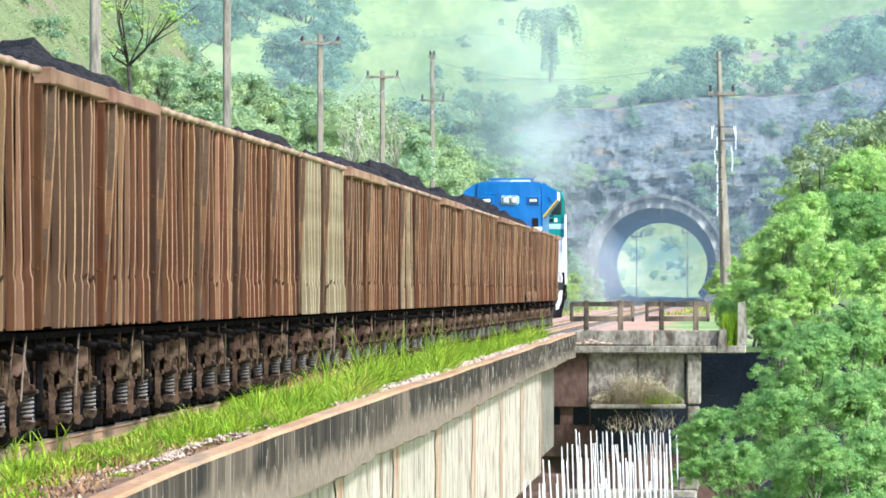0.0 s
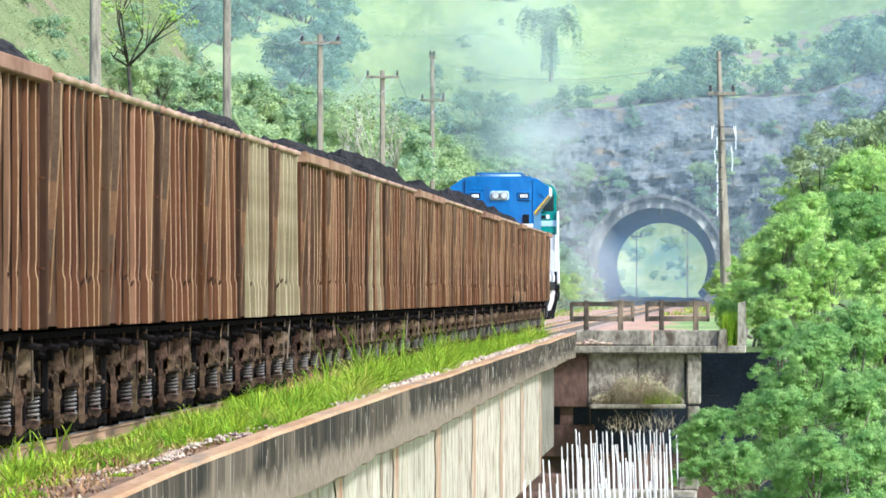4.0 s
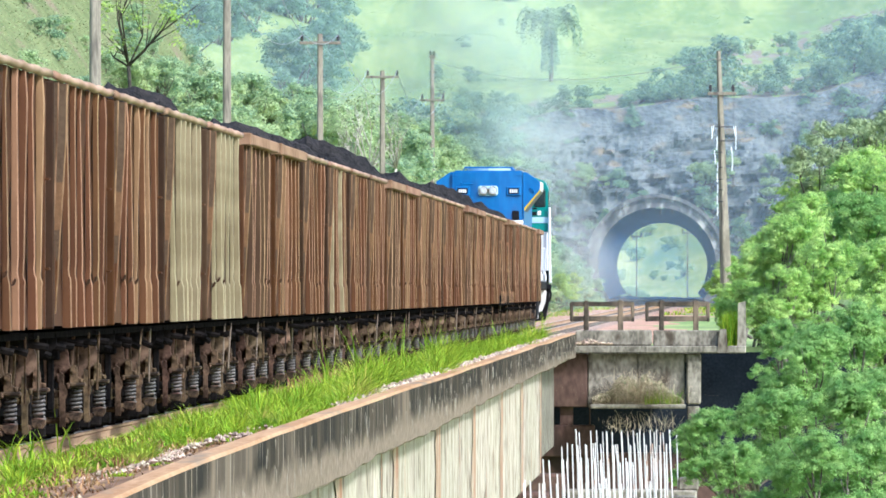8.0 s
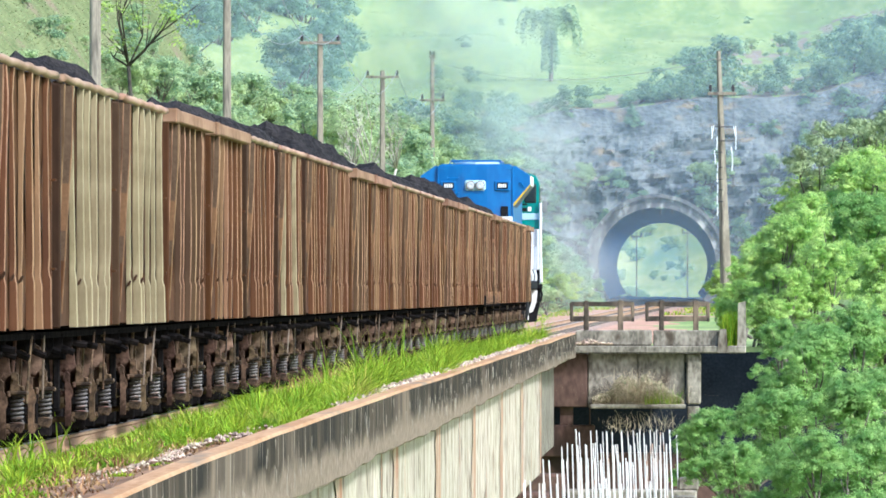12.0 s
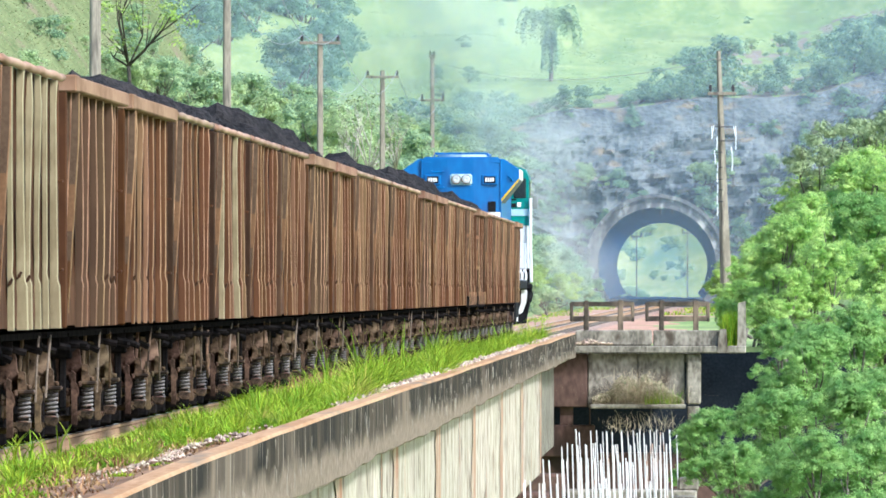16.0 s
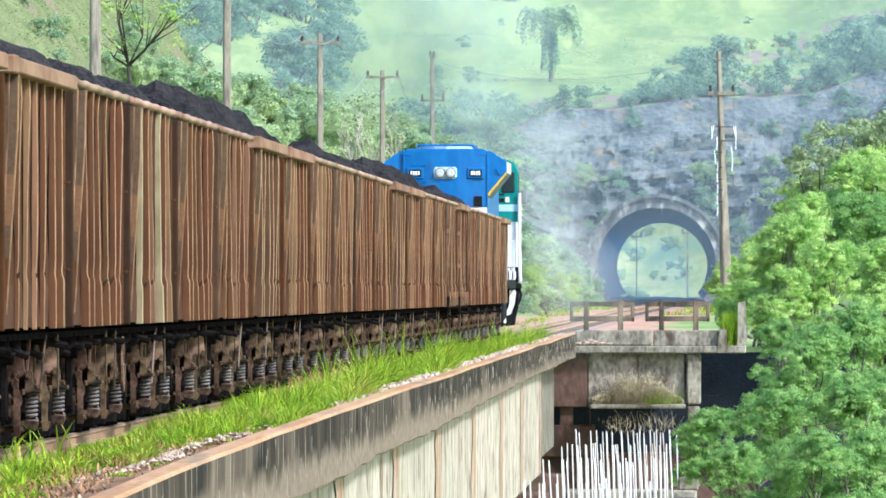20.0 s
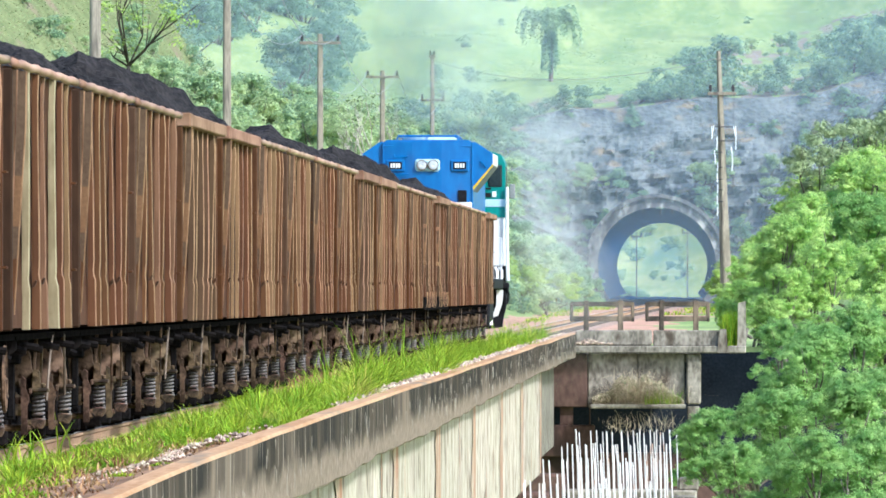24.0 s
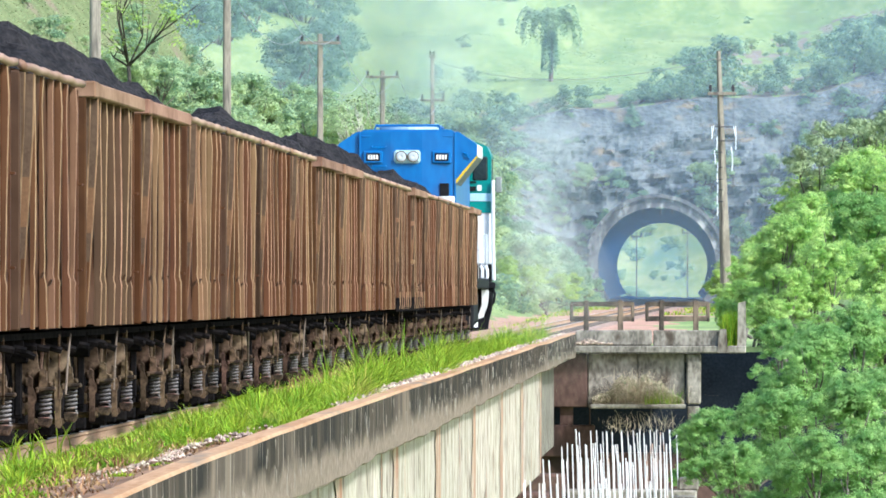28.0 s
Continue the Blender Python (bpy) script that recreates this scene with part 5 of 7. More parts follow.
def build_train():
    """32 wagons in front of the pushing locomotive; returns each with its place along the line at the end."""
    base = {
        ("rust", 0): wagon_template("tube", RUST, [RUST], CHORD_SHEEN, 1),
        ("rust", 1): wagon_template("tube", RUST, [RUST, RUST, RUST_ORANGE, RUST, RUST, RUST_ORANGE], CHORD_SHEEN, 2),
        ("dark", 0): wagon_template("box", RUST, [RUST_OLIVE], CHORD, 3),
        ("dark", 1): wagon_template("box", RUST, [RUST, RUST_ORANGE, RUST_ORANGE, RUST, RUST, RUST], CHORD, 4),
        ("cream", 0): wagon_template("tube", RUST, [CREAM], CHORD_SHEEN, 5),
        ("cream", 1): wagon_template("tube", RUST, [CREAM, CREAM, CREAM], CHORD_SHEEN, 6),
        ("orange", 0): wagon_template("tube", RUST, [RUST, RUST_ORANGE, RUST_ORANGE, RUST_ORANGE, RUST, RUST], CHORD_SHEEN, 7),
        ("orange", 1): wagon_template("tube", RUST, [RUST, RUST, RUST_ORANGE, RUST, RUST_ORANGE, RUST], CHORD_SHEEN, 8),
        ("orange", 2): wagon_template("tube", RUST, [CREAM, RUST, RUST_ORANGE], CHORD_SHEEN, 9, True),
        ("rust", 3): wagon_template("tube", RUST, [RUST, RUST_OLIVE], CHORD_SHEEN, 10, rungs=True),
        ("dark", 3): wagon_template("box", RUST, [RUST_OLIVE, RUST], CHORD, 11, rungs=True)}
    ores = [ore_mesh(k) for k in range(6)]
    low = [ore_mesh(10 + k, 0.6) for k in range(3)] + [ore_mesh(14 + k, 0.9) for k in range(3)]
    # from the locomotive forwards, in close-coupled pairs
    order = ["dark", "rust", "orange", "rust", "rust", "dark", "rust", "orange", "orange", "dark", "dark", "orange", "rust", "rust", "orange", "dark", "dark",
             "rust", "rust", "orange", "rust", "dark", "dark", "cream", "cream", "orange", "rust", "rust", "rust", "dark", "dark", "orange", "rust", "rust"]
    out, used = [], set()
    for k, kind in enumerate(order):
        y = 261.9 - WAGON_PITCH * k
        key = (kind, 2 if k == 19 else 3 if k in (5, 6) else k % 2)
        if key in used:
            w = copy_thing(base[key], pose(TRACK_X, y, 0))
        else:
            w = base[key]
            w.location = (TRACK_X, y, 0)
            used.add(key)
        tagged(w, WAGON_LABEL[kind], "ore wagon", "wagons of the train")
        load = new("ore_load", low[k % 3] if k in (25, 26) else low[3 + k % 3] if 19 <= k <= 24 else ores[(k * 5 + k // 3) % 6])
        load.location = (TRACK_X, y, 0)
        tagged(load, "heaped black iron ore in an open wagon", "ore", "ore loads", "stuff")
        out += [(w, y), (load, y)]
    for key in base:
        if key not in used:
            raise ValueError(key)
    return out


TRAIN = build_train()


# ---- the pushing locomotive, seen from its long-hood end ----
def build_loco():
    lo = new("locomotive")
    lo.location = (TRACK_X, 272.6, 0)
    tagged(lo, "blue diesel locomotive with a teal cab, pushing the train", "locomotive")
    s = Shape()
    s.box(-1.48, 1.48, 0.25, 20.3, 1.42, 1.66, 0.03)
    part("frame", s, BLACK, lo)
    s = Shape()
    s.box(-1.45, 1.45, 0.0, 0.26, 0.55, 1.75, 0.04)
    part("pilot_plate", s, BLACK, lo)
    # hood: chamfered box, end slightly peaked
    s = Shape()
    hx = 1.04
    prof = [(-hx, 1.66), (hx, 1.66), (hx, 4.78), (hx - 0.1, 4.86), (-hx + 0.1, 4.86), (-hx, 4.78)]
    s.prism(prof, 1, 1.05, 16.2)
    s.add([(x, y, z) for z in (1.7, 4.80) for x, y in ((-hx + 0.02, 1.05), (-0.36, 0.97), (0.32, 0.97), (hx - 0.02, 1.05))], [(0, 1, 5, 4), (1, 2, 6, 5), (2, 3, 7, 6), (4, 5, 6, 7)])
    part("hood", s, BLUE, lo)
    s = Shape()
    for z in (4.70, 2.2):
        s.box(-hx - 0.012, hx + 0.012, 1.02, 1.07, z, z + 0.03, 0.005)
    for x in (-hx, hx - 0.03):
        s.box(x, x + 0.035, 1.015, 1.06, 1.7, 4.80, 0.005)
    part("hood_seam", s, BLUE, lo)
    # radiator wings
    for side in (-1, 1):
        s = Shape()
        out = [(side * hx, 4.82), (side * 1.12, 4.80), (side * 1.50, 4.54), (side * 1.50, 4.28), (side * hx, 3.72)]
        s.prism(out, 1, 1.10, 6.2)
        wing = part("radiator_wing", s, BLUE, lo)
        s = Shape()
        s.add([(side * 1.505, 1.085, 4.31), (side * 1.505, 1.085, 4.27), (side * hx, 1.085, 3.72), (side * hx, 1.085, 3.77)], [(0, 1, 2, 3)])
        s.prism([(side * 1.51, 4.31), (side * 1.51, 4.265), (side * (hx + 0.01), 3.70), (side * (hx + 0.01), 3.745)], 1, 1.06, 1.11)
        part("yellow_edge", s, YELLOW, wing, "yellow warning stripe")
        s = Shape()
        s.prism([(side * 1.505, 4.27), (side * 1.505, 4.25), (side * (hx + 0.01), 3.68), (side * (hx + 0.01), 3.71)], 1, 1.2, 6.2)
        part("radiator_grille", s, STEEL_GREY, wing)
        s = Shape()
        s.box(side * 1.505 - 0.02, side * 1.505 + 0.02, 1.2, 6.1, 4.27, 4.54, 0.01)
        part("wing_plate", s, WHITE, wing)
    # roof rack and fans
    s = Shape()
    s.rod([(-0.72, 1.3, 4.84), (-0.68, 1.3, 4.95), (0.68, 1.3, 4.95), (0.72, 1.3, 4.84)], 0.025, 6)
    s.rod([(-0.72, 5.6, 4.84), (-0.68, 5.6, 4.95), (0.68, 5.6, 4.95), (0.72, 5.6, 4.84)], 0.025, 6)
    for x in (-0.68, 0.0, 0.68):
        s.rod([(x, 1.3, 4.95), (x, 5.6, 4.95)], 0.02, 5)
    part("roof_frame", s, BLUE, lo)
    for y in (2.4, 4.4):
        s = Shape()
        s.spin([(0, 0), (0, 0.6), (0.09, 0.6), (0.09, 0.52), (0.04, 0.5), (0.04, 0)], 2, (0, y, 4.85), 24)
        part("roof_fan", s, BAND, lo)
    s = Shape()
    s.box(-0.35, 0.35, 9.0, 10.0, 4.8, 5.0, 0.04)
    part("exhaust_stack", s, BLACK, lo)
    # headlight and number boards
    s = Shape()
    s.box(-0.29, 0.29, 0.92, 1.0, 4.13, 4.42, 0.05)
    hl = part("headlight", s, BAND, lo, "twin headlight in a pale housing")
    for x in (-0.13, 0.13):
        s = Shape()
        s.spin([(0.0, 0.0), (-0.02, 0.04), (-0.015, 0.10), (0.0, 0.115)], 1, (x, 0.905, 4.275), 20)
        part("lamp", s, LENS, hl, smooth=True)
        s = Shape()
        s.spin([(0.02, 0.11), (-0.03, 0.11), (-0.03, 0.125), (0.02, 0.125)], 1, (x, 0.91, 4.275), 20)
        part("lamp_rim", s, MARK_GREY, hl)
    for x in (-0.74, 0.74):
        s = Shape()
        s.box(x - 0.21, x + 0.21, 0.955, 1.06, 4.13, 4.40, 0.02)
        nb = part("number_board", s, BLUE, lo)
        s = Shape()
        s.box(x - 0.15, x + 0.15, 0.944, 0.962, 4.18, 4.35, 0.01)
        part("board_face", s, BLACK, nb)
        s = Shape()
        for k in range(4):
            s.box(x - 0.112 + 0.06 * k, x - 0.112 + 0.06 * k + 0.042, 0.936, 0.950, 4.215, 4.315)
        part("pale_bar", s, WHITE, nb)
    # rungs, door hatch, latches on the hood end
    for z in (4.06, 4.47):
        s = Shape()
        s.rod([(-0.76, 1.03, z + 0.04), (-0.76, 0.94, z), (-0.46, 0.94, z), (-0.46, 1.03, z + 0.04)], 0.014, 6)
        part("hand_rung", s, BLUE, lo)
    for x, z in ((-1.28, 4.28), (1.28, 4.28)):
        s = Shape()
        s.rod([(x - 0.06, 1.09, z + 0.08), (x, 1.04, z + 0.05), (x + 0.06, 1.09, z - 0.05)], 0.02, 5)
        part("hand_rung", s, BLUE, lo)
    s = Shape()
    s.box(0.70, 0.90, 0.975, 1.06, 3.36, 3.70, 0.01)
    part("hatch", s, BLACK, lo, "dark recessed hatch")
    s = Shape()
    s.box(-1.02, 1.02, 0.955, 1.04, 3.10, 3.42, 0.01)
    part("white_band", s, WHITE, lo)
    # cab at the far end
    s = Shape()
    cabp = [(-1.52, 3.16), (1.52, 3.16), (1.52, 4.45), (1.42, 4.68), (1.1, 4.80), (-1.1, 4.80), (-1.42, 4.68), (-1.52, 4.45)]
    s.prism(cabp, 1, 16.6, 19.4)
    cab = part("cab", s, TEAL, lo, "teal green driver's cab")
    s = Shape()
    s.box(-1.5, 1.5, 16.62, 19.6, 1.98, 3.17, 0.03)
    part("cab_base", s, WHITE, lo)
    s = Shape()
    s.box(-1.52, 1.52, 16.56, 19.5, 1.60, 1.985, 0.02)
    part("cab_sill", s, BLACK, lo)
    for x0, x1, z0, z1, m in ((1.20, 1.30, 3.66, 3.79, WHITE), (1.02, 1.17, 3.66, 3.76, BLACK), (1.02, 1.18, 3.84, 3.88, BLACK)):
        s = Shape()
        s.box(x0, x1, 16.575, 16.60, z0, z1, 0.004)
        part("notice_plate", s, m, cab)
    s = Shape()
    s.box(-1.525, 1.525, 16.585, 19.3, 3.42, 3.60, 0.005)
    part("pale_band", s, BAND, cab)
    for side in (-1, 1):
        s = Shape()
        s.box(side * 1.27 - 0.17, side * 1.27 + 0.17, 16.57, 16.62, 3.90, 4.44, 0.03)
        part("rear_window", s, GLASS_DARK, cab)
        s = Shape()
        s.box(side * 1.52 - 0.012, side * 1.52 + 0.012, 17.2, 18.6, 3.8, 4.4, 0.01)
        part("side_window", s, GLASS_DARK, cab)
        s = Shape()
        s.box(side * 1.68 - 0.07, side * 1.68 + 0.07, 17.0, 17.06, 3.62, 3.98, 0.02)
        s.rod([(side * 1.52, 17.05, 3.8), (side * 1.66, 17.03, 3.8)], 0.02, 5)
        part("mirror", s, STEEL_GREY, cab)
        # rails along the walkway
        s = Shape()
        for y in (0.5, 3.0, 6.0, 9.0, 12.0, 15.0, 16.4):
            s.rod([(side * 1.44, y, 1.66), (side * 1.44, y, 2.65)], 0.009, 6)
        s.rod([(side * 1.44, 0.5, 2.65), (side * 1.44, 16.4, 2.65)], 0.009, 6)
        part("handrail", s, WHITE, lo)
        s = Shape()
        s.rod([(side * 1.585, 16.5, 1.62), (side * 1.565, 16.5, 2.5), (side * 1.565, 16.5, 3.9)], 0.042, 6)
        part("grab_pole", s, WHITE, lo)
        # steps
        s = Shape()
        s.prism([(side * 0.9, 1.62), (side * 1.50, 1.62), (side * 1.57, 1.40), (side * 1.53, 0.95), (side * 1.47, 0.72), (side * 1.44, 0.50), (side * 1.05, 0.45), (side * 0.9, 0.6)], 1, 16.5, 17.4)
        part("step_well", s, BLACK, lo)
        s = Shape()
        s.prism([(side * 1.31, 1.40), (side * 1.45, 1.41), (side * 1.48, 1.36), (side * 1.45, 1.06), (side * 1.35, 0.78), (side * 1.19, 0.72), (side * 1.31, 1.05)], 1, 16.3, 16.36)
        part("step_guard", s, WHITE, lo, "slanted white step guard")
        for x in (1.31, 1.42):
            s = Shape()
            s.rod([(side * (x - 0.03), 16.5, 1.95), (side * (x + 0.02), 16.46, 1.85), (side * (x + 0.02), 16.46, 1.70), (side * (x - 0.03), 16.5, 1.62), (side * (x - 0.05), 16.5, 1.50)], 0.034, 8)
            part("sand_pipe", s, WHITE, lo)
        s = Shape()
        s.box(min(side * 1.46, side * 1.62), max(side * 1.46, side * 1.62), 16.4, 16.7, 1.42, 1.58, 0.03)
        s.rod([(side * 1.56, 16.45, 1.44), (side * 1.61, 16.45, 1.30), (side * 1.58, 16.45, 1.12), (side * 1.52, 16.45, 1.04)], 0.03, 6)
        s.rod([(side * 1.50, 16.42, 1.36), (side * 1.54, 16.42, 1.18), (side * 1.50, 16.42, 0.92)], 0.025, 6)
        part("sand_box", s, BLACK, lo)
        s = Shape()
        for k in range(4):
            s.box(min(side * 1.1, side * 1.42), max(side * 1.1, side * 1.42), 0.02, 0.32, 0.5 + 0.3 * k, 0.53 + 0.3 * k, 0.005)
        part("step", s, BLACK, lo)
        s = Shape()
        s.box(min(side * 0.9, side * 1.30), max(side * 0.9, side * 1.30), 7.6, 13.0, 0.6, 1.42, 0.1)
        part("fuel_tank", s, BLACK, lo)
        s = Shape()
        s.spin([(0, 0.0), (0, 0.17), (1.6, 0.17), (1.6, 0)], 1, (side * 1.15, 5.6, 1.2), 12)
        part("air_tank", s, BLACK, lo)
    # trucks
    for y in (3.4, 16.6):
        s = Shape()
        for side in (-1, 1):
            s.prism([(-2.6, 0.75), (-2.4, 1.0), (2.4, 1.0), (2.6, 0.75), (2.0, 0.55), (1.2, 0.7), (0.6, 0.5), (-0.6, 0.5), (-1.2, 0.7), (-2.0, 0.55)], 0, side * 1.0 - 0.08, side * 1.0 + 0.08)
        s.box(-1.0, 1.0, -0.3, 0.3, 0.7, 1.3, 0.05)
        tr = part("truck", s, BLACK, lo, at=(0, y, 0))
        for dy in (-1.75, -0.6, 0.6, 1.75):
            part("wheelset", MESH["wheelset"], None, tr, at=(0, dy, 0.45))
        for side in (-1, 1):
            for dy in (-1.15, 1.15):
                s = Shape()
                s.spin([(-0.05, 0), (-0.05, 0.1), (0.3, 0.1), (0.3, 0)], 2, (side * 1.14, dy, 0.6), 10)
                part("damper", s, WHITE, tr)
    s = Shape()
    s.box(-0.12, 0.12, -0.5, 0.1, 0.75, 1.0, 0.03)
    part("coupler", s, CAST, lo)
    return lo


LOCO = build_loco()
TRAIN.append((LOCO, 272.6))


# ---- poles and wires ----
def pole(x, y, z, height, base, top, arms, label, group="line poles", lean=0.0, turn=0.0):
    p = thing("utility_pole", x, y, z, label, "utility pole", group)
    s = Shape()
    rows = []
    for k in range(9):
        q = k / 8
        r = (base + (top - base) * q) / 2
        rows.append([(lean * q + r * (a * math.cos(turn) - b * 0.8 * math.sin(turn)), r * (a * math.sin(turn) + b * 0.8 * math.cos(turn)), -1.0 + (height + 1.0) * q) for a, b in ((-1, -0.75), (-0.75, -1), (0.75, -1), (1, -0.75), (1, 0.75), (0.75, 1), (-0.75, 1), (-1, 0.75), (-1, -0.75))])
    s.sheet(rows)
    s.box(lean - top / 2, lean + top / 2, -top * 0.4, top * 0.4, height - 0.01, height + 0.02, 0.005)
    part("shaft", s, POLE, p)
    for h, half, shift in arms:
        s = Shape()
        s.box(-half + shift, half + shift, -top * 0.4 - 0.1, -top * 0.4, h - 0.06, h + 0.06, 0.01)
        part("crossarm", s, POLE, p)
        for x1 in (-half + shift + 0.1, half + shift - 0.1):
            s = Shape()
            s.spin([(0, 0.02), (0.06, 0.05), (0.09, 0.09), (0.12, 0.05), (0.17, 0.085), (0.2, 0.05), (0.26, 0.05), (0.28, 0)], 2, (x1, -top * 0.4 - 0.05, h + 0.06), 8)
            part("insulator", s, INSULATOR, p)
    return p


def wire(points, r=0.012):
    s = Shape()
    s.rod(points, r, 5)
    tagged(part("wire", s, WIRE), "sagging overhead wire between poles", "wire", "overhead wires")


def sag(a, b, drop, n=10):
    return [tuple(a[i] + (b[i] - a[i]) * k / n - (drop * 4 * (k / n) * (1 - k / n) if i == 2 else 0) for i in range(3)) for k in range(n + 1)]


def build_poles():
    lab = "tall weathered concrete pole with a crossarm beside the railway"
    spots = [(312, -15.5, 11.5, 0.32, 0.22, [(11.2, 0.9, 0)]), (401, -15.75, 13.2, 0.28, 0.21, [(12.9, 0.9, 0)]),
             (510, -16.28, 11.7, 0.27, 0.19, [(11.35, 0.82, 0)]), (624, -16.85, 12.2, 0.27, 0.2, [(11.9, 0.82, 0)]), (700, -16.15, 14.4, 0.27, 0.18, [(11.9, 0.68, 0.02), (14.3, 0.2, 0)])]
    tops = []
    for y, x, top, b, t, arms in spots:
        z = land(x, y) if y > 352 else -0.4
        pole(x, y, z, top - z, b, t, [(h - z, w, sft) for h, w, sft in arms], lab, turn=radians(18))
        tops.append((x, y, arms[0][0] + 0.3, arms[0][1] - 0.1))
    for (xa, ya, za, wa), (xb, yb, zb, wb) in zip(tops[1:], tops[2:]):
        for side in (-1, 1):
            wire(sag((xa + side * wa, ya - 0.1, za), (xb + side * wb, yb - 0.1, zb), 1.7, 16))
    # the tall pole by the tunnel, with cable pipes down its sides
    x, y = 0.12, 480.0
    p = pole(x, y, 0.0, 10.45, 0.46, 0.13, [(8.84, 0.53, -0.24)], "tall tapering concrete pole with white cable pipes and a crossarm", "line poles", -0.36, radians(40))
    # sealing ends and cable pipes, the ones towards the bridge reaching further down
    runs = [(-0.62, 7.60, -0.61, 7.11), (-0.55, 7.62, -0.60, 7.30), (-0.42, 7.20, -0.44, 6.71), (-0.52, 6.70, -0.49, 6.19), (0.28, 7.62, 0.29, 6.72), (0.20, 7.60, 0.27, 7.25), (0.11, 6.82, 0.16, 6.35), (0.16, 6.35, 0.14, 5.92)]
    runs += [(-0.40 - 0.02 * (k % 2), 6.24 - 0.42 * k, -0.41, 5.90 - 0.42 * k) for k in range(5)]
    for xa, za, xb, zb in runs:
        s = Shape()
        s.rod([(xa, -0.22, za), ((xa + xb) / 2 + 0.012, -0.22, (za + zb) / 2), (xb, -0.22, zb)], 0.021, 6)
        part("cable_pipe", s, PIPE_WHITE, p, "white cable pipe on a bracket")
    for xa, xb, z in ((-0.64, 0.32, 7.58), (-0.5, 0.34, 7.05), (-0.54, -0.2, 6.62), (-0.46, -0.2, 6.05), (-0.44, -0.2, 5.6), (-0.44, -0.2, 5.2), (-0.42, -0.18, 4.75)):
        s = Shape()
        s.box(xa, xb, -0.22, -0.16, z - 0.022, z + 0.022, 0.005)
        part("bracket", s, INSULATOR, p)
    for dx in (-0.64, 0.22):
        s = Shape()
        s.rod([(dx, -0.15, 7.6), (dx, -0.15, 8.82)], 0.011, 5)
        part("drop_wire", s, INSULATOR, p)
    s = Shape()
    s.box(-0.46, -0.26, -0.14, -0.06, 10.1, 10.16, 0.005)
    part("crossarm", s, POLE, p)
    wire(sag((x - 0.3, y, 10.2), (-16.4, 700, 14.2), 1.0))
    # thin poles beyond the tunnel
    for u, yy, tall in ((-7.4, 1062.0, 6.4), (-3.15, 1066.0, 6.6)):
        pole(u, yy, far_land(u, yy) - 0.5, tall, 0.14, 0.1, [(tall - 0.4, 0.5, 0)], "distant grey pole beyond the tunnel", "line poles")


build_poles()


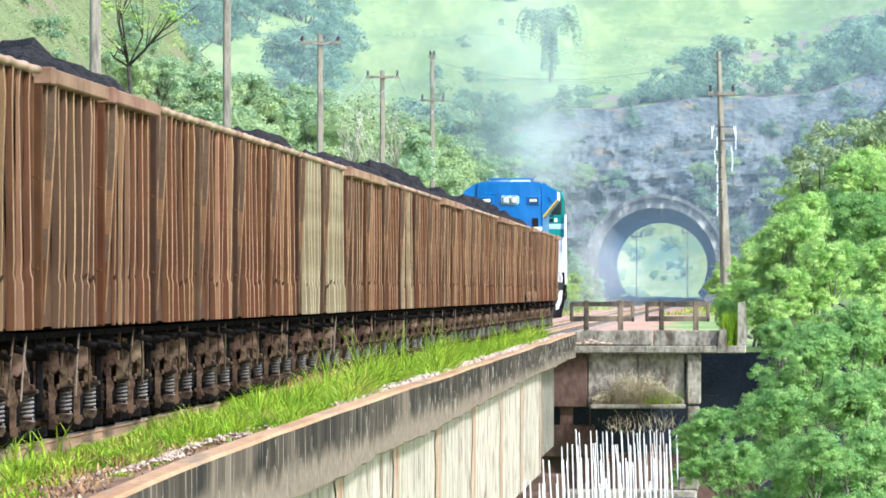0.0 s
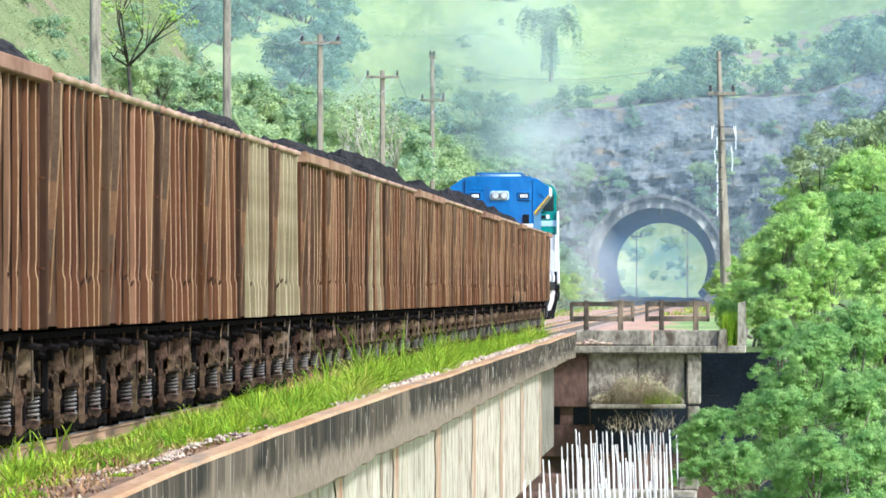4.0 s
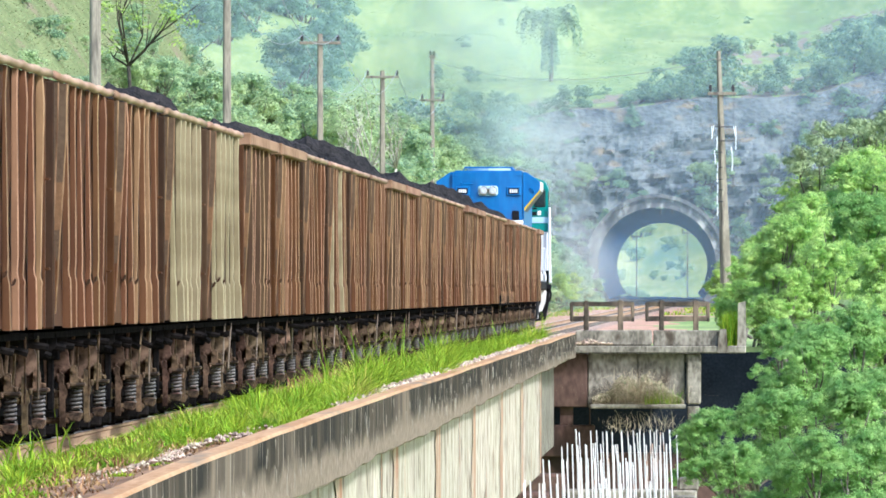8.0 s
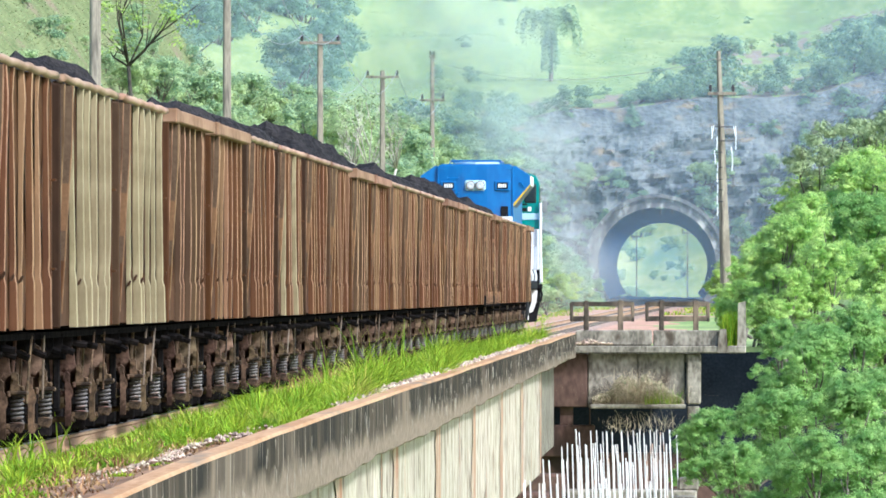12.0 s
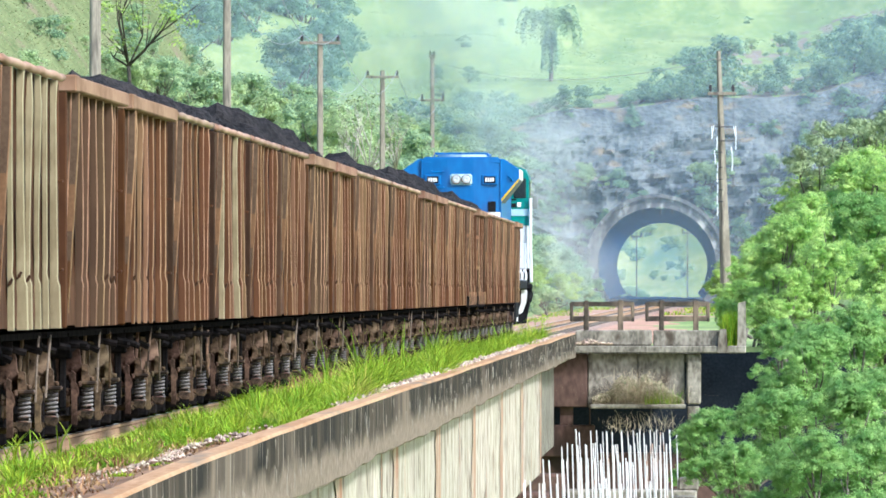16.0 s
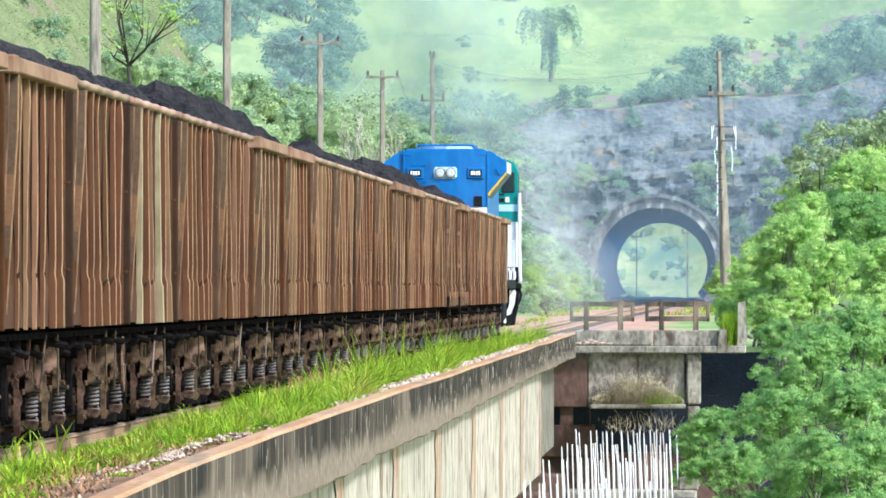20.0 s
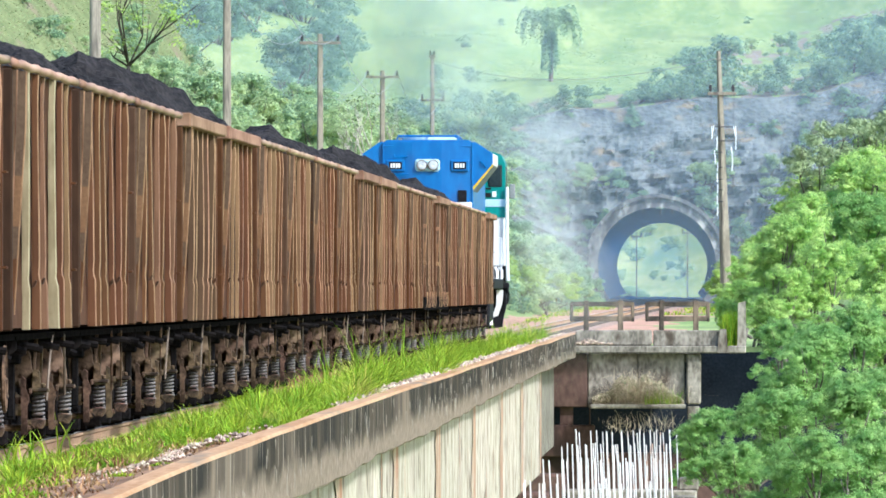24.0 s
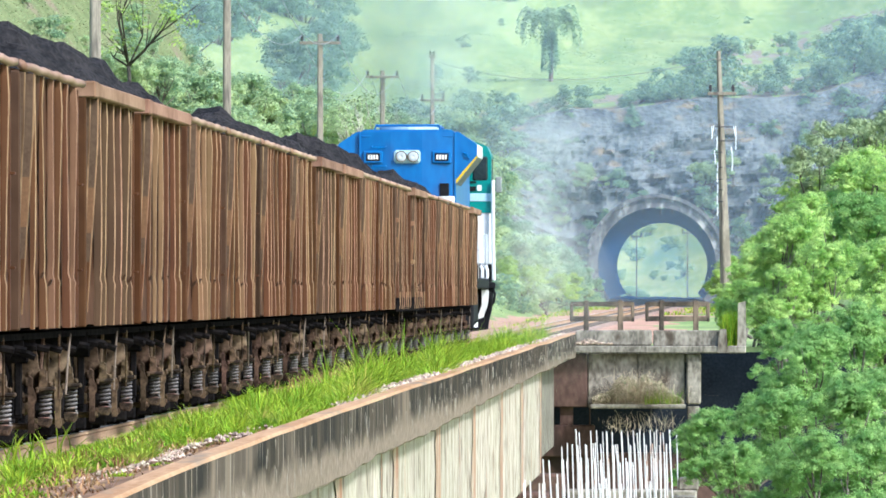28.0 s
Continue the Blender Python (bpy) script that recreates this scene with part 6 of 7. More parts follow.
# ---- plants ----
def tree_mesh_pair(seed, height, crown_r, crown_h, leaves, leaf, mats, bark=None, lobes=9, limbs=6, tilt=0.9, girth=1.0, tufts=0, dome=0.62, fine=(0.26, 0.5)):
    """Trunk with limbs, and a crown of leaves gathered in uneven lobes at the limbs' ends, each lobe made up of small domed tufts."""
    rng = np.random.default_rng(seed)
    trunk = Shape()
    base_h = height - crown_h
    lean = rng.normal(0, 0.25, 2)
    fork = Vector((lean[0], lean[1], max(base_h, 0.3)))
    r0 = (0.026 * height ** 0.9 + 0.03) * girth
    trunk.rod([(0, 0, -0.6), (lean[0] * 0.3, lean[1] * 0.3, base_h * 0.5), fork], r0, 7, 0, r0 * 0.7)
    lobe = []
    for k in range(lobes):
        a = rng.uniform(0, 2 * np.pi)
        q = math.sqrt(rng.uniform(0.02, 1))
        h = rng.uniform(0.12, 1.0)
        shrink = math.sqrt(max(1 - (h * 1.15 - 0.25) ** 2, 0.08)) * 0.85
        c = np.array([math.cos(a) * q * crown_r * shrink, math.sin(a) * q * crown_r * shrink, base_h + h * crown_h * 0.85])
        lobe.append((c, crown_r * (rng.uniform(0.24, 0.48) if tufts < 20 else rng.uniform(0.32, 0.52))))
    for k in range(min(limbs, lobes)):
        c, r = lobe[k]
        mid = (Vector(c) + fork) / 2 + Vector(rng.normal(0, 0.12, 3) * crown_r)
        trunk.rod([fork, mid, Vector(c)], r0 * 0.5, 5, 0, r0 * 0.12)
        for _ in range(2):
            e = Vector(c) + Vector(rng.normal(0, 0.55, 3)) * r
            trunk.rod([mid, (mid + e) / 2 + Vector(rng.normal(0, 0.08, 3)), e], r0 * 0.22, 4, 0, r0 * 0.06)
    if tufts:
        small = []
        for c, r in lobe:
            d = rng.normal(0, 1, (tufts, 3))
            d /= np.linalg.norm(d, axis=1)[:, None]
            d[:, 2] = np.where(d[:, 2] < -0.25, -d[:, 2], d[:, 2])
            for q in d:
                small.append((c + q * r * rng.uniform(0.75, 1.15) * np.array([1, 1, 0.85]), r * rng.uniform(*fine)))
        lobe = small
    pts, face = [], []
    weight = np.array([r * r for _, r in lobe])
    for (c, r), f in zip(lobe, weight / weight.sum()):
        n = int(leaves * f) + 1
        clumps = max(n // 9, 2)
        d = rng.normal(0, 1, (clumps, 3))
        d /= np.linalg.norm(d, axis=1)[:, None]
        d[:, 2] = np.where(d[:, 2] < -0.2, -d[:, 2], d[:, 2])
        cc = c + d * (r * rng.uniform(0.6, 1.1, clumps) ** 0.8)[:, None] * np.array([1, 1, dome])
        pick = rng.integers(0, clumps, n)
        q = cc[pick] + rng.normal(0, leaf * 0.9, (n, 3)) * np.array([1, 1, 0.6])
        pts.append(q)
        out = (q - c) / r + (q - cc[pick]) / (leaf * 2.5) * 0.3
        face.append(out / np.linalg.norm(out, axis=1)[:, None] + np.array([0, 0, 0.5]))
    pts, face = np.concatenate(pts), np.concatenate(face)
    which = (rng.random(len(pts)) < 0.3).astype(int) if len(mats) > 1 else None
    crown = cloud_mesh("crown", pts, leaf, mats, rng, 0.6, tilt, which, face)
    return mesh_of("trunk", trunk, bark or BARK, True), crown


class Kind:
    def __init__(self, name, label, category, group, variants):
        self.name, self.label, self.category, self.group, self.variants = name, label, category, group, variants
        self.count = 0

    def plant(self, x, y, z, size=1.0, turn=None, label=""):
        tm, cm = self.variants[self.count % len(self.variants)]
        self.count += 1
        t = new(self.name)
        t.matrix_basis = pose(x, y, z, 0, 0, (self.count * 137.5) % 360 if turn is None else turn) @ Matrix.Diagonal((size, size, size, 1))
        tagged(t, label or self.label, self.category, self.group)
        part("trunk", tm, None, t)
        part("crown", cm, None, t)
        return t


VALLEY = Kind("valley_tree", "leafy bright green tree growing up beside the bridge", "tree", "valley trees",
              [tree_mesh_pair(100 + k, 8.0, 2.0, 4.9, 46000, 0.092, [LEAF, LEAF_DEEP], lobes=15, limbs=7, tufts=26, dome=1.0, fine=(0.15, 0.30)) for k in range(4)])
VALLEY_DEEP = Kind("valley_tree", "deep green leafy tree below the bridge", "tree", "valley trees",
                   [tree_mesh_pair(110 + k, 8.0, 2.0, 4.9, 46000, 0.092, [LEAF_DEEP], lobes=15, limbs=7, tufts=26, dome=1.0, fine=(0.15, 0.30)) for k in range(2)])
SHRUB = Kind("shrub", "bright green roadside shrub", "shrub", "shrubs by the line",
             [tree_mesh_pair(120 + k, 2.6, 1.3, 2.3, 8000, 0.09, [LEAF_LIME, LEAF], lobes=9, tufts=7, dome=0.9) for k in range(3)])
WOOD = Kind("slope_tree", "mid green tree on the wooded slope", "tree", "slope trees",
            [tree_mesh_pair(140 + k, 5.5, 2.0, 4.6, 6500, 0.175, [LEAF_MIST, LEAF_HAZE], lobes=16, tufts=7, dome=0.9) for k in range(5)])
WOOD_LIGHT = Kind("slope_tree", "light green tree on the wooded slope", "tree", "slope trees",
                  [tree_mesh_pair(160 + k, 4.5, 1.9, 4.0, 6000, 0.17, [LEAF_YELLOW, LEAF_MIST], lobes=14, tufts=7, dome=0.9) for k in range(4)])
HAZE = Kind("hill_tree", "tree with haze-blue leaves on the far hillside", "tree", "hill trees",
            [tree_mesh_pair(180 + k, 6.5, 2.6, 5.4, 6500, 0.23, [LEAF_HAZE], lobes=16, tufts=7, dome=0.9) for k in range(3)])
SCRUB = Kind("hill_shrub", "low haze-blue shrub on the rocky cutting", "shrub", "hill shrubs",
             [tree_mesh_pair(200 + k, 2.2, 1.3, 2.0, 1500, 0.18, [LEAF_HAZE, LEAF_MIST], lobes=8, tufts=5, dome=0.9) for k in range(3)])


CREEPER = Kind("creeper_shrub", "pale green creeper on the rock above the tunnel", "shrub", "creepers on the rock",
               [tree_mesh_pair(210 + k, 2.4, 1.2, 2.2, 1500, 0.18, [LEAF_YELLOW, LEAF_MIST], lobes=8, tufts=5, dome=0.9) for k in range(2)])
OLIVE = Kind("gnarled_tree", "dark olive gnarled tree above the bushes", "tree", "hill trees",
             [tree_mesh_pair(220 + k, 7.0, 2.1, 4.2, 5200, 0.15, [LEAF_OLIVE], BARK_DARK, lobes=13, tufts=3, dome=0.7, girth=0.7) for k in range(2)])
LIME = Kind("lime_leaved_tree", "open tree with dark branches and lime green leaves", "tree", "slope trees",
            [tree_mesh_pair(231, 13.1, 1.8, 4.3, 1500, 0.12, [LEAF_LIME, LEAF_OLIVE], BARK_DARK, lobes=18, limbs=9, girth=0.3)])
BARE = Kind("bare_tree", "leafless tree with pale branches among the shrubs", "tree", "slope trees",
            [tree_mesh_pair(240 + k, 5.5, 1.7, 3.6, 500, 0.14, [LEAF_OLIVE], BARK_PALE, lobes=12, limbs=12, girth=0.45) for k in range(2)])


def spot(u, v, y):
    """Sideways and up at a distance y along the line, from a bearing and a height angle in milliradians."""
    return u * y / 1000.0, EYE[2] + v * y / 1000.0


def build_plants():
    rng = random.Random(11)
    # valley trees: bearing, height angle of the crown's top (milliradians), distance, size
    for u, v, y, size in ((5.2, 5.3, 357, 0.62), (10.2, 7.2, 360, 0.72), (8.4, 3.2, 352, 0.6), (12.6, 3.6, 340, 0.7), (4.7, -2.6, 322, 0.42), (6.6, -3.0, 318, 0.62), (11.2, -1.6, 322, 0.66), (13.5, 0.5, 330, 0.6),
                          (-0.6, -9.6, 296, 0.42), (2.2, -8.6, 290, 0.48), (5.2, -8.2, 285, 0.55), (9.2, -7.2, 280, 0.6), (12.9, -6.6, 284, 0.6), (1.2, -12.4, 262, 0.42), (4.4, -12.6, 258, 0.46), (8.0, -11.6, 256, 0.5), (12.0, -11.4, 258, 0.52),
                          (-2.6, -10.8, 310, 0.36), (4.4, 1.6, 358, 0.5), (1.4, 1.8, 372, 0.34), (0.6, -1.0, 366, 0.3), (7.4, 6.0, 366, 0.55), (10.4, 9.8, 376, 0.8), (13.2, 9.4, 373, 0.75), (6.2, 7.4, 372, 0.5), (8.3, 8.3, 378, 0.6), (3.9, 4.4, 374, 0.42), (2.7, 3.4, 365, 0.36), (2.1, 0.6, 363, 0.3), (3.3, -0.6, 362, 0.34), (5.4, 3.0, 364, 0.5), (5.0, 1.4, 351, 0.42), (7.5, -3.8, 326, 0.45), (9.4, -3.4, 328, 0.45)):
        x, z = spot(u, v, y)
        (VALLEY_DEEP if v < -1.2 or (u, y) in ((12.9, 284), (6.6, 318), (10.2, 360)) else VALLEY).plant(x, y, z - 8.0 * size * 0.96, size)
    # wooded slope behind the poles
    for k in range(150):
        y = 642 + 165 * math.sqrt(rng.random())
        x = rng.uniform(-58, -17.5) * y / 1000
        if x > -13 or abs(x + 16.3) < 1.0 and y < 700 or x / y < -0.047 and k % 3 != 1:
            continue
        limit = float(np.interp(x / y * 1000, [-57, -43.8, -38.4, -30.4, -22.4, -19.3], [24, 18.7, 17.6, 16.2, 13.4, 10.8]))
        size = min(rng.uniform(0.6, 1.15), (limit * y / 1000 + EYE[2] - land(x, y)) / 5.5)
        if size > 0.25:
            (WOOD if rng.random() < 0.36 and x / y > -0.045 else WOOD_LIGHT).plant(x, y, land(x, y) - 0.2, size)
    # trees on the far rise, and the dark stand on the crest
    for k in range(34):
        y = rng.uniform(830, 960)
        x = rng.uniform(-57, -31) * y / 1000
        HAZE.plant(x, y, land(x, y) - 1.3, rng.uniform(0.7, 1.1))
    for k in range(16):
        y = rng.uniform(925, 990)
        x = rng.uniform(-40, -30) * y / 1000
        HAZE.plant(x, y, land(x, y) - 1.5, rng.uniform(0.8, 1.2), label="dark haze-blue tree in a stand on the crest")
    # beside the tunnel mouth
    for u, y, size in ((-18.2, 752, 0.6), (-16.4, 770, 0.65), (-14.6, 782, 0.75), (-13.2, 788, 0.8), (-17.2, 700, 0.9), (-15.4, 720, 0.85), (-12.4, 792, 0.7), (-11.4, 795, 0.6), (-19.5, 690, 1.0), (-13.9, 745, 0.7), (-12.7, 760, 0.55)):
        x = u * y / 1000
        (HAZE if y > 745 else WOOD).plant(x, y, land(x, y) - 1.0 * size, size * (0.85 if y > 745 else 1.0))
    for u, y, size in ((-15.8, 662, 0.9), (-14.2, 670, 1.0), (-13.0, 700, 0.8), (-12.2, 730, 0.8), (-17.0, 665, 1.0), (3.2, 720, 1.7), (4.6, 680, 1.9), (5.8, 740, 2.4), (2.2, 740, 1.2), (7.2, 700, 2.5), (3.6, 655, 1.4), (0.2, 770, 1.2), (8.2, 660, 2.4), (10.2, 690, 2.4), (12.4, 670, 2.4), (0.2, 470, 0.7), (1.0, 440, 0.75), (2.4, 420, 0.9)):
        x = u * y / 1000
        SHRUB.plant(x, y, land(x, y) - 0.1, size)
    for k in range(22):
        y = rng.uniform(809, 840)
        x = (rng.uniform(-7, 0.0) if k < 11 else rng.uniform(8.5, 13.5)) * y / 1000
        SCRUB.plant(x, y, land(x, y) - 0.1, rng.uniform(0.9, 1.6) if x > -1.6 else rng.uniform(0.3, 0.65))
    for k in range(40):
        y = rng.uniform(690, 862)
        x = rng.uniform(-22, -11.0)
        if y < 790 and x > -13 or y > 800 and abs(x / y * 1000 + 13.7) < 1.9:
            continue
        (SCRUB if k % 3 else CREEPER).plant(x, y, land(x, y) - 0.4, rng.uniform(0.4, 1.0))
    for k in range(84):
        x, q = rng.uniform(-12, 7) if k % 2 else rng.uniform(-18, -9.5), rng.uniform(0.1, 1.0)
        z = land(x, 800) + (land(x, 806.5) - land(x, 800)) * q
        if k % 3 == 0:
            x = rng.uniform(6.5, 10.5)
            z = land(x, 800) + (land(x, 806.5) - land(x, 800)) * q
        if abs(x - TUNNEL[0]) < 5.2 and z < 7.6:
            continue
        SCRUB.plant(x, 800.4 + 6.0 * q ** 1.3, z - 0.4, rng.uniform(0.22, 0.62))
    for k in range(26):
        x, q = rng.uniform(-21, -12.5), rng.uniform(0.2, 1.0)
        z = land(x, 800) + (land(x, 806.5) - land(x, 800)) * q
        (SCRUB if k % 3 else CREEPER).plant(x, 800.2 + 6.0 * q ** 1.3, z - 0.3, rng.uniform(0.7, 1.5))
    for k in range(18):
        a = radians(-10 + 200 * (k + rng.random()) / 18)
        r = rng.uniform(4.7, 6.6)
        SCRUB.plant(TUNNEL[0] + r * math.cos(a), 800.6, 2.2 + r * math.sin(a) * 0.95 - 0.3, rng.uniform(0.3, 0.75))
    for k in range(40):
        y = rng.uniform(812, 1000)
        x = rng.uniform(-26, 13) * y / 1000
        if abs(x + 12.3) < 3.5 and y > 850:
            continue
        SCRUB.plant(x, y, land(x, y) - 0.1, rng.uniform(0.2, 0.55))
    for k in range(10):
        y = rng.uniform(835, 915)
        x = (rng.uniform(-2.5, 1.0) if k < 4 else rng.uniform(8.5, 13.8)) * y / 1000
        HAZE.plant(x, y, land(x, y) - 0.4, rng.uniform(0.35, 0.6))
    for k in range(26):
        y = rng.uniform(905, 965)
        x = rng.uniform(0.0, 13.5) * y / 1000
        (CREEPER if k % 2 else SCRUB).plant(x, y, land(x, y) - 0.3, rng.uniform(0.25, 0.6))
    for u, v, y, size in ((6.6, 12.2, 650, 1.0), (8.8, 13.8, 655, 1.2), (11.6, 14.2, 660, 1.25), (13.4, 13.0, 648, 1.15), (10.2, 11.4, 646, 1.0)):
        x, z = spot(u, v, y)
        OLIVE.plant(x, y, max(land(x, y) - 0.3, z - 7.0 * size), size)
    for k in range(80):
        x = rng.uniform(-16, 15)
        if 0.5 < x < 5 and k % 3:
            continue
        y = rng.uniform(806.8, 812)
        SCRUB.plant(x, y, land(x, y) - 0.25, rng.uniform(0.25, 0.95))
    for k in range(26):
        x = rng.choice((-9.5, -8.0, -1.2, 0.2, 1.2, 3.2, 2.2)) + rng.uniform(-0.9, 0.9)
        q = rng.uniform(0.12, 0.7)
        z = land(x, 800) + (land(x, 806.5) - land(x, 800)) * q
        if abs(x - TUNNEL[0]) < 5.0 and z < 8.2:
            z = 8.3 + rng.uniform(-0.3, 0.5)
        CREEPER.plant(x, 800.3 + 6.0 * q ** 1.3, z - 0.3, rng.uniform(0.3, 0.6))
    for k in range(34):
        y = rng.uniform(640, 790)
        x = rng.uniform(-19.5, -10.6) * y / 1000
        if abs(x - track_x(y)) < 3.4:
            continue
        (CREEPER if k % 4 == 0 else SCRUB).plant(x, y, land(x, y) - 0.3, rng.uniform(0.5, 0.9))
    # shrubs over the steep bank
    for k in range(110):
        y = rng.uniform(600, 785)
        x = rng.uniform(-57, -38) * y / 1000
        (WOOD if k % 3 == 0 else SCRUB if k % 3 == 1 else CREEPER).plant(x, y, land(x, y) - 0.2, rng.uniform(0.18, 0.36) if k % 3 == 0 else rng.uniform(0.35, 0.8))
    LIME.plant(-45.8 * 0.42, 420, land(-19.0, 420), 1.0, 40)
    for u, y, size in ((-28.0, 640, 1.0), (-26.5, 655, 0.9), (-29.5, 660, 0.8)):
        x = u * y / 1000
        BARE.plant(x, y, land(x, y) + 0.6, size * 1.25)
    # beyond the tunnel
    for k in range(26):
        y = rng.uniform(1190, 1430)
        x = rng.uniform(-14, 4) * y / 1000
        (HAZE if k % 3 else SCRUB).plant(x, y, far_land(x, y) - 0.2, rng.uniform(0.4, 0.8))
    for k in range(120):
        y = 1080 + 330 * rng.random()
        x = rng.uniform(-9.4, -3.0) * y / 1000
        if x / y * 1000 > -6.4 and k % 4 == 0:
            continue
        size = rng.uniform(0.3, 0.8)
        CREEPER.plant(x, y, far_land(x, y) - 0.9 * size, size)


build_plants()


def build_palm():
    x, y = -12.08, 880.0
    z = land(x, y)
    rng = np.random.default_rng(77)
    p = thing("palm_tree", x, y, z - 0.1, "solitary palm with drooping fronds on the pasture", "palm tree")
    s = Shape()
    s.rod([(0, 0, 0), (0.05, 0, 2.0), (0.0, 0, 4.0)], 0.16, 8, 0, 0.11)
    part("trunk", s, BARK, p)
    for k in range(26):
        a = 2 * math.pi * k / 26 * 2 + rng.uniform(-0.2, 0.2)
        d = np.array([math.cos(a), math.sin(a) * 0.8, 0])
        side, pts = np.array([-d[1], d[0], 0]), []
        young = k < 20
        up, reach, fall = (rng.uniform(1.1, 2.5), rng.uniform(1.4, 2.4), rng.uniform(1.8, 2.6)) if young else (rng.uniform(0.2, 0.5), rng.uniform(0.3, 0.8), rng.uniform(2.4, 3.3))
        for q in np.linspace(0, 1, 10):
            pts.append(np.array([0, 0, 3.9]) + d * reach * math.sin(q * 1.5) + np.array([0, 0, up * math.sin(q * 2.2) - fall * q * q]))
        leaf = []
        for i in range(1, 10):
            for j in range(6):
                base = pts[i - 1] + (pts[i] - pts[i - 1]) * j / 6
                leaf += [base + side * w + np.array([0, 0, -abs(w) * 1.1]) for w in (-0.3, -0.2, -0.1, 0.1, 0.2, 0.3)]
        part("frond", cloud_mesh("frond", np.array(leaf), 0.36, [LEAF_MIST if young else LEAF_HAZE], rng, 0.22, 0.6), None, p, "" if young else "withered hanging frond")


build_palm()


def puff_mesh(seed, r):
    s = Shape()
    rows = []
    for i in range(9):
        row = []
        for j in range(15):
            a, b = math.pi * i / 8, math.pi * (1 + j / 14)
            d = Vector((math.sin(a) * math.cos(b), math.sin(a) * math.sin(b), math.cos(a)))
            q = r * (1 + 0.1 * noise.noise(d * 1.6 + Vector((seed, 0, 0))))
            row.append(d * q)
        rows.append(row)
    s.sheet(rows)
    return s


def build_smoke():
    smoke = new("exhaust_smoke")
    smoke.location = (TRACK_X, 272.6, 0)
    tagged(smoke, "thin grey diesel smoke rising over the locomotive", "smoke", kind="stuff")
    puff = mesh_of("puff", puff_mesh(3, 0.9), SMOKE, True)
    for x, y, z, r, tall in ((0.2, 9.6, 5.7, 1.7, 1.0), (0.5, 11.0, 7.4, 2.4, 1.1), (0.0, 8.4, 9.4, 2.8, 1.1), (-1.4, 12.5, 8.0, 2.6, 1.2)):
        part("puff", puff, None, smoke, at=(x, y, z)).scale = (r, 2.0, r * tall)
    dust = new("brake_dust")
    dust.location = (TRACK_X, 272.6, 0)
    tagged(dust, "pale dust drifting beside the locomotive's wheels", "dust", kind="stuff")
    puff = mesh_of("puff", puff_mesh(8, 0.9), DUST, True)
    for x, y, z, r, tall in ((2.4, 24.0, 1.2, 2.2, 1.2), (1.9, 27.0, 2.2, 1.7, 1.5)):
        part("puff", puff, None, dust, at=(x, y, z)).scale = (r, 2.0, r * tall)
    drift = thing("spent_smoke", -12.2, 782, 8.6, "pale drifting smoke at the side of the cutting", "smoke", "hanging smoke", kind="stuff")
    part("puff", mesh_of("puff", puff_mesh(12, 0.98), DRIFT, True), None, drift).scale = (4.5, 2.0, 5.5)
    # See-through sheet added to stand in for air haze before the hills.
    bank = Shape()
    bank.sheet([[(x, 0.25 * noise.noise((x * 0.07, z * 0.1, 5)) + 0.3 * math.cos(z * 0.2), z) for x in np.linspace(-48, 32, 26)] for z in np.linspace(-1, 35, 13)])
    haze = thing("spent_smoke", 0, 797.3, 0, "thin sheet of blue air haze across the cutting", "smoke", "hanging smoke", kind="stuff")
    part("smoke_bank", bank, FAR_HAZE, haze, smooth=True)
    # Blue see-through sheet added across the bore to lift its dark as haze.
    mouth = thing("tunnel_smoke", TUNNEL[0], 800.4, 0, "thin blue sheet of haze across the tunnel mouth", "smoke", kind="stuff")
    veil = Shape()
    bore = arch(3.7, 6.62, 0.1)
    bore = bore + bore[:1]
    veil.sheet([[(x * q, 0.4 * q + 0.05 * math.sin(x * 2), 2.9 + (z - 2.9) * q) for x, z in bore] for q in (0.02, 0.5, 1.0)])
    part("smoke_bank", veil, TUNNEL_HAZE, mouth, smooth=True)
    TRAIN.append((smoke, 272.6))
    TRAIN.append((dust, 272.6))


build_smoke()


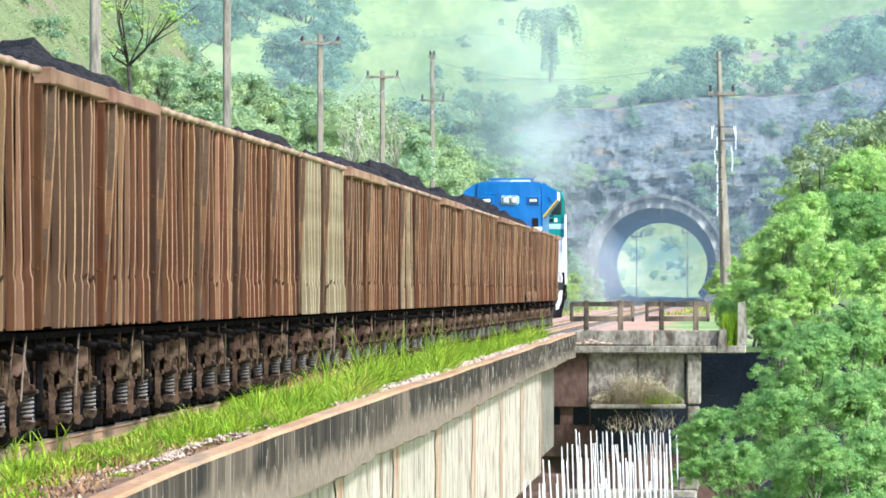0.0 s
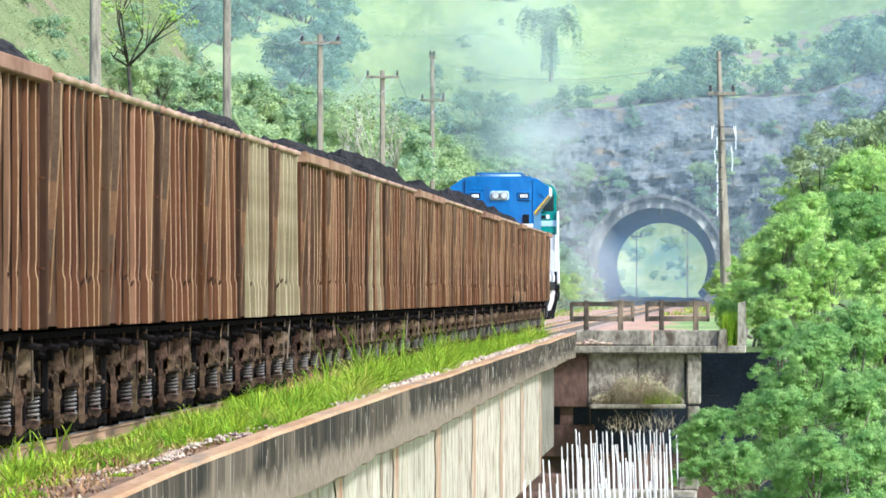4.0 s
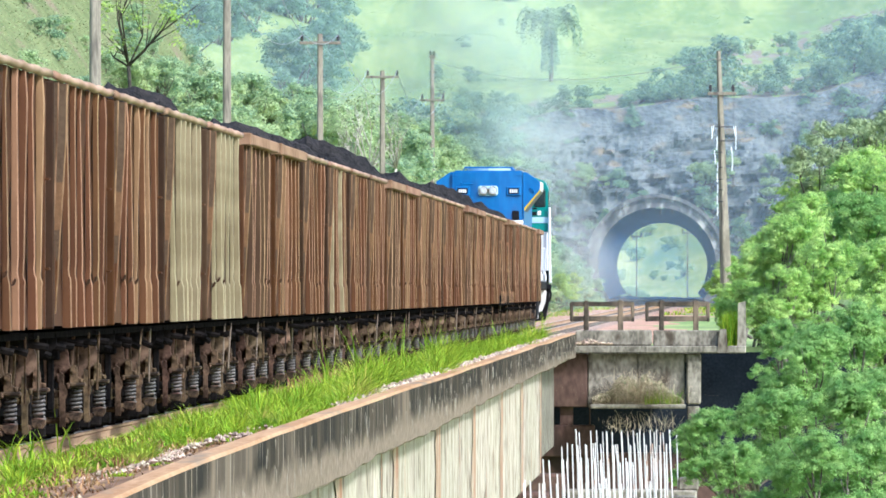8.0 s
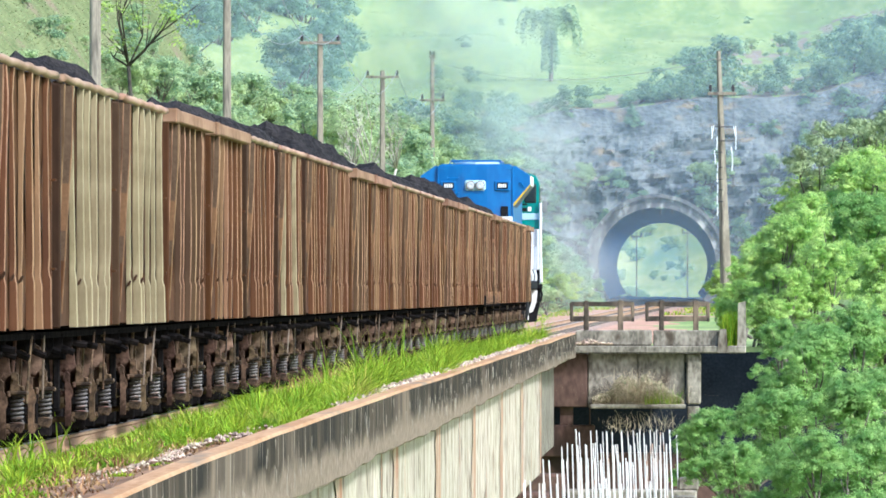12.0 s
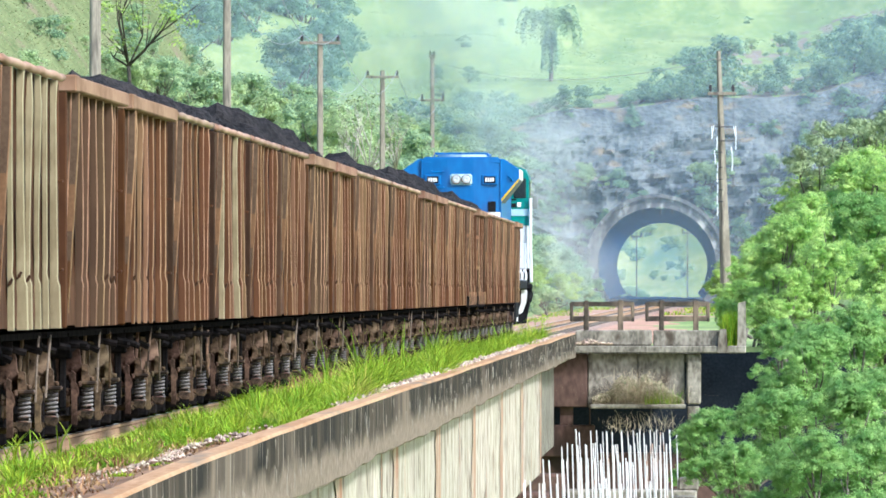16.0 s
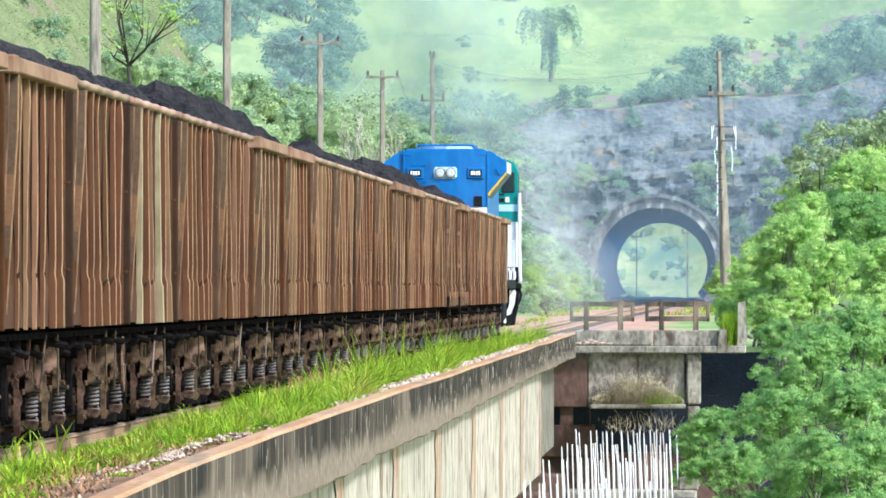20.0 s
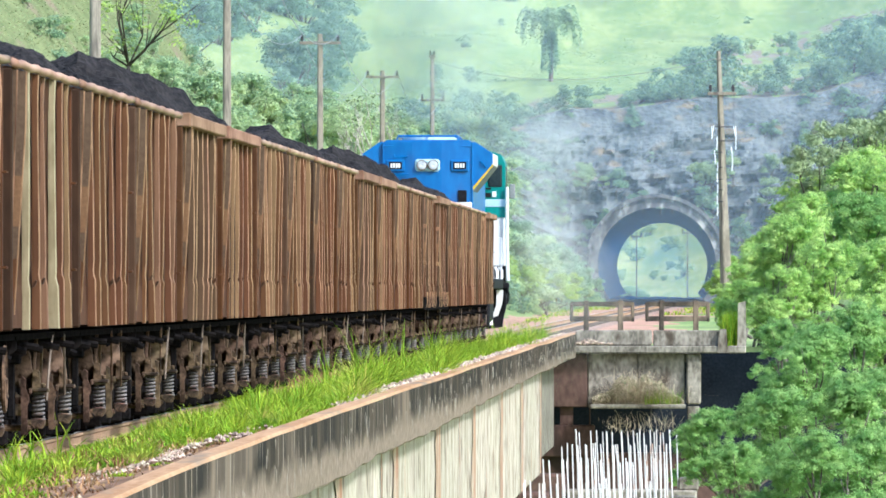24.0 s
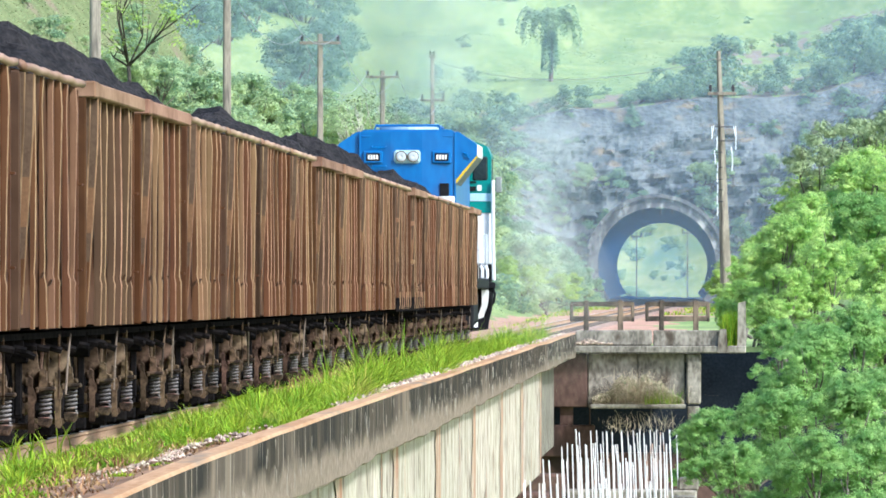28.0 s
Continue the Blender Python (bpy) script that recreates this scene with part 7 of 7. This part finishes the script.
def build_ground_cover():
    rng = np.random.default_rng(9)
    # grass on the deck: short and patchy near the end of the bridge, tall further on
    roots, heights = [], []
    for y0, y1, n in ((70, 100, 2200), (100, 130, 2800), (130, 180, 3000), (180, 250, 2300), (250, 349, 4600)):
        y = rng.uniform(y0, y1, n)
        x = rng.uniform(-6.12, -4.36, n)
        for xx, yy in zip(x, y):
            f = noise.noise((xx * 1.9, yy * 0.16, 3)) + 0.6 * noise.noise((xx * 4, yy * 0.55, 5))
            inner = smooth(-4.38, -4.95, xx) if yy > 165 else smooth(-4.55, -5.2, xx)
            far = smooth(92, 160, yy)
            cover = f + 0.75 * inner + 0.45 * far
            if ((xx + 4.92) / 0.3) ** 2 + ((yy - 101.5) / 5) ** 2 < 1 or ((xx + 4.8) / 0.25) ** 2 + ((yy - 112) / 4) ** 2 < 1:
                continue
            if cover < 0.42:
                continue
            h = 0.06 + (0.16 + 0.2 * far) * min(max(cover - 0.35, 0), 1.1) * (1.25 if f > 0.3 else 0.9)
            h *= 1 - 0.22 * smooth(190, 270, yy)
            if xx < -5.85:
                h *= 0.65
            h *= 0.4 + 1.15 * smooth(-0.3, 0.4, noise.noise((xx * 0.8, yy * 0.14, 21)) + 0.5 * noise.noise((xx * 2.2, yy * 0.4, 22)))
            if yy < 158:
                h = min(h, max(1.38 * (1 + xx / 6.28) + 0.11, 0.03))
            if yy < 120:
                if noise.noise((xx * 2.5, yy * 0.4, 11)) > -0.12 + 0.40 * inner:
                    continue
            roots.append((xx, yy, -0.15 + 0.1 * smooth(-5.7, -4.6, xx)))
            heights.append(h)
    # each root is a tuft: blades lean outwards from its heart, tufts differ in height
    tuft, blades = np.array(roots), 17
    tall = np.array(heights) * rng.uniform(0.55, 1.5, len(heights))
    tall = np.where(tuft[:, 1] < 132, np.minimum(tall, np.maximum(1.38 * (1 + tuft[:, 0] / 6.28) + 0.06, 0.03)), tall)
    off = rng.normal(0, 1, (len(tuft), blades, 3)) * np.array([0.035, 0.10, 0.0])
    heights = (tall[:, None] * rng.uniform(0.45, 1.15, (len(tuft), blades))).ravel()
    ang = (np.arctan2(off[:, :, 1], off[:, :, 0] * 2.5) + rng.normal(0, 0.5, (len(tuft), blades))).ravel()
    roots = (tuft[:, None, :] + off).reshape(-1, 3)
    me = blade_mesh("deck_grass", roots, heights, 1.7, 0.0135, GRASS, rng, ang)
    tagged(new("deck_grass", me), "lush bright green grass growing along the bridge deck", "grass", kind="stuff")
    n = 3600
    roots = np.stack([rng.uniform(-5.75, -4.42, n), rng.uniform(74, 165, n), np.full(n, -0.07)], 1)
    tagged(new("dry_litter", blade_mesh("dry_litter", roots, rng.uniform(0.04, 0.12, n), 2.1, 0.015, LITTER, rng)), "dry litter among the grass on the deck", "litter", kind="stuff")
    n = 80
    roots = np.stack([rng.uniform(-6.02, -5.72, n), np.concatenate([rng.uniform(104.5, 108.5, n // 2), rng.uniform(101, 113, n // 2)]), np.full(n, -0.15)], 1)
    tagged(new("tall_weeds", blade_mesh("tall_weeds", roots, rng.uniform(0.2, 0.62, n), 1.5, 0.016, GRASS, rng)), "tall pale green weeds beside the rail", "weeds", kind="stuff")
    # pink seeding grass beside the rail
    n = 1100
    roots = np.stack([rng.uniform(-6.1, -5.6, n), np.concatenate([rng.uniform(172, 205, n // 2), rng.uniform(165, 300, n // 2)]), np.full(n, -0.12)], 1)
    tagged(new("seeding_grass", blade_mesh("seeding_grass", roots, rng.uniform(0.3, 0.62, n), 0.6, 0.014, SEED, rng)), "pinkish seeding grass beside the rail", "grass", kind="stuff")
    # stones along the kerb
    s = Shape()
    r2 = random.Random(3)
    for k in range(4700):
        y = r2.uniform(78, 346) if k < 4200 else r2.gauss(101.5, 2.6) if k < 4500 else r2.gauss(112, 2.0)
        heap = noise.noise((y * 0.16, 0, 9))
        if k < 4200 and heap < (0.22 if y < 145 else -0.22):
            continue
        x = -4.35 - abs(r2.gauss(0, 0.09 if y > 130 else 0.26)) if k < 4200 else r2.gauss(-4.9, 0.14)
        r = r2.uniform(0.010, 0.034) * (1.6 if y > 150 else 1.0)
        z = kerb_z(y) - 0.05 + r2.uniform(0, 0.035) - 0.12 * smooth(-4.5, -5.0, x)
        a = r2.uniform(0, 6.28)
        v = []
        for dx, dy, dz in ((1, 0, 0), (0, 1, 0), (-1, 0, 0), (0, -1, 0), (0, 0, 1), (0, 0, -1)):
            q = r * r2.uniform(0.7, 1.3)
            v.append((x + q * (dx * math.cos(a) - dy * math.sin(a)), y + q * 1.3 * (dx * math.sin(a) + dy * math.cos(a)), z + q * dz * 0.8))
        s.add(v, [(0, 1, 4), (1, 2, 4), (2, 3, 4), (3, 0, 4), (1, 0, 5), (2, 1, 5), (3, 2, 5), (0, 3, 5)])
    for k in range(170):
        x, y, z, r = r2.uniform(-4.15, -3.1), r2.uniform(349.82, 349.97), -0.13, r2.uniform(0.02, 0.05)
        z += r + 0.13 * r2.random() * max(1 - abs(x + 3.75) / 0.5, 0)
        s.add([(x + r * a, y + r * b, z + r * 0.8 * c) for a, b, c in ((1, 0, 0), (0.1, 1, 0), (-0.9, 0.2, 0), (0, -1, 0.1), (0.2, 0, 1), (0, 0, -1))], [(0, 1, 4), (1, 2, 4), (2, 3, 4), (3, 0, 4), (1, 0, 5), (2, 1, 5), (3, 2, 5), (0, 3, 5)])
    tagged(part("loose_stones", s, STONE), "pale loose ballast stones along the kerb", "stones", kind="stuff")
    # dry brush on the abutment ledge, grass on its slab and behind the railing
    n = 2600
    x = rng.uniform(-3.6, -1.15, n)
    mid = np.clip(1 - np.abs(x + 2.4) / 1.3, 0.15, 1)
    roots = np.stack([x, rng.uniform(349.25, 350.2, n), np.full(n, -1.75)], 1)
    tagged(new("dry_brush", blade_mesh("dry_brush", roots, mid * rng.uniform(0.3, 1.5, n), 2.2, 0.013, DRY, rng)), "tangled dry brush on the abutment ledge", "brush", kind="stuff")
    n = 9000
    x = rng.uniform(-3.65, -1.15, n)
    pts = np.stack([x, rng.uniform(349.2, 350.15, n), -1.74 + rng.random(n) ** 0.8 * 0.85 * np.clip(1.15 - np.abs(x + 2.42) / 1.2, 0.08, 1) ** 0.8 * np.array([0.9 + 0.5 * noise.noise((a * 2.6, 3, 50)) + 0.3 * noise.noise((a * 7, 5, 50)) for a in x])], 1)
    tagged(new("dead_leaves", cloud_mesh("dead_leaves", pts, 0.062, [DRY, BANK_GRASS], rng, 0.45, 0.9, (rng.random(n) < 0.35).astype(int))), "heap of dead leaves and twigs on the abutment ledge", "leaves", kind="stuff")
    twigs = Shape()
    for k in range(55):
        a, yy, h = rng.normal(-2.35, 0.36), rng.uniform(349.15, 349.7), rng.uniform(0.3, 1.05)
        bend = rng.normal(0, 0.11, 3)
        twigs.rod([(a, yy, -1.75), (a + bend[0] * 0.5, yy, -1.75 + h * 0.55), (a + bend[0] + bend[1], yy, -1.75 + h), (a + bend[0] + bend[1] * 2 + bend[2], yy, -1.75 + h * 0.9)], 0.009, 4, 0, 0.005)
    tagged(part("dry_twigs", twigs, DRY), "pale dead twigs tangled over the leaf heap", "twigs", kind="stuff")
    n = 160
    roots = np.stack([rng.uniform(-2.2, -1.2, n), rng.uniform(349.1, 349.6, n), np.full(n, -1.74)], 1)
    tagged(new("ledge_grass", blade_mesh("ledge_grass", roots, rng.uniform(0.2, 0.55, n), 1.0, 0.012, GRASS, rng)), "thin green grass among the dry brush", "grass", kind="stuff")
    n = 150
    roots = np.stack([rng.uniform(-3.3, -1.2, n), rng.uniform(349.0, 349.3, n), rng.uniform(-2.6, -2.2, n)], 1)
    tagged(new("dead_vines", blade_mesh("dead_vines", roots, rng.uniform(0.2, 0.7, n), 2.4, 0.012, DRY, rng)), "dead vines hanging below the abutment ledge", "vines", kind="stuff")
    n = 700
    roots = np.stack([rng.uniform(-0.05, 0.36, n), rng.uniform(350.0, 351.2, n), np.full(n, -0.14)], 1)
    tagged(new("slab_grass", blade_mesh("slab_grass", roots, rng.uniform(0.4, 1.1, n), 0.5, 0.024, GRASS, rng)), "tall grass at the end of the abutment slab", "grass", kind="stuff")
    n = 16000
    y = rng.uniform(353, 780, n)
    x = rng.uniform(-9, 3.0, n)
    keep = [abs(xx - track_x(yy)) > 2.0 and noise.noise((xx * 0.5, yy * 0.06, 6)) + 0.25 * (abs(xx - track_x(yy)) - 3.2) > (1.7 if yy < 640 and xx > -6.5 else 0.0) for xx, yy in zip(x, y)]
    x, y = x[keep], y[keep]
    roots = np.stack([x, y, np.array([land(a, b) for a, b in zip(x, y)])], 1)
    tagged(new("line_grass", blade_mesh("line_grass", roots, rng.uniform(0.06, 0.24, len(x)), 0.9, 0.05, GRASS, rng)), "scattered grass on the red earth beside the line", "grass", kind="stuff")
    # tussocks on the pasture
    pts = []
    for k in range(2200):
        y = rng.uniform(808, 1030)
        x = rng.uniform(-34, 14) * y / 1000
        if noise.noise((x * 0.12, y * 0.03, 7)) < -0.08:
            continue
        c = np.array([x, y, land(x, y) + 0.1])
        pts.append(c + rng.normal(0, 1, (16, 3)) * np.array([0.5, 0.5, 0.10]))
    pts = np.concatenate(pts)
    tagged(new("tussocks", cloud_mesh("tussocks", pts, 0.14, [LEAF_YELLOW, LEAF_MIST], rng, 0.5, 0.35, (np.repeat(rng.random(len(pts) // 16), 16) < 0.45).astype(int))), "tussocks of coarse grass over the pasture", "grass", kind="stuff")
    n = 9000
    pts = np.stack([np.zeros(n), rng.uniform(420, 800, n), np.zeros(n)], 1)
    pts[:, 0] = rng.uniform(-58, -17, n) * pts[:, 1] / 1000
    pts[:, 2] = [land(a, b) + rng.uniform(0.1, 0.7) for a, b in zip(pts[:, 0], pts[:, 1])]
    bank = np.stack([rng.uniform(-58, -36, n), rng.uniform(590, 792, n), np.zeros(n)], 1)
    bank[:, 0] *= bank[:, 1] / 1000
    bank[:, 2] = [land(a, b) + rng.uniform(0.0, 0.5) for a, b in zip(bank[:, 0], bank[:, 1])]
    pts = pts[(pts[:, 0] < -11) & ((pts[:, 0] > -27) | (pts[:, 1] < 560))]
    pts = np.repeat(pts, 6, 0) + rng.normal(0, 0.35, (len(pts) * 6, 3)) * np.array([1, 1, 0.6])
    tagged(new("undergrowth", cloud_mesh("undergrowth", pts, 0.17, [LEAF_YELLOW, LEAF_MIST], rng, 0.5, 0.9, (rng.random(len(pts)) < 0.5).astype(int))), "undergrowth covering the slope below the trees", "undergrowth", kind="stuff")
    bank = np.repeat(bank, 6, 0) + rng.normal(0, 0.4, (n * 6, 3)) * np.array([1, 1, 0.7])
    tagged(new("bank_scrub", cloud_mesh("bank_scrub", bank, 0.13, [LEAF_OLIVE, BANK_GRASS], rng, 0.35, 0.9, (np.repeat(rng.random(n), 6) < 0.45).astype(int))), "dry olive grass and weeds on the steep bank", "undergrowth", kind="stuff")


build_ground_cover()


def motions():
    """The whole train rolls towards the camera at a steady, slightly slackening pace; its wheels turn with it."""
    def gone(t):
        return 4.729 * t - 0.0033 * t * t + 0.00005 * t ** 3
    total = gone(28.0)
    times = [0.0, 4.0, 8.0, 12.0, 16.0, 20.0, 24.0, 28.0]
    steps = [k * 4 / FPS for k in range(int(28.0 * FPS / 4) + 1)]
    for ob, y in TRAIN:
        walk(ob, [(t, pose(TRACK_X, y + total - gone(t), 0)) for t in times])
        for o in ob.children_recursive:
            if o.name.startswith("wheelset"):
                x, yy, z = o.location
                walk(o, [(t, pose(x, yy, z, math.degrees(gone(t) / 0.412))) for t in steps])


motions()
